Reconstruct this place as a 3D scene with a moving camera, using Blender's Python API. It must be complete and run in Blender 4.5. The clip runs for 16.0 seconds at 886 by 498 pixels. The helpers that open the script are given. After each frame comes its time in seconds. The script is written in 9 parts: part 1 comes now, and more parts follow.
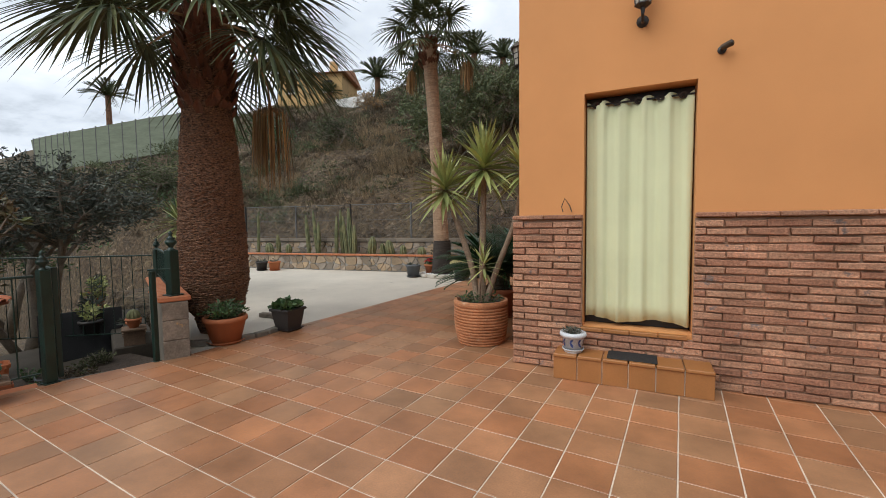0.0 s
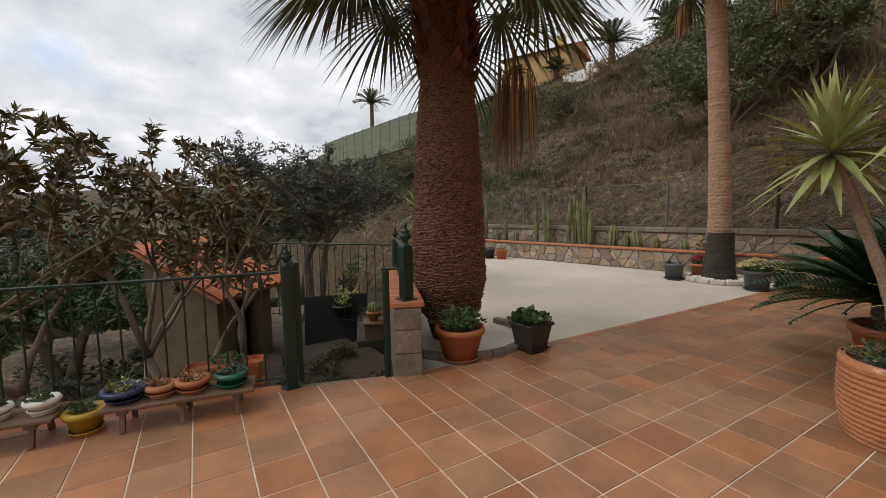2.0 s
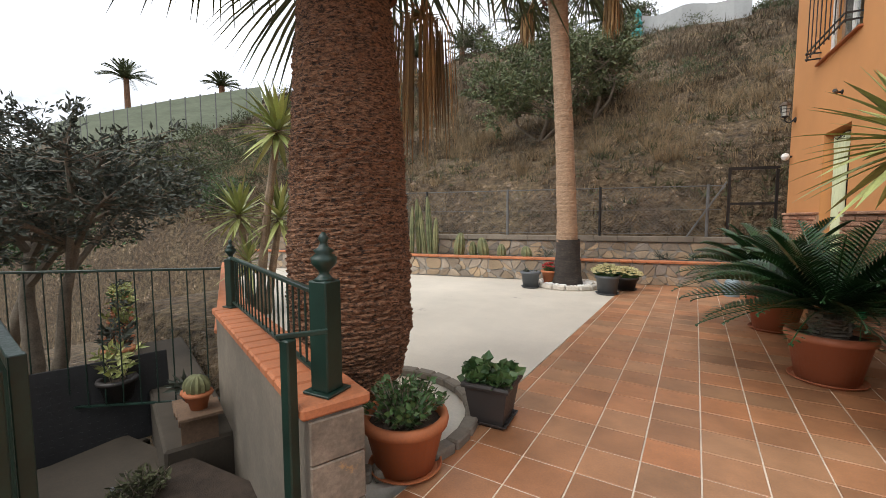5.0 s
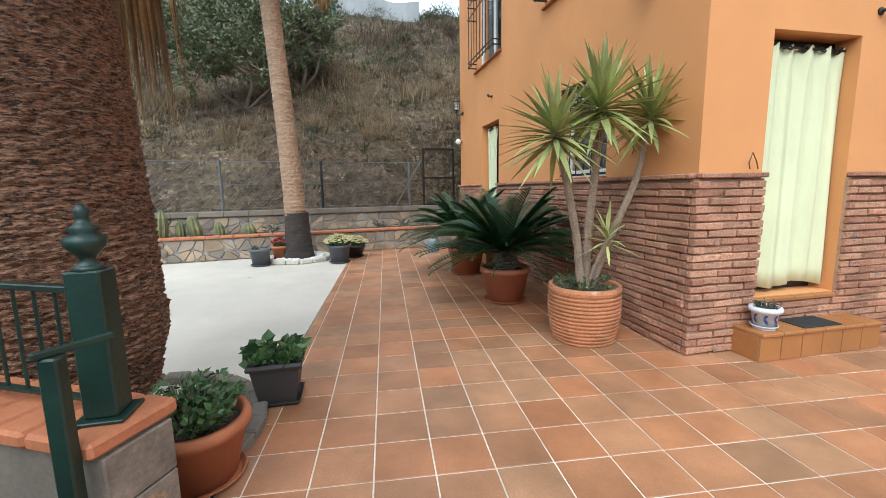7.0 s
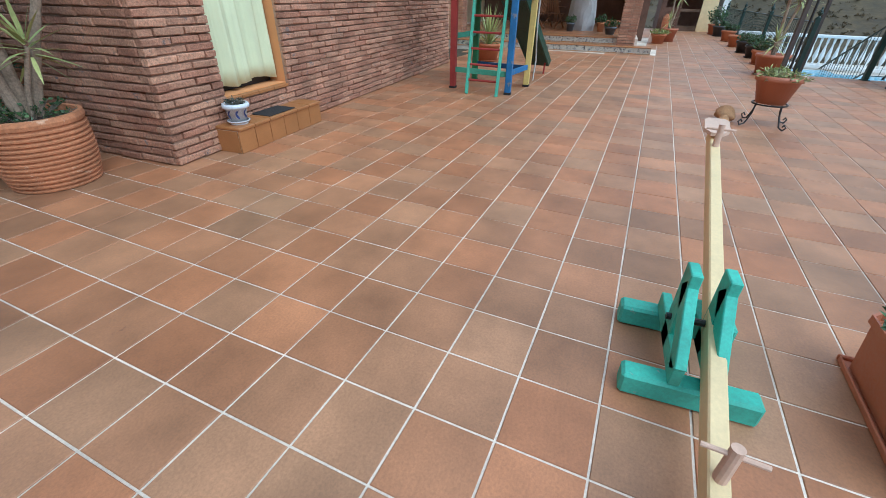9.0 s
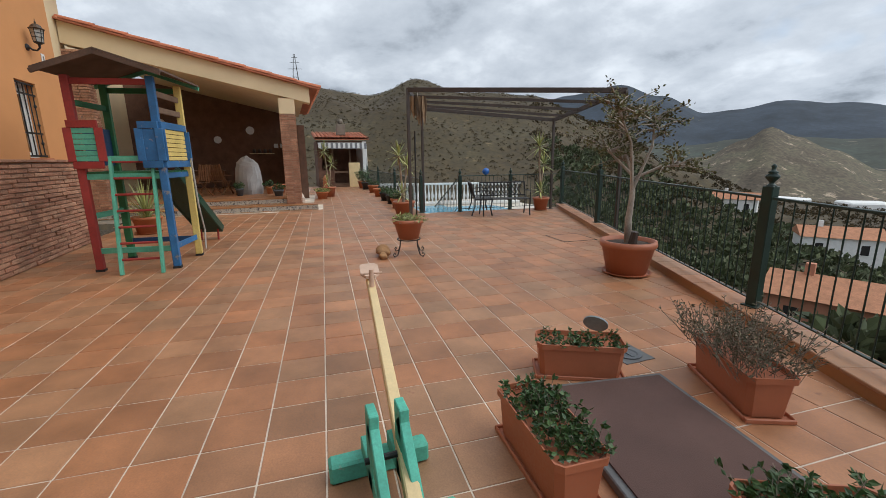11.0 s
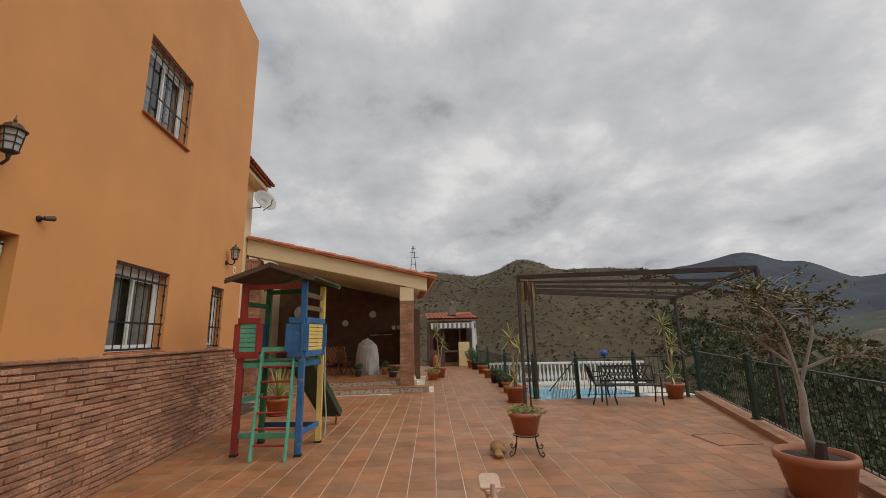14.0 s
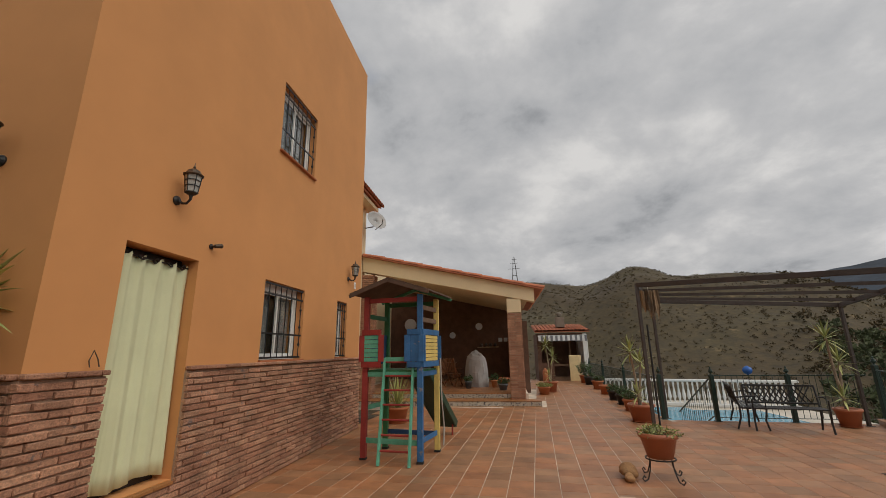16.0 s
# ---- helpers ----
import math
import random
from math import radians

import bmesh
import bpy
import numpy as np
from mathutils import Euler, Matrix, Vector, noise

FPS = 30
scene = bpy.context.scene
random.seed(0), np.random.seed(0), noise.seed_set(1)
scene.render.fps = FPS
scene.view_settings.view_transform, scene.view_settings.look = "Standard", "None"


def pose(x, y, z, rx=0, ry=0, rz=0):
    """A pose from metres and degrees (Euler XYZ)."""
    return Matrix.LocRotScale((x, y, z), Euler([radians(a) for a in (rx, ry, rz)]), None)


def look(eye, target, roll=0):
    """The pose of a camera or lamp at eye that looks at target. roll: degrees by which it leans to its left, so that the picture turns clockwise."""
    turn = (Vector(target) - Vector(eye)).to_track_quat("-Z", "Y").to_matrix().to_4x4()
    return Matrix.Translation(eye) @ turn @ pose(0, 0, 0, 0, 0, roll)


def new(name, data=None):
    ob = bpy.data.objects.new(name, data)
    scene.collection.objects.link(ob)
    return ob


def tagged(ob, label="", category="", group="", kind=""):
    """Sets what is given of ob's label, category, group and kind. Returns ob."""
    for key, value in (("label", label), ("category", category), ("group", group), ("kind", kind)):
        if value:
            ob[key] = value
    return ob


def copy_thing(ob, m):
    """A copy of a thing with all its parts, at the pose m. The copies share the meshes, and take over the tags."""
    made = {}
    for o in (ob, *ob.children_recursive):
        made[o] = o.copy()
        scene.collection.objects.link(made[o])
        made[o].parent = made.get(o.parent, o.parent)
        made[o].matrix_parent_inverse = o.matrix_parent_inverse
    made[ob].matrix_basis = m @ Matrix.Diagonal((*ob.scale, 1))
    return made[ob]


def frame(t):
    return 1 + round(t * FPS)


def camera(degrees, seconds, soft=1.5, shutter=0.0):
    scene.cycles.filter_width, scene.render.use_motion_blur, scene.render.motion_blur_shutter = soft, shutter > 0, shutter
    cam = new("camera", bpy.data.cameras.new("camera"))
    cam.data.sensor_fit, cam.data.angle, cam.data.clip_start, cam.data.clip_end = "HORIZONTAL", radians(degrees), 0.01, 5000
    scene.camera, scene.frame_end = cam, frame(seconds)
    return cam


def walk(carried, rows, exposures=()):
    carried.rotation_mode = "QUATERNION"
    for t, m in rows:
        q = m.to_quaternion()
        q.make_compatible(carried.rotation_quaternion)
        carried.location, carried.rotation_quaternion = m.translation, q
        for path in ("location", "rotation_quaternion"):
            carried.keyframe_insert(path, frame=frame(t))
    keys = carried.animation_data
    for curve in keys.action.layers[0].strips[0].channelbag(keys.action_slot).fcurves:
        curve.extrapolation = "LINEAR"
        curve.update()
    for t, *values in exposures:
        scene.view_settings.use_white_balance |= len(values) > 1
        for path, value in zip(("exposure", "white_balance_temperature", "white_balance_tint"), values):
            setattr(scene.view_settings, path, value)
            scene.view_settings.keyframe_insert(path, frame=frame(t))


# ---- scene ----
# ---- camera and walk ----
cam = camera(94.0, 16.0, soft=0.85)
PATH = [
    (0.0, 1.103, -4.130, 1.435, 86.52, 0.66, 25.40),
    (0.5, 0.765, -3.867, 1.477, 85.62, 1.11, 38.81),
    (1.0, 0.408, -3.645, 1.472, 85.42, 1.08, 46.32),
    (1.5, 0.073, -3.352, 1.491, 85.25, 1.59, 50.47),
    (2.0, -0.270, -3.212, 1.493, 84.73, 0.83, 54.66),
    (2.5, -0.684, -3.113, 1.490, 84.82, 0.96, 54.01),
    (3.0, -1.159, -2.997, 1.491, 84.71, 0.59, 54.12),
    (3.2, -1.361, -2.940, 1.487, 84.59, 0.73, 54.07),
    (5.3, -2.380, -2.636, 1.453, 85.67, 0.41, 20.10),
    (5.5, -2.455, -2.600, 1.454, 85.64, 0.63, 15.72),
    (6.0, -2.574, -2.558, 1.451, 85.46, 0.74, 5.97),
    (6.5, -2.713, -2.698, 1.470, 84.31, 0.82, -3.66),
    (7.0, -2.719, -2.832, 1.416, 81.74, 0.94, -12.46),
    (7.5, -2.674, -2.943, 1.317, 75.53, 0.60, -19.08),
    (8.0, -2.563, -3.080, 1.279, 66.87, 0.09, -27.82),
    (8.5, -2.492, -3.223, 1.294, 59.29, -0.21, -47.78),
    (9.0, -2.483, -3.328, 1.301, 58.24, -0.73, -69.93),
    (9.5, -2.498, -3.438, 1.318, 58.66, -0.59, -88.30),
    (9.7, -2.511, -3.460, 1.319, 59.50, -0.43, -95.23),
    (11.8, -2.499, -3.552, 1.548, 86.58, 1.69, -111.71),
    (12.0, -2.502, -3.536, 1.564, 88.98, 1.74, -111.01),
    (12.5, -2.511, -3.517, 1.593, 93.82, 1.56, -107.44),
    (13.0, -2.516, -3.509, 1.612, 97.17, 1.35, -103.23),
    (13.5, -2.527, -3.465, 1.618, 99.88, 1.40, -99.27),
    (14.0, -2.519, -3.440, 1.628, 101.93, 1.42, -96.00),
    (14.5, -2.531, -3.418, 1.628, 103.29, 1.36, -93.35),
    (15.0, -2.531, -3.380, 1.624, 104.04, 1.25, -90.44),
    (15.5, -2.534, -3.361, 1.628, 104.13, 1.01, -86.63),
    (16.0, -2.531, -3.287, 1.619, 103.86, 0.86, -82.02),
]
walk(cam, [(t, pose(*p)) for t, *p in PATH], exposures=[
    (0.0, -0.17, 6250, 8), (1.0, -0.33, 6550, 10), (2.5, -0.44, 6700, 11), (3.2, -0.4, 6700, 11), (5.5, 0.46, 6250, 9), (6.5, 0.55, 5750, 5), (7.0, 0.56, 5650, 4),
    (8.0, 0.3, 5400, 3), (8.6, 0.14, 4950, 0), (9.7, 0.0, 5000, 1), (12.0, -0.6, 6800, 11), (14.0, -0.7, 6850, 11), (16.0, -0.8, 6950, 11)])

# ---- world and sun ----
SUN_ELEV, SUN_AZ = 48.0, 208.0     # azimuth clockwise from +y
world = bpy.data.worlds.new("overcast_sky")
scene.world = world
world.use_nodes = True
wn, wl = world.node_tree.nodes, world.node_tree.links
wn.clear()


def wnode(kind, **props):
    n = wn.new(kind)
    for k, v in props.items():
        if k == "op":
            n.operation = v
        elif k == "ins":
            for i, val in v.items():
                n.inputs[i].default_value = val
    return n


w_out, w_bg = wnode("ShaderNodeOutputWorld"), wnode("ShaderNodeBackground")
w_sky = wnode("ShaderNodeTexSky")
w_sky.sky_type = "NISHITA"
w_sky.sun_disc = False
w_sky.sun_elevation, w_sky.sun_rotation = radians(SUN_ELEV), radians(SUN_AZ)
w_co, w_sep = wnode("ShaderNodeTexCoord"), wnode("ShaderNodeSeparateXYZ")
w_lift = wnode("ShaderNodeMath", op="ADD", ins={1: 0.34})
w_clamp = wnode("ShaderNodeMath", op="MAXIMUM", ins={1: 0.02})
w_dx, w_dy = wnode("ShaderNodeMath", op="DIVIDE"), wnode("ShaderNodeMath", op="DIVIDE")
w_flat = wnode("ShaderNodeCombineXYZ")
w_n1, w_n2 = wnode("ShaderNodeTexNoise"), wnode("ShaderNodeTexNoise")
for n, s, d, r, dist in ((w_n1, 2.3, 10.0, 0.57, 0.12), (w_n2, 1.0, 5.0, 0.5, 0.2)):
    n.inputs["Scale"].default_value, n.inputs["Detail"].default_value = s, d
    n.inputs["Roughness"].default_value, n.inputs["Distortion"].default_value = r, dist
w_r1, w_r2 = wnode("ShaderNodeValToRGB"), wnode("ShaderNodeValToRGB")
e = w_r1.color_ramp.elements
e[0].position, e[0].color = 0.29, (0.36, 0.395, 0.445, 1)
e[1].position, e[1].color = 0.66, (1.06, 1.09, 1.13, 1)
m = e.new(0.42)
m.color = (0.66, 0.70, 0.76, 1)
m = e.new(0.54)
m.color = (0.80, 0.835, 0.89, 1)
e = w_r2.color_ramp.elements
e[0].position, e[0].color = 0.30, (0, 0, 0, 1)
e[1].position, e[1].color = 0.40, (1, 1, 1, 1)
w_mix = wnode("ShaderNodeMix")
w_mix.data_type = "RGBA"
w_gain = wnode("ShaderNodeVectorMath", op="SCALE", ins={"Scale": 0.17})
wl.new(w_co.outputs["Generated"], w_sep.inputs[0])
wl.new(w_sep.outputs["Z"], w_clamp.inputs[0])
wl.new(w_clamp.outputs[0], w_lift.inputs[0])
for d, ax in ((w_dx, "X"), (w_dy, "Y")):
    wl.new(w_sep.outputs[ax], d.inputs[0])
    wl.new(w_lift.outputs[0], d.inputs[1])
wl.new(w_dx.outputs[0], w_flat.inputs[0])
wl.new(w_dy.outputs[0], w_flat.inputs[1])
for n in (w_n1, w_n2):
    wl.new(w_flat.outputs[0], n.inputs["Vector"])
wl.new(w_n1.outputs["Fac"], w_r1.inputs[0])
wl.new(w_n2.outputs["Fac"], w_r2.inputs[0])
wl.new(w_sky.outputs[0], w_gain.inputs[0])
wl.new(w_r2.outputs[0], w_mix.inputs["Factor"])
wl.new(w_gain.outputs[0], w_mix.inputs["A"])
wl.new(w_r1.outputs[0], w_mix.inputs["B"])
# thinner cloud, so a brighter sky, towards the west
w_west = wnode("ShaderNodeMath", op="MULTIPLY_ADD", ins={1: -0.16, 2: 1.14})
wl.new(w_sep.outputs["X"], w_west.inputs[0])
w_tone = wnode("ShaderNodeVectorMath", op="SCALE")
wl.new(w_mix.outputs["Result"], w_tone.inputs[0])
wl.new(w_west.outputs[0], w_tone.inputs["Scale"])
wl.new(w_tone.outputs[0], w_bg.inputs["Color"])
w_bg.inputs["Strength"].default_value = 1.05
wl.new(w_bg.outputs[0], w_out.inputs["Surface"])

sun = new("sun", bpy.data.lights.new("sun", "SUN"))
sun.data.energy, sun.data.angle, sun.data.color = 2.2, radians(55), (1.0, 0.95, 0.87)
az = radians(SUN_AZ)
sun.matrix_world = look((30 * math.sin(az), 30 * math.cos(az), 30 * math.tan(radians(SUN_ELEV))), (0, 0, 0))


# ---- materials ----
def surf(name, base, rough=0.8, var=0.25, big=1.2, grain=45.0, fine=0.15, bump=0.25, island=0.0, random_ob=0.0,
         alt=None, metal=0.0, height=0.004, stretch=(1, 1, 1), spots=None):
    """A worn surface: base colour varied at two scales, with fine relief. alt: a second colour that comes in patches.
    island / random_ob: how far single pieces differ. spots: (colour, amount) of small specks."""
    m = bpy.data.materials.new(name)
    m.use_nodes = True
    nt = m.node_tree
    N, L = nt.nodes, nt.links
    b = N["Principled BSDF"]
    b.inputs["Roughness"].default_value, b.inputs["Metallic"].default_value = rough, metal
    geo = N.new("ShaderNodeNewGeometry")
    mp = N.new("ShaderNodeMapping")
    mp.inputs["Scale"].default_value = stretch
    L.new(geo.outputs["Position"], mp.inputs["Vector"])

    def noise_tex(scale, detail, rough_=0.6):
        n = N.new("ShaderNodeTexNoise")
        n.inputs["Scale"].default_value, n.inputs["Detail"].default_value = scale, detail
        n.inputs["Roughness"].default_value = rough_
        L.new(mp.outputs[0], n.inputs["Vector"])
        return n.outputs["Fac"]

    def span(fac, lo, hi):
        r = N.new("ShaderNodeMapRange")
        r.inputs["From Min"].default_value, r.inputs["From Max"].default_value = 0.3, 0.7
        r.inputs["To Min"].default_value, r.inputs["To Max"].default_value = lo, hi
        L.new(fac, r.inputs["Value"])
        return r.outputs[0]

    def times(col, fac):
        v = N.new("ShaderNodeVectorMath")
        v.operation = "SCALE"
        L.new(col, v.inputs[0])
        L.new(fac, v.inputs["Scale"])
        return v.outputs[0]

    rgb = N.new("ShaderNodeRGB")
    rgb.outputs[0].default_value = (*base, 1)
    col = rgb.outputs[0]
    n_big, n_fine = noise_tex(big, 4), noise_tex(grain, 3, 0.7)
    info = N.new("ShaderNodeObjectInfo").outputs["Random"] if random_ob else geo.outputs["Random Per Island"]
    if alt:
        mx = N.new("ShaderNodeMix")
        mx.data_type = "RGBA"
        mx.inputs["B"].default_value = (*alt, 1)
        L.new(col, mx.inputs["A"])
        L.new(info if (island or random_ob) else span(n_big, 0, 1), mx.inputs["Factor"])
        col = mx.outputs["Result"]
    if spots:
        mx = N.new("ShaderNodeMix")
        mx.data_type = "RGBA"
        mx.inputs["B"].default_value = (*spots[0], 1)
        r = N.new("ShaderNodeMapRange")
        r.inputs["From Min"].default_value, r.inputs["From Max"].default_value = 0.72 - spots[1], 0.78 - spots[1]
        L.new(noise_tex(spots[2] if len(spots) > 2 else 9.0, 6, 0.75), r.inputs["Value"])
        L.new(col, mx.inputs["A"])
        L.new(r.outputs[0], mx.inputs["Factor"])
        col = mx.outputs["Result"]
    col = times(col, span(n_big, 1 - var, 1 + var))
    col = times(col, span(n_fine, 1 - fine, 1 + fine))
    piece = island or random_ob
    if piece:
        r = N.new("ShaderNodeMapRange")
        r.inputs["To Min"].default_value, r.inputs["To Max"].default_value = 1 - piece, 1 + piece
        w = N.new("ShaderNodeTexWhiteNoise")
        w.noise_dimensions = "1D"
        L.new(info, w.inputs["W"])
        L.new(w.outputs["Value"], r.inputs["Value"])
        col = times(col, r.outputs[0])
    L.new(col, b.inputs["Base Color"])
    L.new(span(n_fine, max(rough - 0.12, 0.05), min(rough + 0.12, 1.0)), b.inputs["Roughness"])
    if bump:
        bp = N.new("ShaderNodeBump")
        bp.inputs["Strength"].default_value, bp.inputs["Distance"].default_value = bump, height
        L.new(n_fine, bp.inputs["Height"])
        L.new(bp.outputs[0], b.inputs["Normal"])
    return m


M_TILE = surf("fired_clay_tile", (0.38, 0.16, 0.07), 0.5, 0.24, 2.6, 90, 0.16, 0.16, random_ob=0.16, alt=(0.34, 0.182, 0.095), spots=((0.21, 0.09, 0.055), 0.06, 1.6))
M_TILE_JOIN = surf("fired_clay_tile_far", (0.38, 0.16, 0.07), 0.5, 0.24, 2.6, 90, 0.16, 0.16, island=0.16, alt=(0.34, 0.182, 0.095), spots=((0.21, 0.09, 0.055), 0.06, 1.6))
M_GROUT = surf("cement_grout", (0.66, 0.57, 0.47), 0.9, 0.3, 1.5, 80, 0.15)
M_STEP = surf("glazed_step_tile", (0.33, 0.14, 0.045), 0.42, 0.12, 3, 90, 0.08, 0.1, island=0.12)
M_PLASTER = surf("orange_painted_render", (0.645, 0.295, 0.108), 0.85, 0.07, 0.8, 120, 0.04, 0.25, height=0.003)
M_CREAM = surf("cream_painted_render", (0.76, 0.62, 0.39), 0.85, 0.07, 0.8, 120, 0.04, 0.25, height=0.003)
M_BRICK = surf("rustic_brick", (0.35, 0.165, 0.10), 0.9, 0.25, 3, 55, 0.4, 1.0, random_ob=0.16, alt=(0.45, 0.25, 0.155), height=0.012, spots=((0.17, 0.13, 0.115), 0.11, 6.0))
M_BRICK_JOIN = surf("rustic_brick_far", (0.35, 0.165, 0.10), 0.9, 0.25, 3, 55, 0.4, 1.0, island=0.16, alt=(0.45, 0.25, 0.155), height=0.012, spots=((0.17, 0.13, 0.115), 0.11, 6.0))
M_MORTAR = surf("brick_mortar", (0.36, 0.225, 0.15), 0.95, 0.2, 3, 60, 0.2, 0.5)
M_CONCRETE = surf("pale_concrete", (0.56, 0.51, 0.43), 0.85, 0.13, 0.7, 60, 0.07, 0.2, spots=((0.36, 0.32, 0.27), 0.08, 1.5))
M_CEMENT = surf("grey_cement_render", (0.205, 0.175, 0.138), 0.92, 0.28, 1.6, 40, 0.15, 0.4)
M_DARK_CEMENT = surf("dark_cement", (0.068, 0.054, 0.039), 0.92, 0.3, 1.6, 40, 0.2, 0.4)
M_STONE = surf("slate_stone_cladding", (0.27, 0.235, 0.20), 0.85, 0.25, 2.5, 40, 0.2, 0.5, island=0.35, alt=(0.38, 0.28, 0.18))
M_STONE_JOINT = surf("stone_mortar", (0.30, 0.29, 0.27), 0.95, 0.2, 3, 60, 0.2)
M_TERRA = surf("terracotta", (0.42, 0.14, 0.055), 0.7, 0.15, 3, 60, 0.1, 0.2)
M_TERRA_OLD = surf("weathered_terracotta", (0.47, 0.20, 0.09), 0.85, 0.2, 4, 50, 0.2, 0.4, spots=((0.6, 0.38, 0.24), 0.12, 7.0))
M_PLASTIC_POT = surf("terracotta_plastic", (0.40, 0.135, 0.065), 0.5, 0.08, 3, 60, 0.05, 0.05)
M_DARK_POT = surf("dark_plastic", (0.035, 0.03, 0.028), 0.5, 0.15, 3, 60, 0.1, 0.05)
M_GREY_POT = surf("grey_plastic", (0.10, 0.11, 0.12), 0.5, 0.15, 3, 60, 0.1, 0.05)
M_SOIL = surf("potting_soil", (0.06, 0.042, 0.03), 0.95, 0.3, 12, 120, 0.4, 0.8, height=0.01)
M_IRON = surf("green_painted_iron", (0.010, 0.030, 0.022), 0.4, 0.3, 6, 90, 0.15, 0.15)
M_BLACK_IRON = surf("black_iron", (0.014, 0.013, 0.013), 0.45, 0.25, 6, 90, 0.15, 0.15)
M_BROWN_STEEL = surf("brown_painted_steel", (0.055, 0.04, 0.032), 0.55, 0.25, 6, 90, 0.15, 0.15)
M_HILL = surf("dry_hillside_soil", (0.15, 0.10, 0.058), 0.97, 0.45, 0.5, 5, 0.7, 1.0, alt=(0.088, 0.066, 0.036), height=0.35, spots=((0.26, 0.19, 0.128), 0.14, 2.6))
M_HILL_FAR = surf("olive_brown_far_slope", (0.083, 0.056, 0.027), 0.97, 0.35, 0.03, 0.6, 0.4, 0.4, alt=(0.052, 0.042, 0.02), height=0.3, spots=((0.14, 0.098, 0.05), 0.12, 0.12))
M_GRASS_DRY = surf("dry_grass", (0.36, 0.25, 0.14), 0.9, 0.3, 0.4, 30, 0.2, 0.0, island=0.3, alt=(0.14, 0.115, 0.07))
M_SHRUB = surf("scrub_leaves", (0.055, 0.075, 0.03), 0.75, 0.35, 0.4, 30, 0.2, 0.0, island=0.4, alt=(0.10, 0.11, 0.05))
M_SHRUB_GREY = surf("grey_scrub_leaves", (0.12, 0.12, 0.085), 0.8, 0.35, 0.4, 30, 0.2, 0.0, island=0.4, alt=(0.075, 0.08, 0.05))
M_LEAF = surf("green_leaves", (0.035, 0.085, 0.025), 0.5, 0.25, 3, 40, 0.15, 0.0, island=0.35, alt=(0.07, 0.12, 0.035))
M_LEAF_DARK = surf("dark_cycad_leaves", (0.02, 0.062, 0.018), 0.38, 0.25, 3, 40, 0.15, 0.0, island=0.35)
M_LEAF_YUCCA = surf("yellow_green_blades", (0.41, 0.42, 0.155), 0.45, 0.2, 3, 40, 0.12, 0.0, island=0.3, alt=(0.23, 0.275, 0.09))
M_LEAF_PALM = surf("palm_fan_leaves", (0.045, 0.07, 0.028), 0.55, 0.25, 3, 40, 0.15, 0.0, island=0.35, alt=(0.10, 0.11, 0.04))
M_LEAF_LOQUAT = surf("bronze_green_leaves", (0.075, 0.09, 0.03), 0.36, 0.3, 3, 40, 0.15, 0.0, island=0.45, alt=(0.19, 0.13, 0.07))
M_LEAF_OLIVE = surf("olive_leaves", (0.085, 0.10, 0.075), 0.6, 0.3, 3, 40, 0.15, 0.0, island=0.4, alt=(0.05, 0.06, 0.045))
M_LEAF_DEAD = surf("dead_palm_leaves", (0.42, 0.26, 0.11), 0.85, 0.25, 3, 40, 0.2, 0.0, island=0.3, alt=(0.22, 0.13, 0.06))
M_BARK = surf("grey_bark", (0.20, 0.165, 0.125), 0.92, 0.3, 6, 60, 0.3, 0.6, height=0.01)
M_YUCCA_BARK = surf("tan_yucca_bark", (0.29, 0.215, 0.15), 0.92, 0.25, 6, 60, 0.3, 0.6, height=0.01)
M_CACTUS = surf("cactus_skin", (0.10, 0.13, 0.06), 0.7, 0.25, 5, 60, 0.15, 0.2, alt=(0.2, 0.19, 0.09))
M_WHITE = surf("white_paint", (0.78, 0.77, 0.74), 0.6, 0.06, 3, 60, 0.04, 0.08)
M_PEBBLE = surf("pale_pebbles", (0.50, 0.46, 0.40), 0.85, 0.15, 6, 60, 0.15, 0.2, island=0.3)
M_CURTAIN = surf("pale_green_cotton", (0.65, 0.68, 0.435), 0.9, 0.05, 2, 400, 0.06, 0.2, height=0.001, spots=((0.46, 0.47, 0.2), 0.02, 5.0))
M_DARK = surf("dark_interior", (0.02, 0.018, 0.016), 0.9, 0.2)
M_RUBBER = surf("black_rubber", (0.02, 0.02, 0.021), 0.8, 0.2, 8, 150, 0.2, 0.4)


def glass_mat(name, tint):
    m = bpy.data.materials.new(name)
    m.use_nodes = True
    b = m.node_tree.nodes["Principled BSDF"]
    b.inputs["Base Color"].default_value, b.inputs["Roughness"].default_value = (*tint, 1), 0.03
    b.inputs["Transmission Weight"].default_value, b.inputs["IOR"].default_value = 1.0, 1.45
    return m


M_GLASS = glass_mat("window_glass", (0.9, 0.94, 0.95))


# ---- mesh helpers ----
def part(name, bm, material, parent=None, label="", smooth=False):
    me = bpy.data.meshes.new(name)
    bm.normal_update()
    bm.to_mesh(me)
    bm.free()
    if smooth:
        me.polygons.foreach_set("use_smooth", [True] * len(me.polygons))
    me.materials.append(material)
    ob = new(name, me)
    if parent is not None:
        ob.parent = parent
    if label:
        tagged(ob, label)
    return ob


def thing(name, label, category, at=(0, 0, 0), turn=0.0, group="", kind=""):
    ob = new(name)
    ob.empty_display_size = 0.1
    ob.matrix_world = pose(*at, 0, 0, turn)
    return tagged(ob, label, category, group, kind)


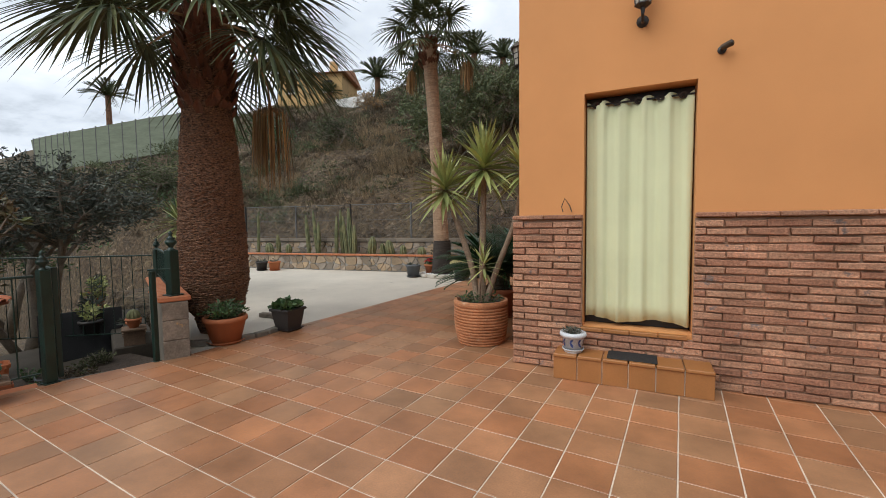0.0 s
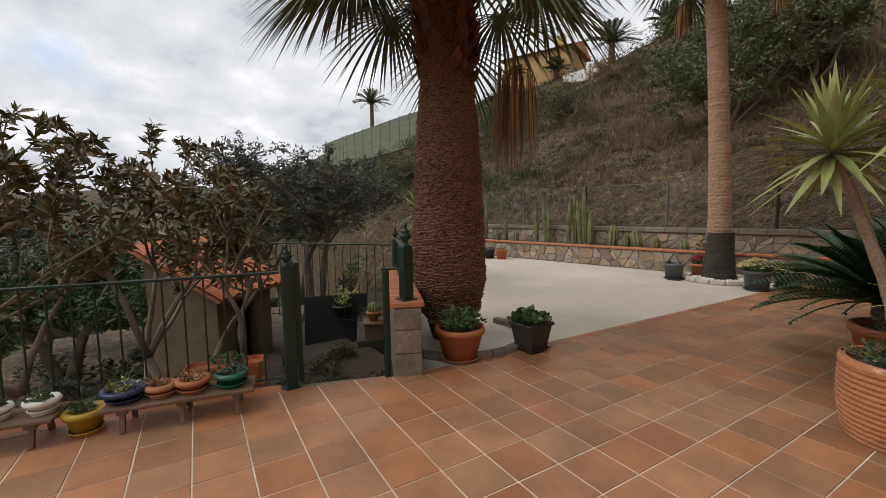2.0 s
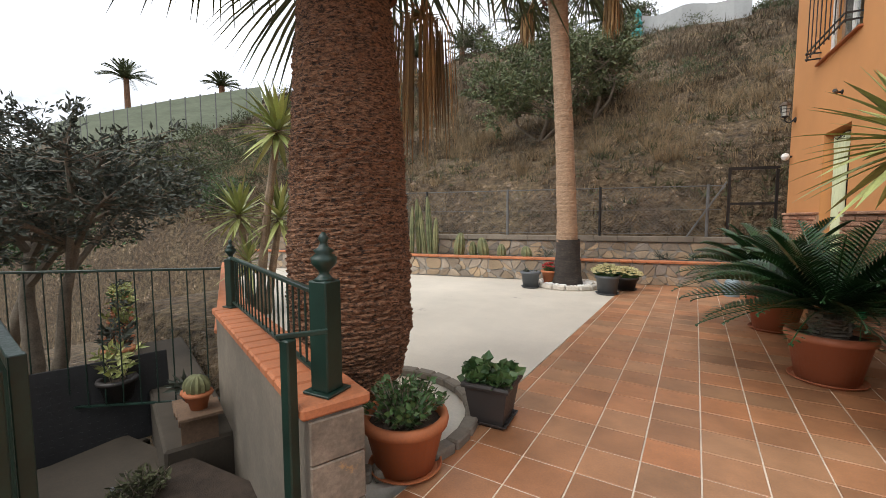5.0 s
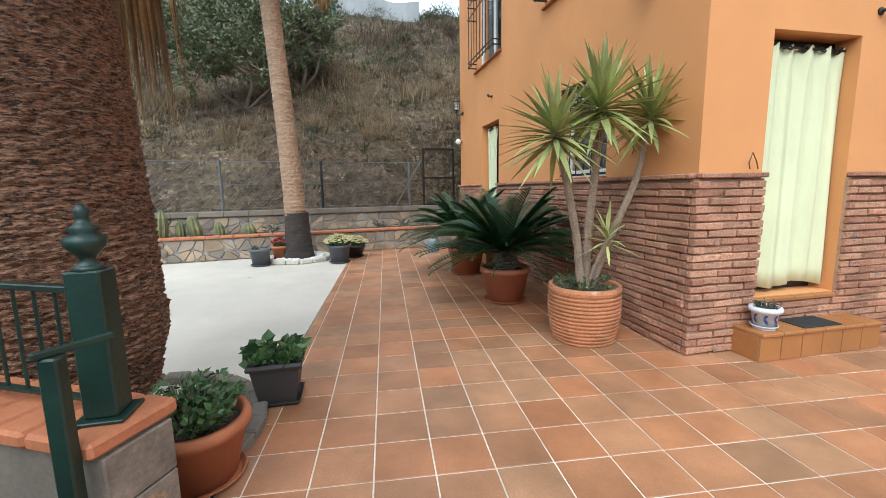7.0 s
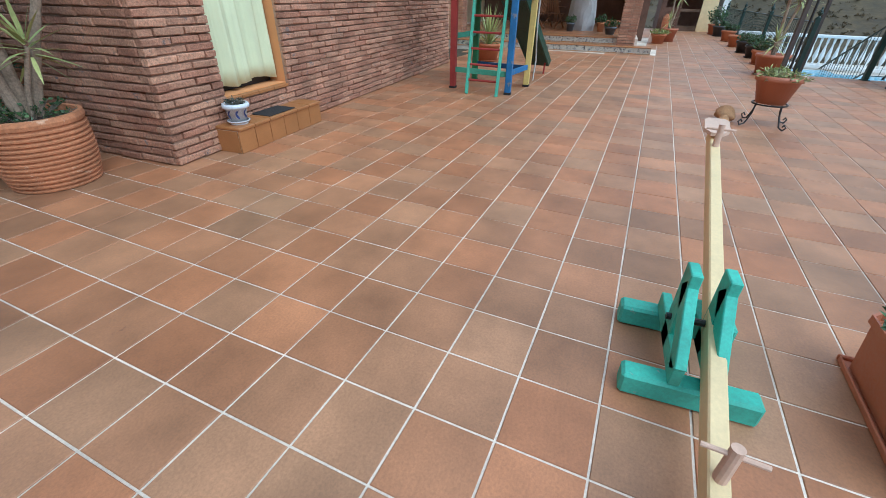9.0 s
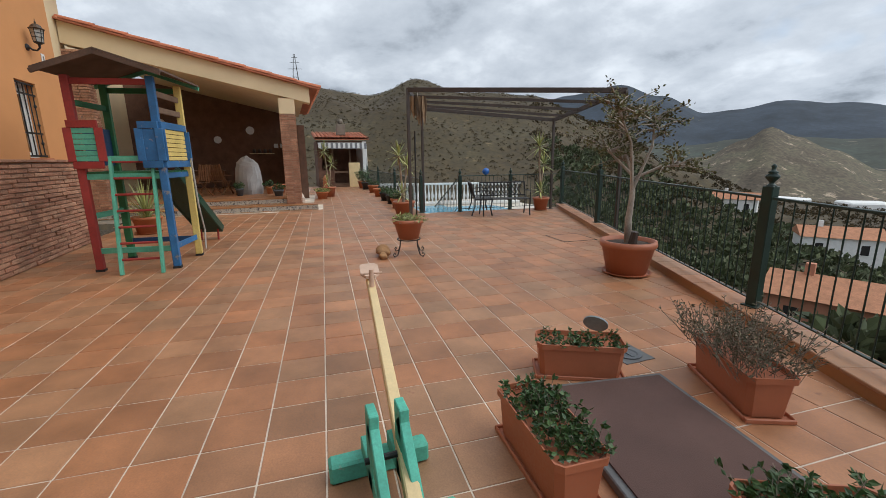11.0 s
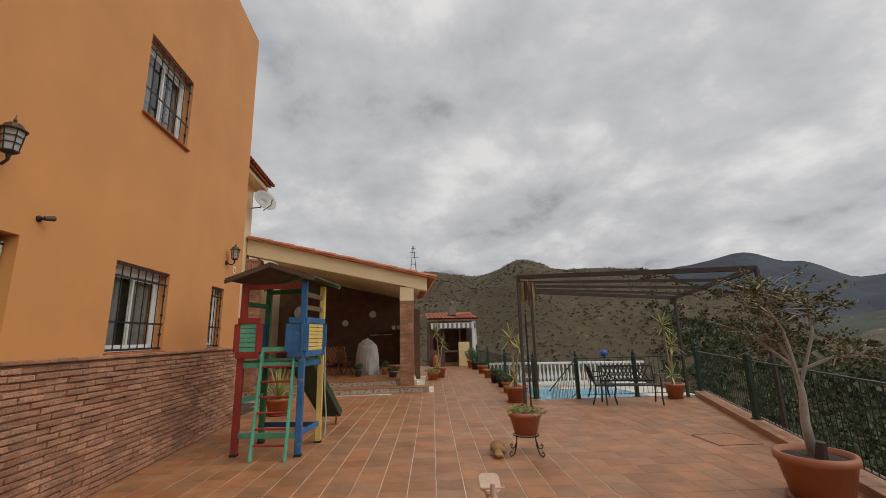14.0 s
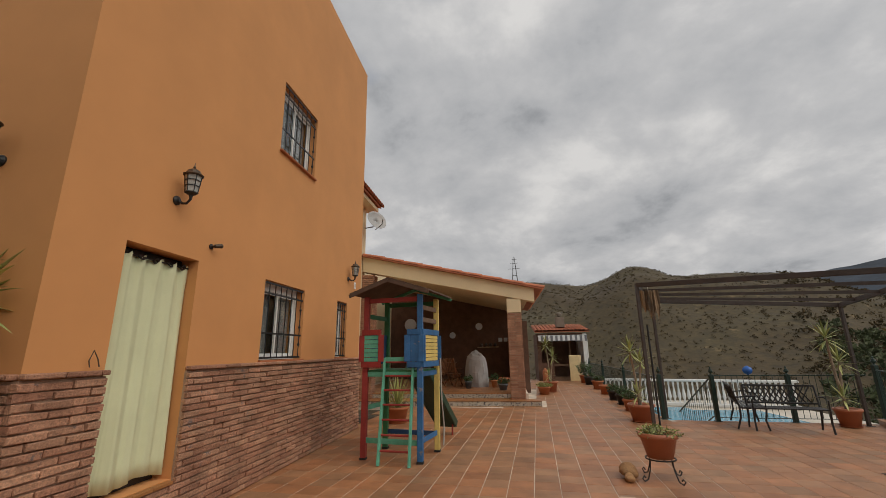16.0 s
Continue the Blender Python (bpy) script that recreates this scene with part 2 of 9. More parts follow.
def box(bm, x0, x1, y0, y1, z0, z1, bevel=0.0, m=None):
    r = bmesh.ops.create_cube(bm, size=1, matrix=Matrix.Translation(((x0 + x1) / 2, (y0 + y1) / 2, (z0 + z1) / 2)) @ Matrix.Diagonal((abs(x1 - x0), abs(y1 - y0), abs(z1 - z0), 1)))
    vs = r["verts"]
    if bevel:
        es = list({e for v in vs for e in v.link_edges})
        vs = bmesh.ops.bevel(bm, geom=es, offset=bevel, segments=1, affect="EDGES")["verts"]
    if m is not None:
        bmesh.ops.transform(bm, matrix=m, verts=vs)
    return bm


def boxed(x0, x1, y0, y1, z0, z1, bevel=0.0):
    return box(bmesh.new(), x0, x1, y0, y1, z0, z1, bevel)


def beam(bm, a, b, w, h, bevel=0.0):
    """A square bar from a to b."""
    a, b = Vector(a), Vector(b)
    d = b - a
    q = d.to_track_quat("X", "Z").to_matrix().to_4x4()
    return box(bm, 0, d.length, -w / 2, w / 2, -h / 2, h / 2, bevel, Matrix.Translation(a) @ q)


def tube(bm, pts, radii, seg=8, cap=True):
    """A round limb through pts with a radius at each."""
    pts = [Vector(p) for p in pts]
    rings = []
    up = Vector((0.31, 0.77, 0.55))
    for i, p in enumerate(pts):
        d = (pts[min(i + 1, len(pts) - 1)] - pts[max(i - 1, 0)]).normalized()
        s = d.cross(up).normalized()
        t = d.cross(s)
        r = radii[i] if hasattr(radii, "__len__") else radii
        rings.append([bm.verts.new(p + r * (math.cos(a) * s + math.sin(a) * t)) for a in [2 * math.pi * k / seg for k in range(seg)]])
    for r0, r1 in zip(rings, rings[1:]):
        for k in range(seg):
            bm.faces.new((r0[k], r0[(k + 1) % seg], r1[(k + 1) % seg], r1[k]))
    if cap:
        bm.faces.new(rings[0][::-1])
        bm.faces.new(rings[-1])
    return bm


def lathe(bm, profile, seg=24, at=(0, 0, 0), closed=True):
    """Turns (radius, height) pairs about the upright axis."""
    rings = []
    for r, z in profile:
        rings.append([bm.verts.new((at[0] + r * math.cos(a), at[1] + r * math.sin(a), at[2] + z)) for a in [2 * math.pi * k / seg for k in range(seg)]])
    for r0, r1 in zip(rings, rings[1:]):
        for k in range(seg):
            bm.faces.new((r0[k], r0[(k + 1) % seg], r1[(k + 1) % seg], r1[k]))
    if closed:
        bm.faces.new(rings[0][::-1])
        bm.faces.new(rings[-1])
    return bm


def blade(bm, base, tip, width, sag=0.0, n=4, fold=0.25, wide_at=0.35):
    """A folded strap leaf."""
    base, tip = Vector(base), Vector(tip)
    d = tip - base
    side = d.cross(Vector((0, 0, 1)))
    side = side.normalized() if side.length > 1e-4 else Vector((1, 0, 0))
    up = side.cross(d).normalized()
    rows = []
    for i in range(n + 1):
        f = i / n
        c = base + d * f + Vector((0, 0, -sag * f * f))
        w = width * (0.55 + 0.45 * f / wide_at if f < wide_at else 1 - ((f - wide_at) / (1 - wide_at)) ** 1.4) / 2 + 0.0004
        rows.append((bm.verts.new(c - side * w + up * w * fold), bm.verts.new(c), bm.verts.new(c + side * w + up * w * fold)))
    for a, b in zip(rows, rows[1:]):
        bm.faces.new((a[0], a[1], b[1], b[0]))
        bm.faces.new((a[1], a[2], b[2], b[1]))


def leaf(bm, base, d, length, width, twist=0.0):
    """A small pointed leaf of two faces."""
    base, d = Vector(base), Vector(d).normalized()
    s = d.cross(Vector((math.sin(twist), math.cos(twist * 1.7), 0.6))).normalized()
    u = s.cross(d)
    a, t = bm.verts.new(base), bm.verts.new(base + d * length)
    l = bm.verts.new(base + d * length * 0.45 + s * width / 2 + u * width * 0.15)
    r = bm.verts.new(base + d * length * 0.45 - s * width / 2 + u * width * 0.15)
    bm.faces.new((a, r, t))
    bm.faces.new((a, t, l))


def rnd(a, b):
    return random.uniform(a, b)


def poly_wall(bm, pts, z0, z1, thick):
    """An upright wall of one thickness along a line of plan points."""
    for (ax, ay), (bx, by) in zip(pts, pts[1:]):
        beam(bm, (ax, ay, (z0 + z1) / 2), (bx, by, (z0 + z1) / 2), thick, z1 - z0)
    return bm


# ---- ground ----
def step(a, b, v):
    f = min(max((v - a) / (b - a), 0), 1)
    return f * f * (3 - 2 * f)


def lerp_table(tab, v):
    if v <= tab[0][0]:
        return tab[0][1]
    for (a, fa), (b, fb) in zip(tab, tab[1:]):
        if v <= b:
            return fa + (fb - fa) * step(a, b, v)
    return tab[-1][1]


NEAR_HILL = [(0, 12), (60, 13), (80, 9.6), (93, 7.0), (100, 6.2), (107, 8.3), (113, 7.4), (121, 6.6), (130, 3.2), (140, -2.5), (150, -6.5), (170, -8), (200, -8), (250, -4), (300, 4), (360, 12)]
FAR_HILL = [(0, 6), (90, 4), (112, 2.5), (128, 0.5), (139, -1.0), (158, -1.0), (180, 0.0), (215, 1), (250, 2), (300, 5), (360, 6)]


def ground_height(x, y):
    dx, dy = x + 2.5, y + 3.4
    dist = math.hypot(dx, dy)
    a = math.degrees(math.atan2(dx, dy)) % 360
    p = Vector((x, y, 0))
    rough = noise.noise(p * 0.35) * 0.35 + noise.noise(p * 1.1) * 0.17 + noise.noise(p * 2.3) * 0.08
    # open country
    far = 1.5 + 1500 * math.tan(radians(lerp_table(FAR_HILL, a))) + noise.noise(p * 0.003) * 25
    mid = 1.5 + 190 * math.tan(radians(lerp_table(NEAR_HILL, a)))
    z = -4.0 - 8 * step(12, 40, dist)
    folds = noise.noise(p * 0.02) * 5 + noise.noise(p * 0.05) * 2.5 + noise.noise(p * 0.12) * 0.8
    z = z + (mid + 2.5 - z) * (step(30, 190, dist) ** 0.9)
    z += folds * step(40, 120, dist) * (1 - 0.85 * step(150, 190, dist)) + noise.noise(p * 0.004 + Vector((5, 2, 0))) * 10 * step(200, 350, dist)
    z = z + (-45 - z) * step(210, 420, dist)
    z = z + (far - z) * step(600, 1500, dist)
    # the bank behind the houses
    bank = 0.35 + max(0, y - 7.7) * 0.62 + 1.1 * step(8.1, 9.3, y)
    top = 12.6 + noise.noise(p * 0.08) * 1.0
    bank = min(bank, top) if bank < top else top + 0.02 * (y - 26)
    bank += rough * step(8.0, 9.2, y) * 1.6 + (noise.noise(p * 0.12) * 1.1) * step(9, 14, y)
    north = step(7.0, 8.2, y) * (1 - step(140, 260, dist)) * (1 - step(8, 30, x) * 0.25)
    z = z + (bank - z) * north
    # the garden below the terrace, and the ground under the paving
    if y < 8.2:
        garden = -0.85 - 0.12 * max(0, -x - 6) + rough * 0.2
        g = step(-30, -16, x) * step(-9, -6, y) * (1 - step(-4.5, -3.8, x))
        z = z + (garden - z) * g
        under = step(-4.2, -3.7, x) * (1 - step(21, 26, x)) * step(-12.5, -11, y)
        z = z + (-1.6 - z) * under
        yard = step(-13, -11.5, x) * step(-0.6, 0.1, y + (x + 5.5) * 0.3) * (1 - step(-3.9, -3.7, x))
        z = z + (-0.25 - z) * yard
    return z


def spread(n, near, reach):
    """Coordinates dense in the middle and wide apart far off."""
    k = math.asinh(reach / near)
    return [near * math.sinh(k * (2 * i / (n - 1) - 1)) for i in range(n)]


def make_ground():
    gx, gy = spread(400, 15, 2800), spread(400, 15, 2800)
    verts = [(x - 3, y + 4, ground_height(x - 3, y + 4)) for y in gy for x in gx]
    n = len(gx)
    faces = [(j * n + i, j * n + i + 1, (j + 1) * n + i + 1, (j + 1) * n + i) for j in range(n - 1) for i in range(n - 1)]
    me = bpy.data.meshes.new("ground")
    me.from_pydata(verts, [], faces)
    me.polygons.foreach_set("use_smooth", [True] * len(faces))
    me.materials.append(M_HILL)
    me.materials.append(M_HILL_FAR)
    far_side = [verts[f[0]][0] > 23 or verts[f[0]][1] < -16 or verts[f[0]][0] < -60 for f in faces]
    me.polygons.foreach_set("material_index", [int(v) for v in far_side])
    tagged(new("ground", me), "dry brown scrub hillside and valley floor", "ground", kind="structure")


make_ground()

# ---- paving ----
TILT_A = -0.079
UX, UY = math.cos(TILT_A), math.sin(TILT_A)
TILE = 0.31
T0 = (-1.538, -2.288)
TERRACE = [(-4.55, -5.2), (-1.27, -6.73), (7.9, -11.0), (8.25, -7.0), (22.0, -7.7), (22.0, -3.0), (22.0, 0.0), (0.0, 0.0), (0.0, 7.35), (-2.72, 7.05), (-3.42, -0.9), (-3.5, -1.3), (-3.8, -2.3)]


def inside(x, y, poly):
    c = False
    for (x0, y0), (x1, y1) in zip(poly, poly[1:] + poly[:1]):
        if (y0 > y) != (y1 > y) and x < (x1 - x0) * (y - y0) / (y1 - y0) + x0:
            c = not c
    return c


def slab(poly, z0, z1):
    bm = bmesh.new()
    lo = [bm.verts.new((x, y, z0)) for x, y in poly]
    hi = [bm.verts.new((x, y, z1)) for x, y in poly]
    bm.faces.new(hi)
    bm.faces.new(lo[::-1])
    n = len(poly)
    for i in range(n):
        bm.faces.new((lo[i], lo[(i + 1) % n], hi[(i + 1) % n], hi[i]))
    bmesh.ops.recalc_face_normals(bm, faces=bm.faces)
    return bm


terrace = part("terrace_floor", slab(TERRACE, -0.5, -0.005), M_GROUT)
tagged(terrace, "terrace paved with square terracotta tiles and pale joints", "floor", kind="structure")
YARD = [(-3.44, -0.85), (-2.72, 7.05), (-6.0, 6.55), (-12.6, 5.75), (-10.9, 3.52), (-5.6, -0.25), (-3.8, -1.15)]
yard = part("concrete_yard", slab(YARD, -0.3, -0.012), M_CONCRETE)
tagged(yard, "pale smooth concrete yard beside the tiled path", "floor", kind="structure")

# ---- house ----
HX, HY, HZ = 6.9, 7.35, 8.93
WALL = 0.28


def wall_with_holes(name, axis, at, thick, a0, a1, z0, z1, holes, material, label):
    """An upright wall, along x (axis 'x', at a y) or along y, cut up round its openings (a0, a1, z0, z1)."""
    bm = bmesh.new()
    cuts = sorted({a0, a1, *[h[0] for h in holes], *[h[1] for h in holes]})
    for l, r in zip(cuts, cuts[1:]):
        gaps = sorted((h[2], h[3]) for h in holes if h[0] < (l + r) / 2 < h[1])
        z = z0
        for g0, g1 in gaps + [(z1, z1)]:
            if g0 > z:
                if axis == "x":
                    box(bm, l, r, at, at + thick, z, g0)
                else:
                    box(bm, at, at + thick, l, r, z, g0)
            z = max(z, g1)
    bmesh.ops.remove_doubles(bm, verts=bm.verts, dist=0.0005)
    ob = part(name, bm, material)
    return tagged(ob, label, "wall", kind="structure")


DOOR = (0.62, 1.53, 0.44, 2.63)
WIN_LOW, WIN_SMALL, WIN_UP = (2.87, 4.08, 1.53, 2.65), (5.52, 6.07, 1.53, 2.65), (2.96, 4.16, 4.72, 5.93)
front = wall_with_holes("wall_front", "x", 0.0, WALL, 0.0, HX, 0.0, HZ, [DOOR, WIN_LOW, WIN_SMALL, WIN_UP], M_PLASTER, "orange rendered house front with barred windows")
S_DOOR, S_WIN, S_UP1, S_UP2 = (4.62, 5.6, 0.44, 2.68), (1.25, 2.3, 1.53, 2.65), (4.5, 6.05, 3.85, 5.9), (1.7, 2.8, 3.85, 5.6)
side = wall_with_holes("wall_side", "y", 0.0, WALL, WALL, HY, 0.0, HZ, [S_DOOR, S_WIN, S_UP1, S_UP2], M_PLASTER, "orange rendered house side wall above the planters")
tagged(part("wall_back", boxed(WALL, HX, HY - WALL, HY, 0, HZ), M_PLASTER), "plain orange rendered back wall", "wall", kind="structure")
tagged(part("wall_end", boxed(HX - WALL, HX, WALL, HY - WALL, 0, HZ), M_PLASTER), "plain orange rendered end wall", "wall", kind="structure")
tagged(part("house_roof", boxed(0.03, HX - 0.03, 0.03, HY - 0.03, HZ - 0.25, HZ - 0.02), M_CONCRETE), "flat concrete roof slab", "roof", kind="structure")
tagged(part("house_floor", boxed(WALL, HX - WALL, WALL, HY - WALL, 0.1, 0.4), M_STEP), "tiled floor inside the house", "floor", kind="structure")
tagged(part("house_upper_floor", boxed(WALL, HX - WALL, WALL, HY - WALL, 3.1, 3.3), M_DARK), "floor slab between the storeys", "floor", kind="structure")

# ---- house front: door, step, windows, lamps ----
def make_curtain(name, label, at, turn, width, z0, z1, folds=6, phase=0.0):
    ob = thing(name, label, "curtain", at, turn)
    bm = bmesh.new()
    nx, nz = folds * 10, 14
    grid = []
    for j in range(nz + 1):
        f = j / nz
        row = []
        for i in range(nx + 1):
            u = i / nx
            a = 2 * math.pi * folds * u + phase + 0.9 * math.sin(5.1 * u + phase) * (1 - 0.6 * f)
            amp = 0.022 * (0.5 + 0.7 * (1 - f)) if f < 0.9 else 0.03
            y = amp * (0.65 * math.sin(a) + 0.4 * abs(math.sin(a * 0.5 + 0.6)) + 0.25 * math.sin(2.7 * a + 2 * f)) + 0.012 * math.sin(a * 0.37 + 3 * f)
            top = 0.022 * (math.cos(a) - 1) * (f > 0.95)
            low = 0.02 * math.sin(a * 0.31 + 1) * (f < 0.05)
            row.append(bm.verts.new(((u - 0.5) * width * (0.985 + 0.015 * f), y, z0 + (z1 - z0) * f + top + low)))
        grid.append(row)
    for r0, r1 in zip(grid, grid[1:]):
        for i in range(nx):
            bm.faces.new((r0[i], r0[i + 1], r1[i + 1], r1[i]))
    cloth = part("cloth", bm, M_CURTAIN, ob, smooth=True)
    mod = cloth.modifiers.new("thickness", "SOLIDIFY")
    mod.thickness = 0.003
    bm = bmesh.new()
    tube(bm, [(-width / 2, 0, z1 - 0.035), (width / 2, 0, z1 - 0.035)], 0.009, 8)
    part("rod", bm, M_BLACK_IRON, ob)
    for i in range(folds):
        x = ((i + 0.5) / folds - 0.5) * width
        bm = bmesh.new()
        lathe(bm, [(0.016, -0.004), (0.034, -0.004), (0.034, 0.004), (0.016, 0.004), (0.016, -0.004)], 14, closed=False)
        bmesh.ops.rotate(bm, verts=bm.verts, matrix=Matrix.Rotation(radians(90), 3, "X") @ Matrix.Rotation(radians(35 * (-1) ** i), 3, "X"))
        bmesh.ops.translate(bm, verts=bm.verts, vec=(x, -0.012, z1 - 0.04))
        part("grommet", bm, M_BLACK_IRON, ob)
    return ob


make_curtain("door_curtain", "pale green cotton door curtain on black rings", (1.075, 0.11, 0), 0, 0.89, 0.5, 2.575, 5)
make_curtain("side_door_curtain", "pale green curtain blown aside in the side doorway", (0.11, 5.3, 0), -90, 0.5, 0.55, 2.62, 4, 1.0)
door = thing("door_1", "dark closed door behind the green curtain", "door", (1.075, 0.2, 0.44), kind="structure")
part("door_panel", boxed(-0.453, 0.453, 0, 0.045, 0.002, 2.186, 0.004), M_BLACK_IRON, door)
part("door_handle", tube(bmesh.new(), [(0.38, -0.03, 1.0), (0.28, -0.03, 1.0)], 0.01), M_BLACK_IRON, door)
door = thing("door_2", "dark closed side door behind a curtain", "door", (0.2, 5.11, 0.44), -90, kind="structure")
part("door_panel", boxed(-0.487, 0.487, 0, 0.045, 0.002, 2.236, 0.004), M_BLACK_IRON, door)
part("door_handle", tube(bmesh.new(), [(0.38, -0.03, 1.0), (0.28, -0.03, 1.0)], 0.01), M_BLACK_IRON, door)


def make_steps(at, turn, width, sill_w, label):
    """A low tiled step before a raised door, and the tiled sill."""
    ob = thing("door_step", label, "step", at, turn, kind="structure")
    part("core", boxed(-width / 2 + 0.012, width / 2 - 0.012, -0.295, -0.035, 0, 0.205), M_GROUT, ob)
    n = 6
    w = width / n
    for i in range(n):
        x = -width / 2 + i * w
        part("tread_tile", boxed(x + 0.004, x + w - 0.004, -0.325, -0.036, 0.206, 0.235, 0.006), M_STEP, ob)
        part("riser_tile", boxed(x + 0.004, x + w - 0.004, -0.308, -0.296, 0.002, 0.203, 0.002), M_STEP, ob)
    for s in (-1, 1):
        x = s * (width / 2 - 0.006)
        part("side_tile", boxed(x - 0.005, x + 0.005, -0.29, -0.04, 0.002, 0.203, 0.002), M_STEP, ob)
    n = 4
    w = sill_w / n
    for i in range(n):
        x = -sill_w / 2 + i * w
        part("sill_tile", boxed(x + 0.003, x + w - 0.003, -0.06, 0.2, 0.402, 0.436, 0.005), M_STEP, ob)
    return ob


make_steps((1.035, 0, 0), 0, 1.27, 0.93, "tiled doorstep and sill in brown glazed clay")
make_steps((0, 5.1, 0), -90, 1.3, 0.95, "tiled doorstep and sill at the side door")
mat_ob = thing("doormat", "thin dark grey rubber mat on the doorstep", "mat", (1.06, -0.17, 0.2355))
part("mat", boxed(-0.2, 0.2, -0.12, 0.12, 0, 0.008, 0.003), M_RUBBER, mat_ob)


def make_window(name, label, at, turn, w, h, bars=7, cage=0.0, curtain=True):
    """A sash window in its opening with an iron grille. Local x along the wall, -y outward, origin at the opening's foot."""
    ob = thing(name, label, "window", at, turn, kind="structure")
    y0, y1, t = 0.13, 0.19, 0.05
    for x0, x1, z0, z1 in ((-w / 2, w / 2, 0, t), (-w / 2, w / 2, h - 0.13, h), (-w / 2, -w / 2 + t, t, h - 0.13), (w / 2 - t, w / 2, t, h - 0.13)):
        part("window_frame", boxed(x0 + 0.002, x1 - 0.002, y0, y1, z0 + 0.002, z1 - 0.002, 0.003), M_WHITE, ob)
    for s in (-1, 1):
        x0, x1 = (-w / 2 + t, 0.02) if s < 0 else (-0.02, w / 2 - t)
        yy = 0.137 if s < 0 else 0.162
        bm = bmesh.new()
        for a0, a1, c0, c1 in ((x0, x1, t, t + 0.04), (x0, x1, h - 0.17, h - 0.13), (x0, x0 + 0.035, t + 0.04, h - 0.17), (x1 - 0.035, x1, t + 0.04, h - 0.17)):
            box(bm, a0, a1, yy, yy + 0.02, c0, c1)
        sash = part("sash", bm, M_WHITE, ob)
        pane = part("pane", boxed(x0 + 0.035, x1 - 0.035, yy + 0.008, yy + 0.012, t + 0.04, h - 0.17), M_GLASS, sash)
        pane.visible_shadow = False
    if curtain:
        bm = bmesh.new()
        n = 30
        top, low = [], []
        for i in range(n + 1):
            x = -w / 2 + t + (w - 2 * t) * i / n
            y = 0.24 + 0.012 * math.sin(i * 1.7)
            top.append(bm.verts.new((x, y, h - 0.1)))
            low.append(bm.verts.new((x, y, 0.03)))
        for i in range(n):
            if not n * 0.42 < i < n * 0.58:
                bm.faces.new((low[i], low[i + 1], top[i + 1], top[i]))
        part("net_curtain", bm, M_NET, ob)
    part("window_sill", boxed(-w / 2 - 0.02, w / 2 + 0.02, -0.05, 0.13, -0.032, -0.002, 0.006), M_TERRA, ob)
    yg = 0.04 if not cage else -cage
    g0, g1 = (0.02, h - 0.02) if not cage else (0.05, h + 0.0)
    for i in range(bars):
        x = -w / 2 + 0.03 + (w - 0.06) * i / (bars - 1)
        bm = tube(bmesh.new(), [(x, yg, g0), (x, yg, g1)], 0.008, 6)
        part("bar", bm, M_BLACK_IRON, ob)
    for z in (g0 + 0.01, h * 0.33, h * 0.84, g1 - 0.01) if not cage else (g0 + 0.03, g0 + 0.12, h * 0.5, h * 0.62, h * 0.7, g1 - 0.03):
        part("cross_bar", boxed(-w / 2 + 0.004, w / 2 - 0.004, yg - 0.02, yg - 0.009, z - 0.013, z + 0.013), M_BLACK_IRON, ob)
        if cage:
            for s in (-1, 1):
                part("cage_arm", boxed(s * (w / 2 - 0.012) - 0.008, s * (w / 2 - 0.012) + 0.008, yg - 0.008, 0.02, z - 0.01, z + 0.01), M_BLACK_IRON, ob)
    for i in range(3):
        z = h * (0.2 + 0.25 * i)
        bm = lathe(bmesh.new(), [(0.008, -0.03), (0.022, 0), (0.008, 0.03)], 8, (w / 2 - 0.03, yg, z))
        part("collar", bm, M_BLACK_IRON, ob)
    return ob


M_NET = surf("grey_net_curtain", (0.16, 0.16, 0.155), 0.9, 0.1, 4, 80, 0.06, 0.1)
make_window("window_1", "white sliding window behind a black iron grille", ((2.87 + 4.08) / 2, 0, 1.532), 0, 1.21, 1.118, 8)
make_window("window_2", "narrow white window behind a black iron grille", ((5.52 + 6.07) / 2, 0, 1.532), 0, 0.55, 1.118, 5)
make_window("window_3", "upper white window behind a black iron grille", ((2.96 + 4.16) / 2, 0, 4.722), 0, 1.2, 1.208, 8)
make_window("window_4", "side window with white frame and black grille", (0, 1.775, 1.532), -90, 1.05, 1.118, 7)
make_window("window_5", "upper side window in a projecting iron cage", (0, 5.275, 3.852), -90, 1.55, 2.048, 9, 0.16)
make_window("window_6", "upper side window in a projecting iron cage", (0, 2.25, 3.852), -90, 1.1, 1.748, 7, 0.16)


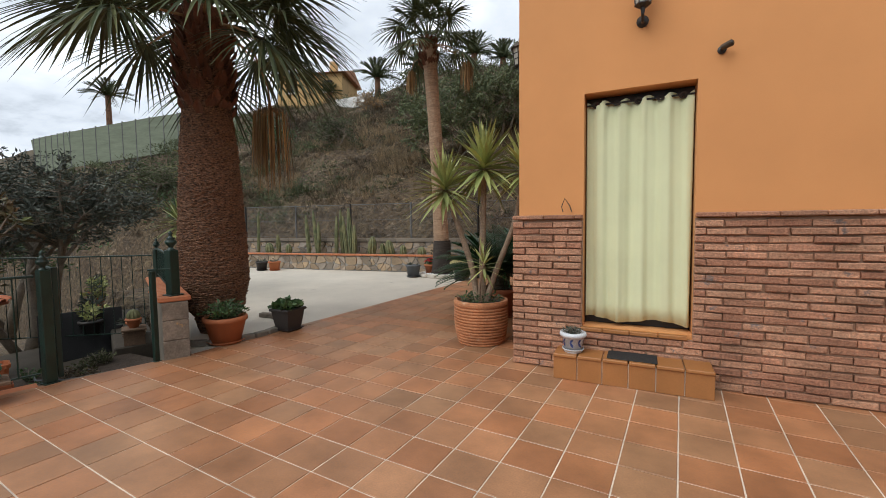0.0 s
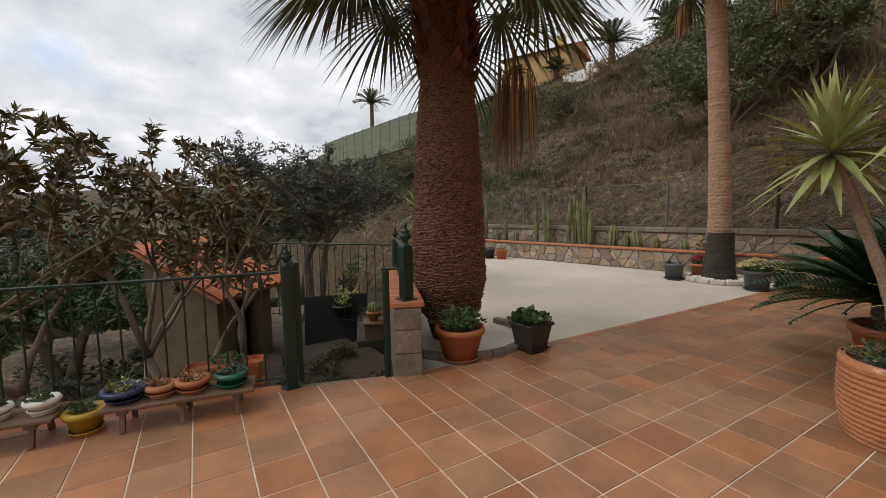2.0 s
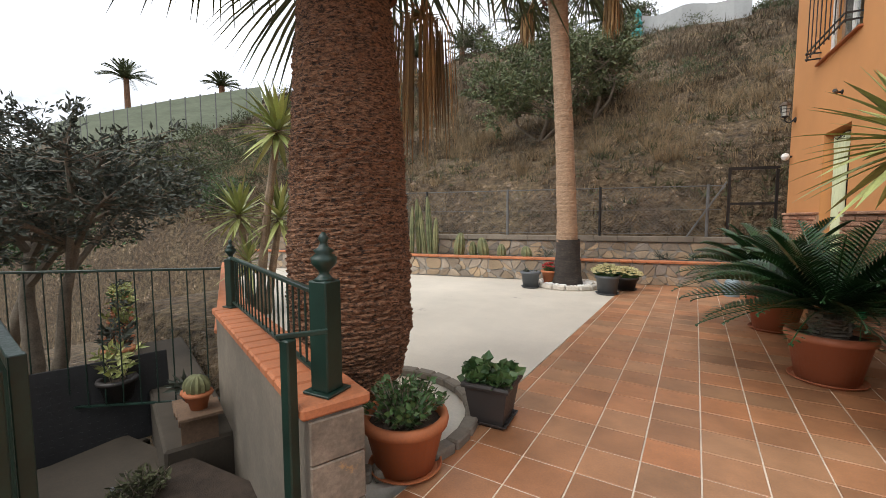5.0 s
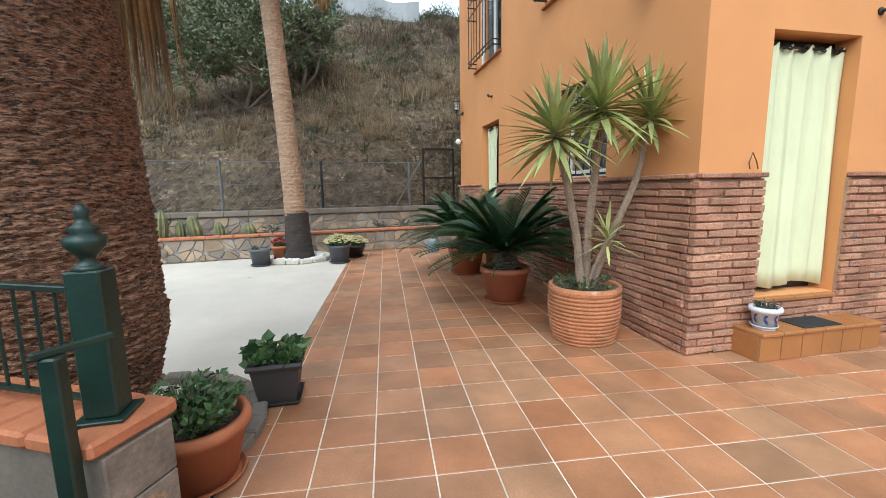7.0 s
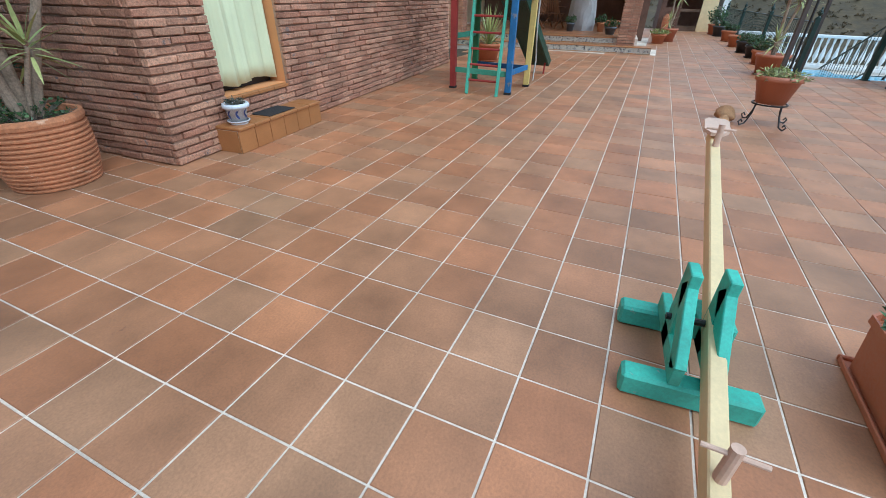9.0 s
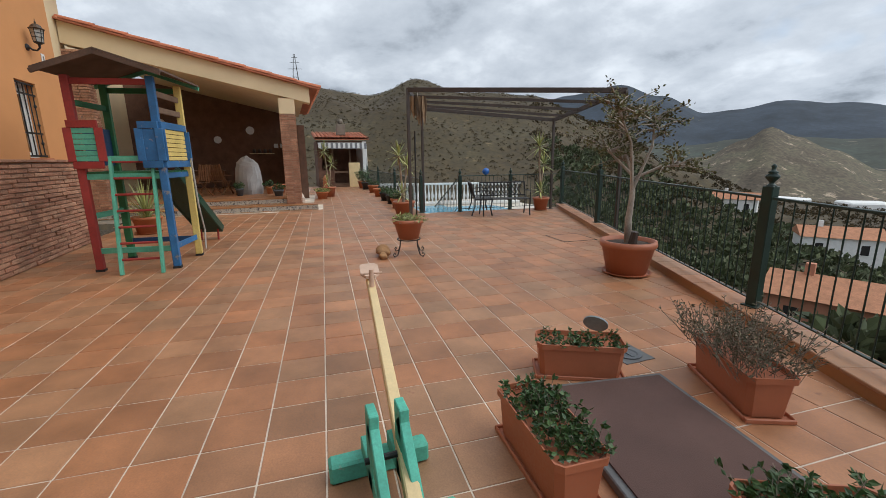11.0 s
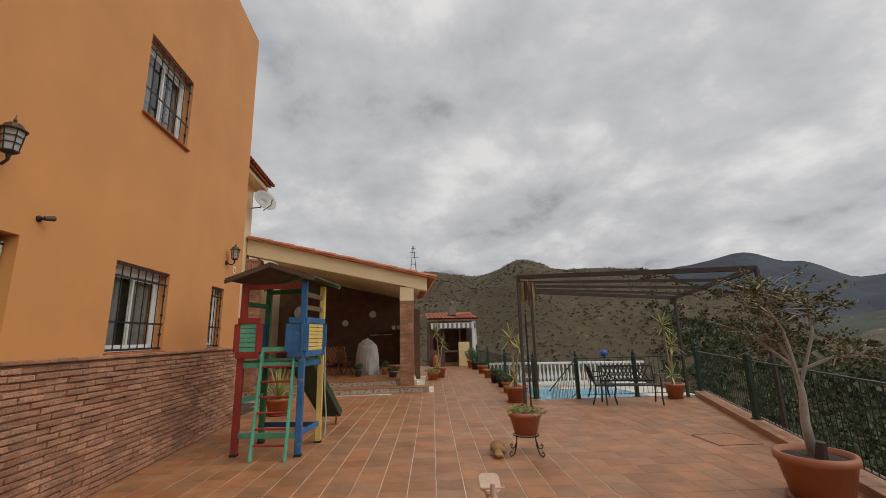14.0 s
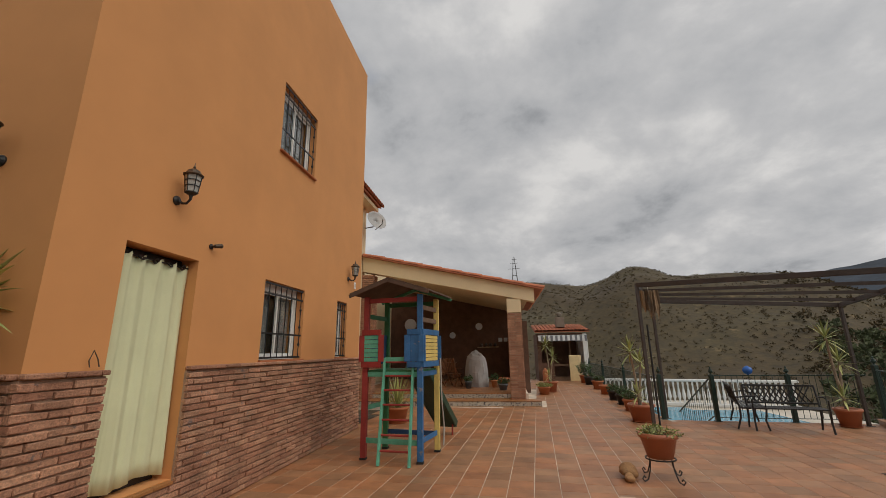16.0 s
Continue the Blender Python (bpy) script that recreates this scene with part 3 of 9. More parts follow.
def make_lantern(at, turn, label):
    """A wall lantern on a scrolled bracket; -y is outward."""
    ob = thing("wall_lantern", label, "wall lamp", at, turn, group="wall lanterns of the orange house")
    bm = lathe(bmesh.new(), [(0.05, 0), (0.05, 0.012), (0.03, 0.03), (0.012, 0.04)], 12)
    bmesh.ops.rotate(bm, verts=bm.verts, matrix=Matrix.Rotation(radians(90), 3, "X"))
    bmesh.ops.translate(bm, verts=bm.verts, vec=(0, -0.001, -0.2))
    part("wall_plate", bm, M_BLACK_IRON, ob)
    pts = [(0, -0.03, -0.2), (0, -0.07, -0.235), (0, -0.12, -0.24), (0, -0.16, -0.2), (0, -0.16, -0.15)]
    part("bracket", tube(bmesh.new(), pts, [0.016, 0.014, 0.013, 0.013, 0.02], 8), M_BLACK_IRON, ob)
    c = (0, -0.16, 0)
    part("finial", lathe(bmesh.new(), [(0.006, -0.21), (0.014, -0.195), (0.008, -0.18), (0.02, -0.16)], 8, c), M_BLACK_IRON, ob)
    part("base", lathe(bmesh.new(), [(0.03, -0.15), (0.066, -0.13), (0.066, -0.12)], 6, c), M_BLACK_IRON, ob)
    part("glass", lathe(bmesh.new(), [(0.055, -0.118), (0.078, 0.06)], 6, c), M_FROST, ob)
    for k in range(6):
        a = 2 * math.pi * k / 6
        u = (math.cos(a), math.sin(a))
        part("frame_bar", tube(bmesh.new(), [(0.058 * u[0], -0.16 + 0.058 * u[1], -0.12), (0.082 * u[0], -0.16 + 0.082 * u[1], 0.062)], 0.005, 5), M_BLACK_IRON, ob)
    for z, r in ((-0.055, 0.066), (0.005, 0.0735)):
        part("frame_ring", lathe(bmesh.new(), [(r, z - 0.004), (r + 0.006, z - 0.004), (r + 0.006, z + 0.004), (r, z + 0.004), (r, z - 0.004)], 6, c, False), M_BLACK_IRON, ob)
    part("cap", lathe(bmesh.new(), [(0.095, 0.06), (0.1, 0.068), (0.075, 0.085), (0.06, 0.115), (0.03, 0.135), (0.008, 0.14), (0.014, 0.16), (0.004, 0.185), (0.003, 0.21)], 12, c), M_OLD_BRONZE, ob)
    return ob


M_FROST = surf("lantern_glass", (0.42, 0.42, 0.38), 0.25, 0.15, 20, 120, 0.1, 0.1)
M_OLD_BRONZE = surf("old_bronze", (0.09, 0.065, 0.045), 0.5, 0.3, 12, 90, 0.2, 0.2, metal=0.5)
make_lantern((1.1, 0, 3.38), 0, "bronze wall lantern with small glass panes above the door")
make_lantern((6.06, 0, 3.38), 0, "bronze wall lantern with small glass panes by the house end")
make_lantern((0, 0.62, 3.35), -90, "bronze wall lantern on the side wall by the corner")
make_lantern((0, 7.1, 3.4), -90, "bronze wall lantern at the back of the side wall")


def make_camera_box(at, turn, label):
    ob = thing("security_camera", label, "security camera", at, turn)
    bm = lathe(bmesh.new(), [(0.032, 0), (0.032, 0.012), (0.014, 0.02), (0.012, 0.06)], 12)
    bmesh.ops.rotate(bm, verts=bm.verts, matrix=Matrix.Rotation(radians(90), 3, "X"))
    part("mount", bm, M_BLACK_IRON, ob)
    part("body", tube(bmesh.new(), [(-0.01, -0.06, -0.0), (0.055, -0.1, 0.015)], [0.022, 0.027], 12), M_OLD_BRONZE, ob)
    part("lens", tube(bmesh.new(), [(0.055, -0.1, 0.015), (0.062, -0.104, 0.0166)], [0.02, 0.017], 12), M_BLACK_IRON, ob)


make_camera_box((1.69, 0, 2.83), 0, "small dark bullet camera on the orange wall")
make_camera_box((0, 5.0, 3.15), -90, "small dark bullet camera over the side door")
plate = thing("wall_plate", "small white plate on the orange wall", "sign", (6.48, -0.002, 3.1))
part("plate", boxed(-0.05, 0.05, -0.012, 0, -0.075, 0.075, 0.003), M_WHITE, plate)
part("mark", boxed(-0.02, 0.02, -0.0135, -0.0125, -0.04, 0.04), M_CEMENT, plate)
hook = thing("wall_hook", "small wire hook by the door", "hook", (0.47, -0.05, 1.535))
part("wire", tube(bmesh.new(), [(-0.03, 0, 0.0), (-0.045, 0, 0.05), (-0.015, 0, 0.13), (0.03, 0, 0.06), (0.05, 0.0, 0.0)], 0.005, 6), M_OLD_BRONZE, hook)
globe = thing("wall_globe", "white globe lamp at the house corner", "wall lamp", (0, 7.2, 2.55))
part("globe", lathe(bmesh.new(), [(0.01, -0.07), (0.05, -0.05), (0.07, 0), (0.05, 0.05), (0.01, 0.07)], 12, (-0.1, 0, 0)), M_WHITE, globe)
part("arm", tube(bmesh.new(), [(0, 0, 0), (-0.05, 0, 0)], 0.02, 8), M_BLACK_IRON, globe)


# ---- pots and plants ----
def make_pot(label, at, r0, r1, h, material, saucer=True, rim=0.03, ribs=0, group="", name="plant_pot", square=False):
    """A pot with a rim, soil and saucer. r0 foot, r1 mouth."""
    ob = thing(name, label, "plant pot", at, 0, group)
    seg = 4 if square else 28
    z0 = 0.022 if saucer else 0.0
    prof = [(r0, z0)]
    if ribs:
        for i in range(ribs):
            f0, f1 = i / ribs, (i + 0.5) / ribs
            for f, d in ((f0, 0.0), (f0 + 0.15 / ribs, 0.016), (f1, 0.018), (f1 + 0.3 / ribs, -0.004)):
                bulge = 0.02 * math.sin(math.pi * f)
                prof.append((r0 + (r1 - r0) * f + d + bulge, z0 + (h - rim * 2.2 - z0) * f))
    prof += [(r1 * 0.985, h - rim * 2), (r1 + 0.016, h - rim * 1.9), (r1 + 0.022, h - rim), (r1 + 0.014, h), (r1 - 0.018, h), (r1 - 0.03, h - 0.06)]
    bm = lathe(bmesh.new(), prof, seg, closed=False)
    bm.faces.new(list(bm.verts)[:seg][::-1])
    if square:
        bmesh.ops.rotate(bm, verts=bm.verts, matrix=Matrix.Rotation(radians(45), 3, "Z"))
        bmesh.ops.scale(bm, verts=bm.verts, vec=(1.25, 1.25, 1))
    part("pot_body", bm, material, ob, smooth=not square and not ribs)
    k = 1.25 if square else 1
    bm = lathe(bmesh.new(), [((r1 - 0.028), h - 0.05), ((r1 - 0.06) * 0.6, h - 0.035)], seg)
    if square:
        bmesh.ops.rotate(bm, verts=bm.verts, matrix=Matrix.Rotation(radians(45), 3, "Z"))
        bmesh.ops.scale(bm, verts=bm.verts, vec=(1.25, 1.25, 1))
    part("soil", bm, M_SOIL, ob)
    if saucer:
        r = r0 * 1.22
        bm = lathe(bmesh.new(), [(r * 0.85, 0), (r, 0.035), (r + 0.008, 0.035), (r + 0.008, 0.028), (r * 0.9, 0.012), (r0 * 0.5, 0.012)], seg)
        if square:
            bmesh.ops.rotate(bm, verts=bm.verts, matrix=Matrix.Rotation(radians(45), 3, "Z"))
            bmesh.ops.scale(bm, verts=bm.verts, vec=(1.25, 1.25, 1))
        part("saucer", bm, material, ob)
    return ob


def tuft(label, at, r, h, n, material, name="plant", size=(0.05, 0.03), droop=0.3, stems=True, category="plant", flowers=None, group=""):
    """A leafy potted plant: stems from the soil that carry many small leaves."""
    ob = thing(name, label, category, at, group=group)
    bm, bs, bf = bmesh.new(), bmesh.new(), bmesh.new()
    per = 7
    for i in range(max(1, n // per)):
        a, q = rnd(0, 6.283), math.sqrt(random.random())
        foot = Vector((math.cos(a) * q * r * 0.35, math.sin(a) * q * r * 0.35, -0.03))
        top = Vector((math.cos(a) * q * r, math.sin(a) * q * r, h * (1 - droop * q * q) * rnd(0.65, 1.0)))
        midp = foot.lerp(top, 0.5) + Vector((0, 0, h * 0.1))
        if stems:
            tube(bs, [foot, midp, top], 0.003, 3, False)
        for k in range(per):
            f = rnd(0.25, 1.0)
            p = foot.lerp(midp, f * 2) if f < 0.5 else midp.lerp(top, f * 2 - 1)
            d = Vector((rnd(-1, 1), rnd(-1, 1), rnd(-0.2, 0.9))) + Vector((math.cos(a), math.sin(a), 0)) * 0.4
            leaf(bm, p, d, size[0] * rnd(0.7, 1.3), size[1] * rnd(0.7, 1.3), rnd(0, 6))
        if flowers and random.random() < flowers[1]:
            for k in range(6):
                b = k * 1.047
                leaf(bf, top + Vector((0, 0, 0.02)), (math.cos(b), math.sin(b), 0.35), flowers[2], flowers[2] * 0.6, b)
    part("foliage", bm, material, ob)
    if stems:
        tagged(part("stem", bs, M_BARK if not flowers else material, ob), kind="stuff")
    else:
        bs.free()
    if flowers:
        tagged(part("flower", bf, flowers[0], ob), "small open flowers", kind="stuff")
    else:
        bf.free()
    return ob


def rosette(bm, c, n, length, width, up=(0.1, 1.45), sag=0.25, seed_phase=0.0):
    """Sword leaves round a head."""
    for i in range(n):
        a = i * 2.39996 + seed_phase
        f = (i + 0.5) / n
        el = up[0] + (up[1] - up[0]) * f + rnd(-0.12, 0.12)
        L = length * rnd(0.8, 1.08) * (1.0 - 0.2 * abs(f - 0.4))
        d = Vector((math.cos(a) * math.cos(el), math.sin(a) * math.cos(el), math.sin(el)))
        base = Vector(c) + Vector((d.x, d.y, 0)) * 0.025 + Vector((0, 0, (f - 0.5) * 0.16))
        blade(bm, base, base + d * L, width * rnd(0.85, 1.15), sag * L * max(0.0, math.cos(el)) * rnd(0.4, 1.5), 5, 0.3)


def make_yucca(label, at, trunks, length=0.56, width=0.044, n=84, group=""):
    """Bare stems from one foot, each with a head of sword leaves. trunks: lists of (points, radius)."""
    ob = thing("yucca", label, "plant", at, 0, group)
    for pts, r, scale in trunks:
        bm = bmesh.new()
        fine = []
        P = [Vector(p) for p in pts]
        for a, b in zip(P, P[1:]):
            for k in range(6):
                fine.append(a.lerp(b, k / 6))
        fine.append(P[-1])
        m = len(fine)
        # smooth the bends
        for _ in range(3):
            fine = [fine[0]] + [(fine[i - 1] + fine[i] * 2 + fine[i + 1]) / 4 for i in range(1, m - 1)] + [fine[-1]]
        tube(bm, fine, [r * (1.25 - 0.4 * i / m) * (1 + 0.06 * (-1) ** i) for i in range(m)], 9)
        part("trunk", bm, M_YUCCA_BARK, ob)
        bm = bmesh.new()
        rosette(bm, P[-1], int(n * scale), length * scale ** 0.5, width * 1.25 * scale ** 0.5, (-0.75, 1.42), 0.16, rnd(0, 6))
        part("leaf_head", bm, M_LEAF_YUCCA, ob)
    return ob


# the ribbed pot with the yucca by the house corner
POT_A = (-0.63, 0.57, 0.0)
make_pot("large ribbed terracotta pot with a chipped pale rim", POT_A, 0.265, 0.31, 0.52, M_TERRA_OLD, False, 0.03, 13)
make_yucca("three-stemmed yucca with yellow-green sword leaves", (POT_A[0], POT_A[1], 0.475), [
    ([(-0.03, 0, -0.04), (-0.1, -0.03, 0.45), (-0.3, -0.12, 1.1), (-0.4, -0.14, 1.38)], 0.032, 1.0),
    ([(0.02, 0.02, -0.04), (0.02, 0.0, 0.6), (0.06, -0.04, 1.2), (0.07, -0.06, 1.62)], 0.034, 1.15),
    ([(0.05, 0.0, -0.04), (0.2, -0.02, 0.4), (0.46, -0.06, 1.0), (0.55, -0.08, 1.55)], 0.03, 0.85),
    ([(0.0, -0.04, -0.04), (0.02, -0.1, 0.2), (0.1, -0.18, 0.48)], 0.016, 0.3)])
tuft("low green creeper round the yucca stems", (POT_A[0], POT_A[1], 0.48), 0.31, 0.16, 420, M_LEAF, "groundcover_plant", (0.035, 0.022), 0.6)


def make_cycad(label, at, trunk_h, n, length, group=""):
    ob = thing("cycad", label, "plant", at, 0, group)
    bm = bmesh.new()
    for k in range(6):
        lathe(bm, [(0.11, k * trunk_h / 6), (0.15, (k + 0.6) * trunk_h / 6), (0.1, (k + 1) * trunk_h / 6)], 14, (0, 0, -0.03))
    for i in range(90):
        a, z = rnd(0, 6.28), rnd(0.02, trunk_h)
        leaf(bm, (math.cos(a) * 0.12, math.sin(a) * 0.12, z), (math.cos(a), math.sin(a), 0.9), 0.07, 0.05, a)
    part("trunk", bm, M_BARK, ob)
    for i in range(n):
        bm = bmesh.new()
        a = i * 2.39996
        f = i / n
        el = 0.12 + 0.98 * f + rnd(-0.06, 0.06)
        L = length * rnd(0.85, 1.05)
        d = Vector((math.cos(a) * math.cos(el), math.sin(a) * math.cos(el), math.sin(el)))
        side = Vector((-math.sin(a), math.cos(a), 0))
        up = side.cross(d) * -1
        top = Vector((0, 0, trunk_h))
        pts = []
        for k in range(27):
            s = k / 26
            pts.append(top + d * L * s + Vector((0, 0, -0.34 * L * s ** 2.2 * math.cos(el))))
        tube(bm, pts[::4] + [pts[-1]], 0.006, 4, False)
        for k in range(3, 27):
            s = k / 26
            w = 0.2 * L * (math.sin(math.pi * min(1, 0.15 + 0.85 * s)) ** 0.6) + 0.02
            for sg in (-1, 1):
                dirn = (side * sg + d * 0.75 + Vector((0, 0, 0.28))).normalized()
                blade(bm, pts[k], pts[k] + dirn * w, 0.033, 0.03, 2, 0.1)
        part("frond", bm, M_LEAF_DARK, ob)
    return ob


for k, (x, y) in enumerate(((-0.86, 2.02), (-0.85, 3.86))):
    make_pot("round terracotta pot and saucer holding a cycad", (x, y, 0), 0.22, 0.295, 0.44, M_PLASTIC_POT, True, 0.035, group="cycad pots")
    make_cycad("dark green cycad with arching feather leaves", (x, y, 0.41), 0.2, 62 if k == 0 else 54, 1.16, "cycads")
tag_ob = thing("plant_label", "small green bird-shaped plant stake", "plant stake", (-0.72, 1.84, 0.4))
part("stick", tube(bmesh.new(), [(0, 0, 0), (0, 0, 0.22)], 0.004, 5), M_LEAF, tag_ob)
M_TEAL = surf("green_plastic", (0.03, 0.25, 0.11), 0.4, 0.1)
part("top", lathe(bmesh.new(), [(0.01, 0.2), (0.035, 0.225), (0.02, 0.25), (0.03, 0.275), (0.005, 0.3)], 8), M_TEAL, tag_ob)

# black square pot, orange pot with herbs
make_pot("black plastic square pot on a black tray", (-3.26, 0.04, 0), 0.13, 0.175, 0.31, M_DARK_POT, True, 0.02, square=True)
tuft("strawberry plant with round dark leaves", (-3.26, 0.04, 0.27), 0.22, 0.15, 260, M_LEAF, "strawberry_plant", (0.07, 0.07), 0.5)
make_pot("round orange terracotta pot on a saucer", (-3.52, -0.72, 0), 0.17, 0.235, 0.33, M_TERRA, True, 0.03)
tuft("bushy green herbs spilling over a pot", (-3.52, -0.72, 0.29), 0.27, 0.26, 700, M_LEAF, "herb_plant", (0.05, 0.028), 0.6)

# painted pot on the step
M_GLAZE = surf("white_glaze", (0.62, 0.65, 0.68), 0.25, 0.05, 4, 60, 0.03, 0.02)
M_BLUE_GLAZE = surf("blue_glaze", (0.03, 0.05, 0.16), 0.3, 0.1)
pot = make_pot("small white glazed pot painted with blue leaves", (0.56, -0.19, 0.2355), 0.075, 0.1, 0.185, M_GLAZE, True, 0.02)
for k in range(8):
    a = k * 0.785
    for s in (-1, 1):
        bm = bmesh.new()
        c = Vector((math.cos(a) * 0.092, math.sin(a) * 0.092, 0.1 + 0.02 * s))
        t = Vector((-math.sin(a), math.cos(a), 0))
        o = Vector((math.cos(a), math.sin(a), 0.15)) * 0.003
        ring = [c + o + (t * (0.011 * math.cos(q) + 0.012 * math.sin(q) * s) + Vector((0, 0, 0.024 * math.sin(q)))) for q in [j * 0.7854 for j in range(8)]]
        bm.faces.new([bm.verts.new(v) for v in ring])
        part("painted_leaf", bm, M_BLUE_GLAZE, pot)
tuft("small grey-green succulent in a painted pot", (0.56, -0.19, 0.40), 0.1, 0.07, 320, M_LEAF_OLIVE, "succulent", (0.02, 0.013), 0.4)


# ---- palms ----
M_TRUNK = surf("fibrous_palm_trunk", (0.33, 0.165, 0.09), 0.95, 0.35, 0.9, 34, 0.85, 1.0, height=0.03, stretch=(1, 1, 3.2), alt=(0.18, 0.095, 0.054), spots=((0.05, 0.028, 0.018), 0.2, 22.0))
M_TRUNK_PALE = surf("ringed_palm_trunk", (0.34, 0.225, 0.145), 0.95, 0.2, 2.0, 14, 0.3, 0.7, height=0.012, stretch=(1, 1, 6))
M_TRUNK_BLACK = surf("tarred_palm_foot", (0.045, 0.036, 0.03), 0.9, 0.4, 4, 24, 0.5, 1.0, height=0.015, stretch=(1, 1, 4), spots=((0.12, 0.085, 0.06), 0.1, 6.0))
M_BOOT = surf("palm_leaf_bases", (0.15, 0.065, 0.038), 0.9, 0.3, 4, 40, 0.3, 0.5, island=0.3)


def fan_leaf(bm, stem, foot, d, petiole, radius, seg, hang, spread_a=2.2):
    """A fan palm leaf: bent petiole, then split segments whose tips hang."""
    foot, d = Vector(foot), Vector(d).normalized()
    side = d.cross(Vector((0, 0, 1))).normalized()
    hub = foot + d * petiole + Vector((0, 0, -hang * petiole * 0.25))
    tube(stem, [foot, foot.lerp(hub, 0.5) + Vector((0, 0, 0.05 * petiole)), hub], [0.022, 0.016, 0.012], 5, False)
    d2 = (d + Vector((0, 0, -0.35 * hang))).normalized()
    nrm = side.cross(d2)
    for k in range(seg):
        t = (k / (seg - 1) - 0.5) * 2
        a = t * spread_a / 1.0
        dr = (d2 * math.cos(a) + side * math.sin(a) + nrm * (0.12 * (-1) ** k * 0.4)).normalized()
        L = radius * (1 - 0.22 * abs(t)) * rnd(0.9, 1.08)
        blade(bm, hub, hub + dr * L, 0.042, 0.30 * L * hang + 0.1 * L * abs(t) + rnd(0, 0.12) * L, 5, 0.35, 0.5)


def make_fan_palm(label, at, profile, lean, crown_n, petiole, radius, trunk_mat, dead=(), foot_black=0.0, boots=(0, 0), seg=40, name="fan_palm", woven=False):
    ob = thing(name, label, "palm tree", at)
    H = profile[-1][1]
    bm = bmesh.new()
    rings = []
    n, ns = (int(H / 0.0105), 120) if woven else (int(H / 0.019), 60)
    cell = {}
    for j in range(n + 1):
        z = H * j / n
        r = lerp_table([(p[1], p[0]) for p in profile], z)
        cx, cy = lean[0] * (z / H) ** 1.5, lean[1] * (z / H) ** 1.5
        saw = 0.02 * ((z * 13 + 0.3 * noise.noise(Vector((z, 2, 5)))) % 1.0)
        ring = []
        for k in range(ns):
            a = 2 * math.pi * k / ns
            u = Vector((math.cos(a), math.sin(a), 0))
            if woven:
                # fibre rows about three centimetres high, broken into short blocks
                row_f = z / 0.034 + 1.6 * noise.noise(u * 1.3 + Vector((0, 0, z * 1.7))) + 0.5 * noise.noise(u * 6 + Vector((0, 0, z * 5)))
                row = math.floor(row_f)
                key = (row, math.floor(a * 9 + 5 * math.sin(row * 12.9898)))
                if key not in cell:
                    cell[key] = rnd(-1, 1)
                lip = (row_f - row) ** 0.7
                q = 0.034 * lip + 0.02 * cell[key] + noise.noise(u * 9 + Vector((0, 0, z * 30))) * 0.03
                rr = r * (1 + 1.35 * q) - 0.004
            else:
                q = noise.noise(u * 3.2 + Vector((0, 0, z * 14))) * 0.018 + noise.noise(u * 9 + Vector((0, 0, z * 30))) * 0.022
                rr = r + saw * r * 2 + q * r * 2.5
            ring.append(bm.verts.new((cx + rr * u.x, cy + rr * u.y, z)))
        rings.append(ring)
    for r0, r1 in zip(rings, rings[1:]):
        for k in range(ns):
            bm.faces.new((r0[k], r0[(k + 1) % ns], r1[(k + 1) % ns], r1[k]))
    bm.faces.new(rings[-1])
    trunk = part("trunk", bm, trunk_mat, ob)
    if foot_black:
        bm = bmesh.new()
        lathe(bm, [(lerp_table([(p[1], p[0]) for p in profile], z) * 1.1 + 0.004, z) for z in [foot_black * k / 8 for k in range(9)]], 36, closed=False)
        part("tarred_foot", bm, M_TRUNK_BLACK, ob)
    bm = bmesh.new()
    for i in range(int(110 * (boots[1] - boots[0]) / 0.9)):
        z = rnd(*boots)
        a = i * 2.39996
        r = lerp_table([(p[1], p[0]) for p in profile], z) * 0.97
        d = Vector((math.cos(a), math.sin(a), 1.6))
        p = Vector((lean[0] + r * math.cos(a), lean[1] + r * math.sin(a), z))
        blade(bm, p, p + d.normalized() * rnd(0.14, 0.26), 0.14, 0, 2, -0.5, 0.3)
    tagged(part("leaf_base", bm, M_BOOT, ob), "old cut leaf bases", kind="stuff")
    head = Vector((lean[0], lean[1], H))
    for i in range(crown_n):
        bl, bs = bmesh.new(), bmesh.new()
        f = (i + 0.5) / crown_n
        a = i * 2.39996
        el = -0.12 + 1.5 * f
        d = Vector((math.cos(a) * math.cos(el), math.sin(a) * math.cos(el), math.sin(el)))
        fan_leaf(bl, bs, head + Vector((d.x * 0.1, d.y * 0.1, -0.15 + 0.3 * f)), d, petiole * rnd(0.85, 1.1), radius * rnd(0.9, 1.08), seg, 1.35 - f)
        fan = part("fan_leaf", bl, M_LEAF_PALM, ob)
        part("petiole", bs, M_LEAF_DEAD if f < 0.2 else M_LEAF_PALM, fan)
    for foot, hang_pts, L in dead:
        bl, bs = bmesh.new(), bmesh.new()
        tube(bs, [Vector(foot)] + [Vector(p) for p in hang_pts], 0.014, 6)
        hub = Vector(hang_pts[-1])
        for k in range(70):
            a = rnd(0, 6.28)
            w = math.sqrt(random.random()) * 0.26 * L
            mid = hub + Vector((math.cos(a) * w * 0.8, math.sin(a) * w * 0.8, rnd(-0.12, 0.05)))
            tip = hub + Vector((math.cos(a) * w, math.sin(a) * w, -L * rnd(0.65, 1.0)))
            blade(bl, hub, mid, 0.02, 0, 2, 0.2)
            blade(bl, mid, tip, 0.028, 0, 4, 0.3)
        fr = part("dead_frond", bl, M_LEAF_DEAD, ob, "dry brown hanging frond")
        part("petiole", bs, M_LEAF_DEAD, fr)
    return ob


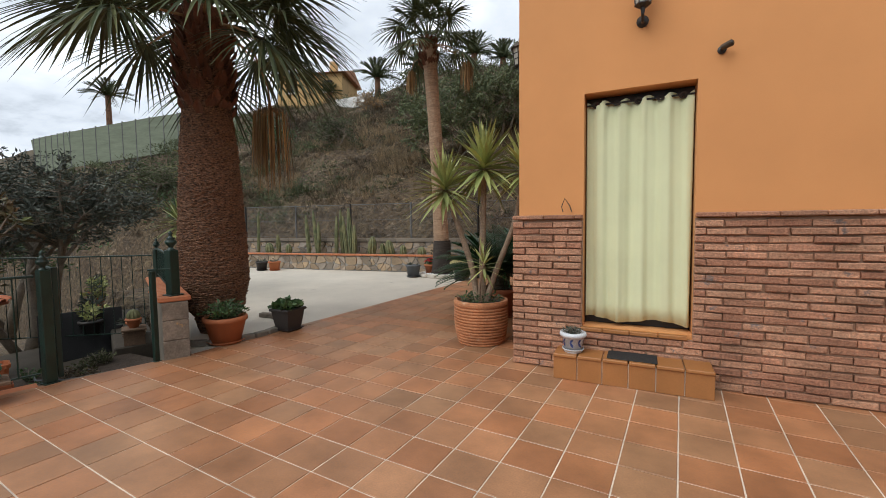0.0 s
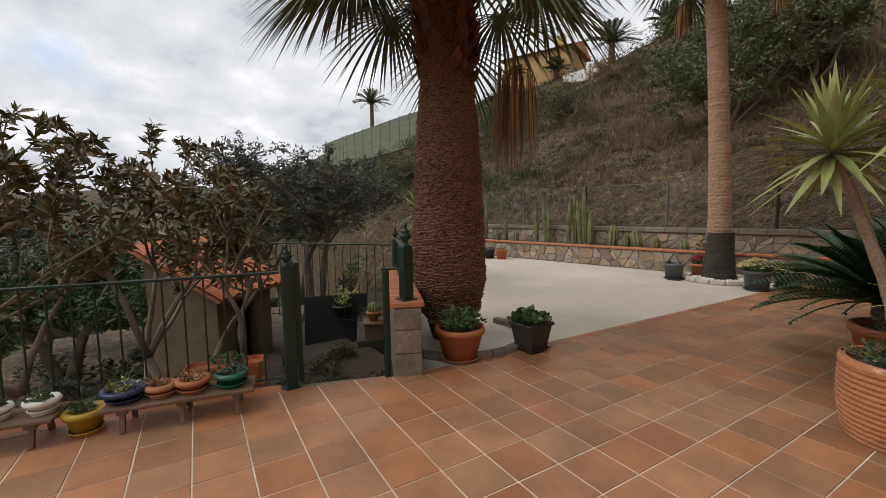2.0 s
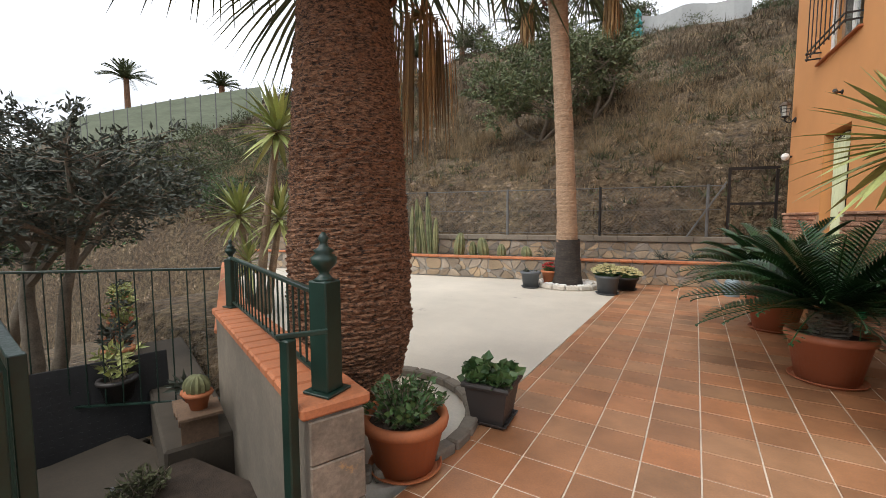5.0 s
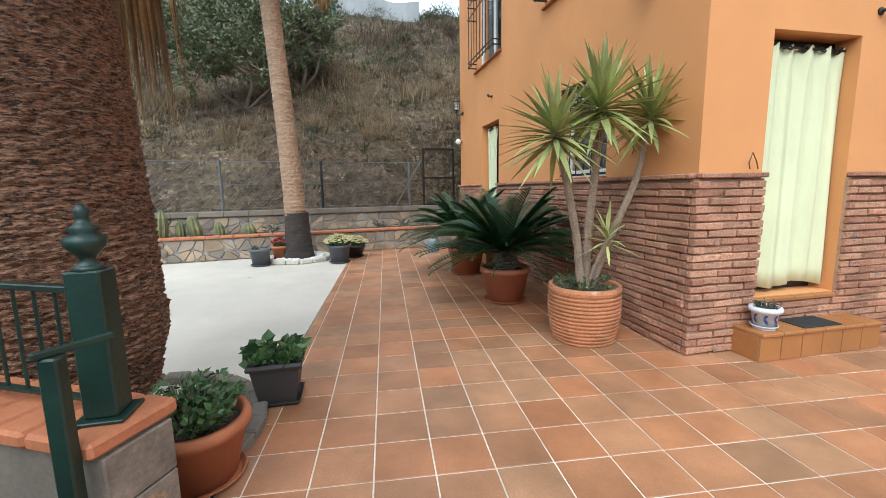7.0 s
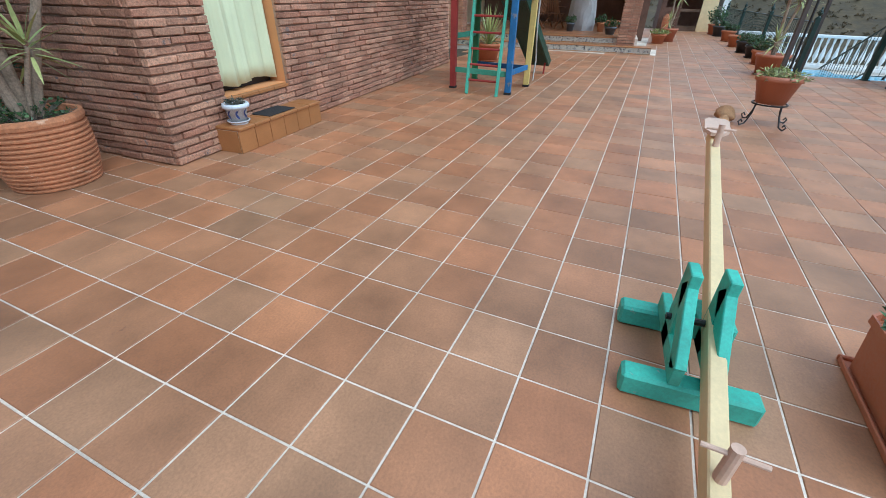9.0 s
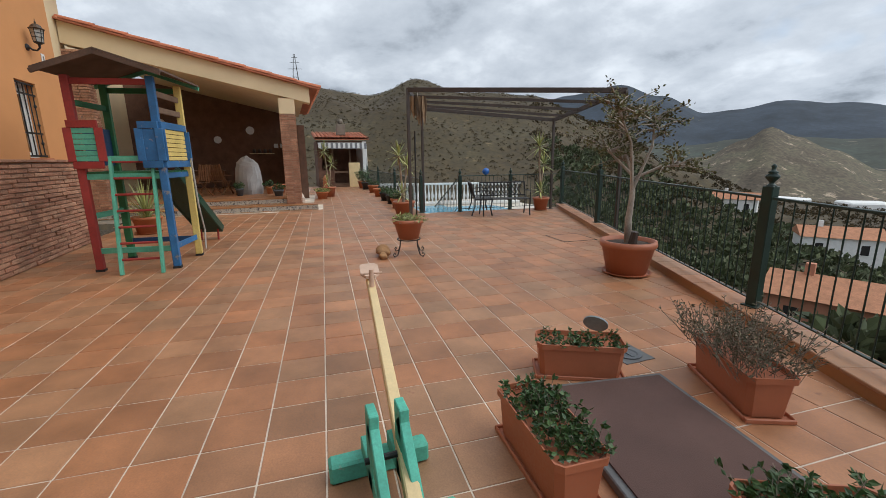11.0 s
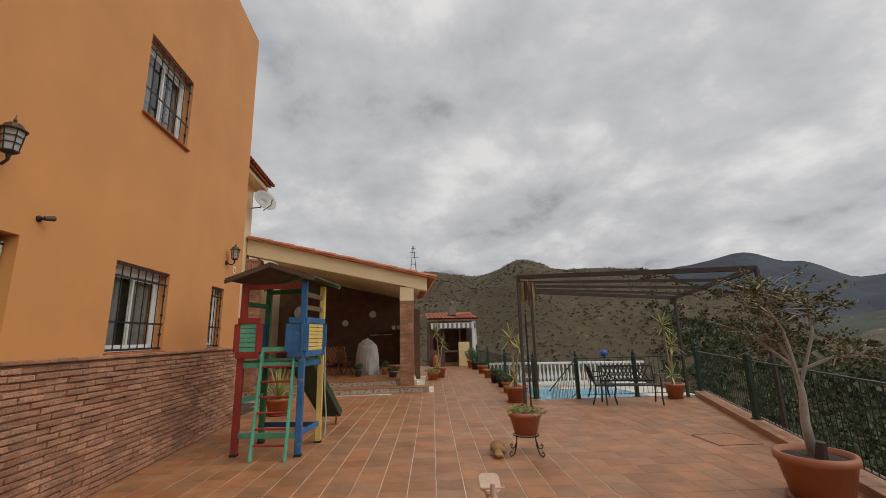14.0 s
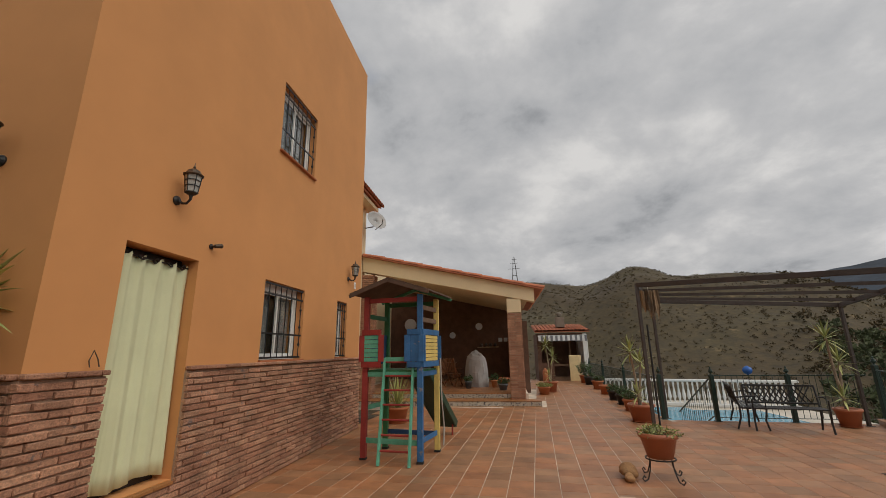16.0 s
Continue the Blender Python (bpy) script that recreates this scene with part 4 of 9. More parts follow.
make_fan_palm("stout fan palm with a fibrous brown trunk", (-4.2, -0.35, -0.06),
              [(0.20, 0), (0.25, 0.25), (0.36, 0.42), (0.42, 0.75), (0.415, 1.2), (0.385, 1.8), (0.345, 2.5), (0.31, 2.85), (0.29, 3.1), (0.30, 3.4), (0.30, 3.9), (0.26, 4.35)],
              (0.0, 0.0), 34, 1.05, 1.15, M_TRUNK, [((0.05, 0.3, 4.1), [(0.05, 0.75, 4.1), (0.02, 1.02, 3.65), (0.0, 1.08, 3.35)], 1.45)], boots=(2.95, 4.3), seg=46, woven=True)
make_fan_palm("tall slim fan palm with a tarred foot", (-3.84, 6.2, -0.02),
              [(0.30, 0), (0.25, 0.25), (0.215, 0.8), (0.195, 1.5), (0.18, 3), (0.17, 4.5), (0.18, 5.6), (0.2, 5.9), (0.16, 6.5)],
              (-0.35, 0.0), 24, 0.8, 0.85, M_TRUNK_PALE, [((0.1, 0.0, 6.1), [(0.6, 0.1, 6.0), (0.75, 0.1, 5.7)], 0.8), ((-0.5, 0.0, 6.1), [(-0.85, 0.1, 6.0), (-0.95, 0.1, 5.75)], 0.7)], foot_black=1.0, boots=(5.7, 6.4), seg=32)

# ---- iron railings ----
def make_post(label, at, z1, w=0.09, finial=True, material=None, group="iron fence posts"):
    """A square iron newel with a foot plate and urn finial; at gives its foot."""
    ob = thing("fence_post", label, "fence post", at, 0, group)
    mt = material or M_IRON
    part("shaft", boxed(-w / 2, w / 2, -w / 2, w / 2, 0.012, z1, 0.006), mt, ob)
    part("foot_plate", boxed(-w * 0.75, w * 0.75, -w * 0.75, w * 0.75, 0, 0.012, 0.003), mt, ob)
    if finial:
        k = w / 0.09
        pr = [(0.045, 0), (0.03, 0.012), (0.018, 0.03), (0.026, 0.045), (0.05, 0.075), (0.052, 0.1), (0.03, 0.118), (0.042, 0.13), (0.02, 0.145), (0.014, 0.165), (0.022, 0.185), (0.012, 0.2), (0.005, 0.21)]
        part("finial", lathe(bmesh.new(), [(r * k, z1 + z * k * 0.9) for r, z in pr], 12), mt, ob, smooth=True)
    return ob


def make_railing(label, a, b, h0, h1, gap=0.115, bar=0.006, material=None, rail_w=0.035, name="railing"):
    """Top and bottom rail with upright bars, from a to b (points at the foot)."""
    mt = material or M_IRON
    a, b = Vector(a), Vector(b)
    ob = thing(name, label, "railing", a)
    d = b - a
    part("top_rail", beam(bmesh.new(), (0, 0, h1), d + Vector((0, 0, h1)), rail_w, 0.022, 0.004), mt, ob)
    part("bottom_rail", beam(bmesh.new(), (0, 0, h0), d + Vector((0, 0, h0)), rail_w * 0.8, 0.012), mt, ob)
    n = max(2, int(d.length / gap))
    shared = None
    for i in range(1, n):
        if shared is None:
            bm = tube(bmesh.new(), [(0, 0, h0), (0, 0, h1)], bar, 6, False)
            o = part("baluster", bm, mt, ob)
            shared = o.data
        else:
            o = new("baluster", shared)
            o.parent = ob
        o.location = d * (i / n)
    return ob


# terrace edge on the valley side: kerb, posts and railing
KERB = [(-4.5, -5.25), (-0.1, -7.32), (4.45, -9.45), (7.85, -11.03)]
kerb = thing("kerb", "low tiled kerb under the valley-side railing", "kerb", kind="structure")
KD = Vector((7.85 + 4.5, -11.03 + 5.25, 0)).normalized()
KN = Vector((KD.y, -KD.x, 0))
n_k = 44
span_k = math.hypot(12.35, 5.78) / n_k
k_turn = math.atan2(KD.y, KD.x)
bm = bmesh.new()
beam(bm, Vector((-4.5, -5.25, -0.25)) + KN * 0.1, Vector((7.85, -11.03, -0.25)) + KN * 0.1, 0.3, 0.66)
part("kerb_core", bm, M_STEP, kerb)
for i in range(n_k):
    p = Vector((-4.5, -5.25, 0.095)) + KD * span_k * i + KN * 0.1
    bm = box(bmesh.new(), 0.003, span_k - 0.003, -0.165, 0.165, -0.012, 0.012, 0.005, Matrix.Translation(p) @ Matrix.Rotation(k_turn, 4, "Z"))
    part("cap_tile", bm, M_TILE, kerb)
KZ = 0.107
for x, y in KERB:
    make_post("dark green iron post with urn finial on the kerb", (x + KN.x * 0.1, y + KN.y * 0.1, KZ), 1.08, 0.09)
for (x0, y0), (x1, y1) in zip(KERB, KERB[1:]):
    o = KN * 0.1
    make_railing("dark green iron railing along the valley edge", Vector((x0, y0, KZ)) + o + KD * 0.06, Vector((x1, y1, KZ)) + o - KD * 0.06, 0.06, 0.98, 0.12)
POOL_POSTS = [(8.0, -9.5), (8.1, -7.98), (8.37, -6.94)]
for x, y in POOL_POSTS:
    make_post("dark green iron post with urn finial by the pool steps", (x, y, 0), 1.0, 0.085)
make_railing("dark green iron railing above the pool", (7.87, -10.95, 0.0), (8.0, -9.56, 0), 0.08, 0.98)
make_railing("dark green iron railing above the pool", (8.0, -9.44, 0), (8.1, -8.04, 0), 0.08, 0.98)
make_railing("sloping iron handrail beside the pool steps", (8.2, -7.96, 0), (10.0, -7.9, -0.95), 0.1, 0.9)
make_post("short iron post at the pool gate", (9.9, -7.0, -0.9), 0.9, 0.06, False)
PATH_POSTS = [(8.37, -6.94), (12.4, -7.2), (16.5, -7.45), (20.0, -7.6)]
for (x0, y0), (x1, y1) in zip(PATH_POSTS, PATH_POSTS[1:]):
    make_railing("dark green iron railing along the path", (x0 + 0.06, y0, 0), (x1 - 0.06, y1, 0), 0.08, 0.92, 0.14)
    make_post("dark green iron post with urn finial by the path", (x1, y1, 0), 1.0, 0.085)

# pool court below
M_WATER = surf("pool_water", (0.12, 0.38, 0.52), 0.08, 0.1, 0.6, 12, 0.08, 0.12, height=0.02)
pool_deck = part("pool_deck", boxed(8.3, 24, -12.4, -7.75, -2.2, -1.32), M_CONCRETE)
tagged(pool_deck, "pale paved pool deck below the terrace", "floor", kind="structure")
water = part("pool_water", boxed(11.5, 21, -12.2, -9.0, -1.5, -1.3), M_WATER)
tagged(water, "blue swimming pool water", "pool", kind="structure")
tagged(part("pool_deck", boxed(15.5, 24, -17.3, -12.404, -2.2, -1.32), M_CONCRETE), "pale paved pool deck at the far pool end", "floor", kind="structure")
tagged(part("pool_water", boxed(15.8, 20, -15.0, -12.204, -1.5, -1.3), M_WATER), "blue swimming pool water", "pool", kind="structure")
bal = thing("balustrade", "white classical balustrade beyond the pool", "balustrade", (0, 0, 0), kind="structure")
b0, b1 = Vector((22.5, -8.2, -1.32)), Vector((20.0, -17.0, -1.32))
for z, w, h in ((0.12, 0.2, 0.14), (1.28, 0.2, 0.12)):
    part("rail", beam(bmesh.new(), b0 + Vector((0, 0, z)), b1 + Vector((0, 0, z)), w, h, 0.02), M_WHITE, bal)
base = lathe(bmesh.new(), [(0.05, 0.2), (0.05, 0.25), (0.03, 0.3), (0.085, 0.5), (0.07, 0.65), (0.03, 0.95), (0.045, 1.1), (0.05, 1.22)], 10)
first = part("baluster", base, M_WHITE, bal, smooth=True)
first.location = b0
for i in range(1, 42):
    o = new("baluster", first.data)
    o.parent = bal
    o.location = b0.lerp(b1, i / 42)

# ---- left of the terrace: fence, gate, low wall ----
M_CAPTILE = surf("orange_wall_cap", (0.47, 0.17, 0.075), 0.75, 0.15, 4, 50, 0.15, 0.3)
W0, W1 = Vector((-3.46, -1.36, 0)), Vector((-5.6, -0.3, 0))
WD = (W1 - W0).normalized()
WN = Vector((WD.y, -WD.x, 0))
M_SLATE = surf("brown_slate", (0.21, 0.17, 0.13), 0.85, 0.35, 6, 40, 0.25, 0.5, spots=((0.32, 0.2, 0.1), 0.1, 5.0))
low_wall = thing("garden_wall", "cement-rendered low wall with orange tile cap", "wall", kind="structure")
part("wall_body", beam(bmesh.new(), W0 + Vector((0, 0, -0.16)), W1 + Vector((0, 0, -0.16)), 0.24, 1.56), M_CEMENT, low_wall)
n_c = 17
for i in range(n_c):
    p = W0 + WD * ((W1 - W0).length * i / n_c) - WD * 0.02
    q = W0 + WD * ((W1 - W0).length * (i + 1) / n_c) - WD * 0.026
    part("cap_tile", beam(bmesh.new(), p + Vector((0, 0, 0.652)), q + Vector((0, 0, 0.652)), 0.31, 0.056, 0.012), M_CAPTILE, low_wall)
for k, (z0, z1) in enumerate(((-0.02, 0.2), (0.205, 0.42), (0.425, 0.615))):
    bm = beam(bmesh.new(), W0 - WD * 0.022 + Vector((0, 0, (z0 + z1) / 2)), W0 + WD * 0.004 + Vector((0, 0, (z0 + z1) / 2)), 0.245, z1 - z0, 0.006)
    part("slate_slab", bm, M_SLATE, low_wall)
zc = 0.681
make_post("dark green iron newel with urn finial on the wall cap", W0 + WD * 0.1 + Vector((0, 0, zc)), 0.5, 0.1)
make_post("dark green iron newel with urn finial on the wall cap", W1 - WD * 0.1 + Vector((0, 0, zc)), 0.42, 0.08)
make_railing("short dark green iron railing on the low wall", W0 + WD * 0.17 + Vector((0, 0, zc)), W1 - WD * 0.16 + Vector((0, 0, zc)), 0.05, 0.43, 0.095)
make_post("slim dark green iron gate jamb", (-3.56, -1.52, -0.01), 0.98, 0.05, False)
latch = thing("gate_latch", "dark green iron catch on the gate jamb", "latch", (-3.56, -1.52, 0.971))
part("catch_bar", beam(bmesh.new(), (-0.03, -0.03, 0.01), (0.09, 0.13, 0.01), 0.022, 0.02, 0.003), M_IRON, latch)
GP = (-3.84, -2.3)
make_post("dark green iron gate post with urn finial", (*GP, -0.005), 1.06, 0.085)
gate = thing("metal_gate", "dark green iron gate standing open", "gate", (GP[0] - 0.02, GP[1] + 0.09, 0.02), 168)
for x0, x1, z0, z1 in ((0, 0.04, 0, 1.05), (0.7, 0.74, 0, 1.05), (0.04, 0.7, 0, 0.04), (0.04, 0.7, 1.0, 1.04)):
    part("gate_frame", boxed(x0, x1, -0.02, 0.02, z0, z1, 0.003), M_IRON, gate)
for i in range(1, 7):
    part("bar", tube(bmesh.new(), [(0.04 + 0.094 * i, 0, 0.04), (0.04 + 0.094 * i, 0, 1.0)], 0.007, 6), M_IRON, gate)
L0, L1 = Vector((GP[0] - 0.02, GP[1] - 0.06, 0)), Vector((-4.55, -5.2, 0))
make_railing("dark green iron railing beside the shrub garden", L0, L1, 0.1, 1.0, 0.135, 0.007)
part_ob = tagged(part("garden_edge", beam(bmesh.new(), (-3.42, -1.35, -0.06), (-3.85, -2.4, -0.06), 0.22, 0.08), M_CEMENT), "grey cement threshold under the gate", "threshold", kind="structure")
edge = tagged(part("terrace_edge", beam(bmesh.new(), (-3.88, -2.38, -0.25), (-4.62, -5.25, -0.25), 0.14, 0.5), M_CAPTILE), "orange tiled edge under the railing", "kerb", kind="structure")
steps = thing("garden_steps", "rough steps of soil and dark cement down into the garden", "steps", kind="structure")
# the top step has the soil colour, the others a dark brown cement
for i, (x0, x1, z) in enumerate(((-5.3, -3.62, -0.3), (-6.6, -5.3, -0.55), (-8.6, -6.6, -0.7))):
    part("step", boxed(x0, x1, -2.3 + 0.5 * (i == 2), -0.9 + 0.2 * i, z - 0.5, z, 0.02), M_SOIL if i == 0 else M_DARK_CEMENT, steps)
ledge = tagged(part("garden_ledge", beam(bmesh.new(), (-5.2, -0.85, -0.45), (-8.2, 0.5, -0.45), 0.5, 0.5, 0.02), M_DARK_CEMENT), "cement ledge along the garden wall", "ledge", kind="structure")
far_wall = thing("planter_wall", "low rendered wall with orange cap along the yard", "wall", kind="structure")
part("wall_body", beam(bmesh.new(), W1 + Vector((0, 0, -0.25)), (-10.9, 3.5, -0.25), 0.22, 1.3), M_CEMENT, far_wall)
part("cap", beam(bmesh.new(), W1 + Vector((-0.1, 0.08, 0.425)), (-10.9, 3.5, 0.425), 0.3, 0.045, 0.01), M_CAPTILE, far_wall)
make_railing("dark iron railing across the garden path", (-5.72, -0.3, -0.3), (-7.6, -1.6, -0.3), 0.1, 1.3, 0.14)
board = thing("rubber_board", "black dimpled rubber board leaning on a rail", "board", (-6.6, -0.85, -0.62), 70)
bm = boxed(-0.5, 0.5, -0.012, 0.012, 0, 0.78, 0.006)
bmesh.ops.rotate(bm, verts=bm.verts, matrix=Matrix.Rotation(radians(-12), 3, "X"))
part("sheet", bm, M_RUBBER, board)
bm = bmesh.new()
for i in range(15):
    for j in range(12):
        box(bm, -0.44 + i * 0.062, -0.415 + i * 0.062, -0.019, -0.0125, 0.06 + j * 0.058, 0.085 + j * 0.058)
bmesh.ops.rotate(bm, verts=bm.verts, matrix=Matrix.Rotation(radians(-12), 3, "X"))
tagged(part("dimple", bm, M_RUBBER, board), "raised dimples of the rubber board", kind="stuff")
hose = thing("garden_hose", "grey garden hose lying on the steps", "hose", (-5.0, -1.7, -0.29))
part("hose", tube(bmesh.new(), [(-0.6, 0.5, -0.2), (-0.3, 0.3, 0.02), (0.0, 0.2, 0.02), (0.25, 0.1, 0.02), (0.3, -0.15, 0.02), (0.0, -0.3, 0.02), (-0.35, -0.2, 0.02)], 0.012, 8), M_GREY_POT, hose, smooth=True)

# small cactus pots on a stand by the low wall
stand = thing("plant_stand", "low wooden stand against the garden wall", "plant stand", (-5.5, -0.72, -0.2), -27)
M_OLDWOOD = surf("weathered_wood", (0.17, 0.105, 0.065), 0.85, 0.25, 4, 50, 0.25, 0.4, stretch=(1, 1, 1))
for k in range(3):
    part("shelf", boxed(-0.5 + 0.32 * k, -0.2 + 0.32 * k, -0.14, 0.14, 0.02 + 0.1 * k, 0.045 + 0.1 * k, 0.004), M_OLDWOOD, stand)
    part("leg", boxed(-0.37 + 0.32 * k, -0.33 + 0.32 * k, -0.12, 0.12, -0.1, 0.018 + 0.1 * k), M_OLDWOOD, stand)


def make_cactus(label, at, r, h, ribs=12, lean=(0, 0)):
    ob = thing("cactus", label, "cactus", at)
    bm = bmesh.new()
    rings = []
    for j in range(9):
        f = j / 8
        rr = r * math.sin(math.pi * (0.18 + 0.80 * f)) ** 0.45
        rings.append([bm.verts.new((lean[0] * f + rr * (1 + 0.12 * (-1) ** k) * math.cos(math.pi * k / ribs), lean[1] * f + rr * (1 + 0.12 * (-1) ** k) * math.sin(math.pi * k / ribs), h * f)) for k in range(2 * ribs)])
    for r0, r1 in zip(rings, rings[1:]):
        for k in range(2 * ribs):
            bm.faces.new((r0[k], r0[(k + 1) % (2 * ribs)], r1[(k + 1) % (2 * ribs)], r1[k]))
    bm.faces.new(rings[-1])
    part("body", bm, M_CACTUS, ob)
    return ob


for k, (dx, z) in enumerate(((-0.35, 0.045), (-0.03, 0.145), (0.29, 0.245))):
    p = stand.matrix_world @ Vector((dx, 0, z))
    make_pot("small terracotta pot on the wooden stand", p, 0.055, 0.08, 0.13, M_TERRA if k else M_GREY_POT, False, 0.015, group="cactus pots by the garden wall")
    if k == 0:
        tuft("spiky grey aloe in a small pot", p + Vector((0, 0, 0.1)), 0.14, 0.13, 70, M_LEAF_OLIVE, "aloe", (0.12, 0.025), 0.4, False)
    else:
        make_cactus("round ribbed green cactus in a pot", p + Vector((0, 0, 0.1)), 0.075, 0.15, 11)

# small tiled shed in the garden
M_ROOFTILE = surf("clay_roof_tile", (0.50, 0.17, 0.085), 0.8, 0.2, 4, 40, 0.2, 0.3, island=0.25)


def tile_roof(parent, corner, along, down, n, rows, r=0.07, mat=None):
    """Rows of half-round roof tiles on a slope: corner, vector along the eave, vector down the slope."""
    corner, along, down = Vector(corner), Vector(along), Vector(down)
    nrm = along.cross(down).normalized()
    if nrm.z < 0:
        nrm = -nrm
    ua = along.normalized()
    for i in range(n):
        c = corner + along * ((i + 0.5) / n)
        for j in range(rows):
            a, b = c + down * (j / rows), c + down * ((j + 1.12) / rows)
            bm = bmesh.new()
            ring = []
            for p, rr, lift in ((a, r * 0.9, 0.0), (b, r, 0.018)):
                ring.append([bm.verts.new(p + ua * rr * math.cos(q) + nrm * (rr * math.sin(q) * 0.8 + lift)) for q in [math.pi * k / 6 for k in range(7)]])
            for k in range(6):
                bm.faces.new((ring[0][k], ring[0][k + 1], ring[1][k + 1], ring[1][k]))
            part("roof_tile", bm, mat or M_ROOFTILE, parent)
    bm = bmesh.new()
    vs = [bm.verts.new(p - nrm * 0.015) for p in (corner, corner + along, corner + along + down, corner + down)]
    f = bm.faces.new(vs)
    ex = bmesh.ops.extrude_face_region(bm, geom=[f])
    bmesh.ops.translate(bm, verts=[v for v in ex["geom"] if isinstance(v, bmesh.types.BMVert)], vec=-nrm * 0.04)
    part("roof_bed", bm, mat or M_ROOFTILE, parent)


M_SHED = surf("brown_cement_render", (0.15, 0.11, 0.07), 0.92, 0.3, 1.6, 40, 0.2, 0.4)
shed = thing("garden_shed", "small cement shed with an orange tile roof", "shed", (-7.3, -2.5, -0.8), 44)
for pts in ((-0.55, -0.45, -0.6, 0.6), (0.45, 0.55, -0.6, -0.25), (0.45, 0.55, 0.2, 0.6), (-0.45, 0.45, -0.6, -0.5), (-0.45, 0.45, 0.5, 0.6)):
    part("wall", boxed(*pts, 0, 1.35), M_SHED, shed)
part("lintel", boxed(0.45, 0.55, -0.25, 0.2, 1.05, 1.35), M_SHED, shed)
for y0, y1 in ((-0.6, -0.5), (0.5, 0.6)):
    bm = boxed(-0.45, 0.45, y0, y1, 1.351, 1.36)
    for v in bm.verts:
        if v.co.z > 1.355:
            v.co.z = 1.37 + 0.36 * (0.45 - v.co.x) / 0.9
    part("gable", bm, M_SHED, shed)
part("back_upstand", boxed(-0.55, -0.451, -0.6, 0.6, 1.351, 1.76), M_SHED, shed)
part("floor", boxed(-0.45, 0.45, -0.5, 0.5, 0, 0.05), M_DARK, shed)
tile_roof(shed, (-0.66, -0.78, 1.9), (0, 1.56, 0), (1.42, 0, -0.72), 9, 5, 0.08)

# pots on plank benches along the railing
M_BLUE_POT = surf("dark_blue_glaze", (0.02, 0.035, 0.09), 0.3, 0.15)
M_YELLOW_POT = surf("yellow_glaze", (0.45, 0.28, 0.03), 0.4, 0.15)
M_GREEN_POT = surf("green_glaze", (0.02, 0.13, 0.08), 0.35, 0.15)
BENCH_D = Vector((-0.25, -0.97, 0)).normalized()


def make_plank_bench(at, length):
    ob = thing("plank_bench", "low bench of weathered planks on iron feet", "bench", at, math.degrees(math.atan2(BENCH_D.y, BENCH_D.x)), "low plank benches")
    for k in range(3):
        part("plank", boxed(0, length, -0.15 + 0.1 * k + 0.004, -0.05 + 0.1 * k - 0.004, 0.16, 0.185, 0.004), M_OLDWOOD, ob)
    for x in (0.12, length / 2, length - 0.12):
        part("cross_piece", boxed(x - 0.03, x + 0.03, -0.13, 0.13, 0.13, 0.16), M_OLDWOOD, ob)
        for s in (-1, 1):
            part("leg", beam(bmesh.new(), (x, s * 0.1, 0.14), (x, s * 0.13, 0.005), 0.03, 0.03), M_OLDWOOD, ob)
    return ob


B0 = Vector((-3.68, -2.62, 0))
make_plank_bench(B0, 0.95)
B1 = Vector((-3.98, -3.78, 0))
make_plank_bench(B1, 1.2)
SMALL = [(B0, 0.16, 0.085, 0.1, 0.11, M_GREEN_POT, M_LEAF_OLIVE), (B0, 0.42, 0.08, 0.1, 0.1, M_TERRA, M_LEAF_DEAD), (B0, 0.62, 0.07, 0.085, 0.09, M_TERRA_OLD, M_LEAF_DEAD), (B0, 0.84, 0.09, 0.125, 0.1, M_BLUE_POT, M_LEAF_YUCCA),
         (B1, 0.1, 0.06, 0.08, 0.1, M_WHITE, M_LEAF), (B1, 0.33, 0.05, 0.06, 0.09, M_WHITE, M_LEAF_OLIVE), (B1, 0.62, 0.08, 0.11, 0.12, M_TERRA, M_LEAF), (B1, 0.92, 0.09, 0.12, 0.13, M_TERRA_OLD, M_LEAF_OLIVE)]
for b, s, r0, r1, h, mt, lf in SMALL:
    p = b + BENCH_D * s + Vector((0, 0, 0.186))
    make_pot("small round flower pot on the plank bench", p, r0, r1, h, mt, True, 0.018, group="small pots on the plank benches")
    tuft("small succulent in a bench pot", p + Vector((0, 0, h - 0.03)), r1 * 1.15, 0.09, 110, lf, "succulent", (0.035, 0.018), 0.4, group="succulents on the benches")
p = Vector((-3.95, -3.66, 0))
make_pot("small yellow glazed pot on the floor", p, 0.08, 0.11, 0.17, M_YELLOW_POT, True, 0.02)
tuft("small green succulent in the yellow pot", p + Vector((0, 0, 0.14)), 0.1, 0.1, 120, M_LEAF, "succulent", (0.04, 0.02), 0.4)


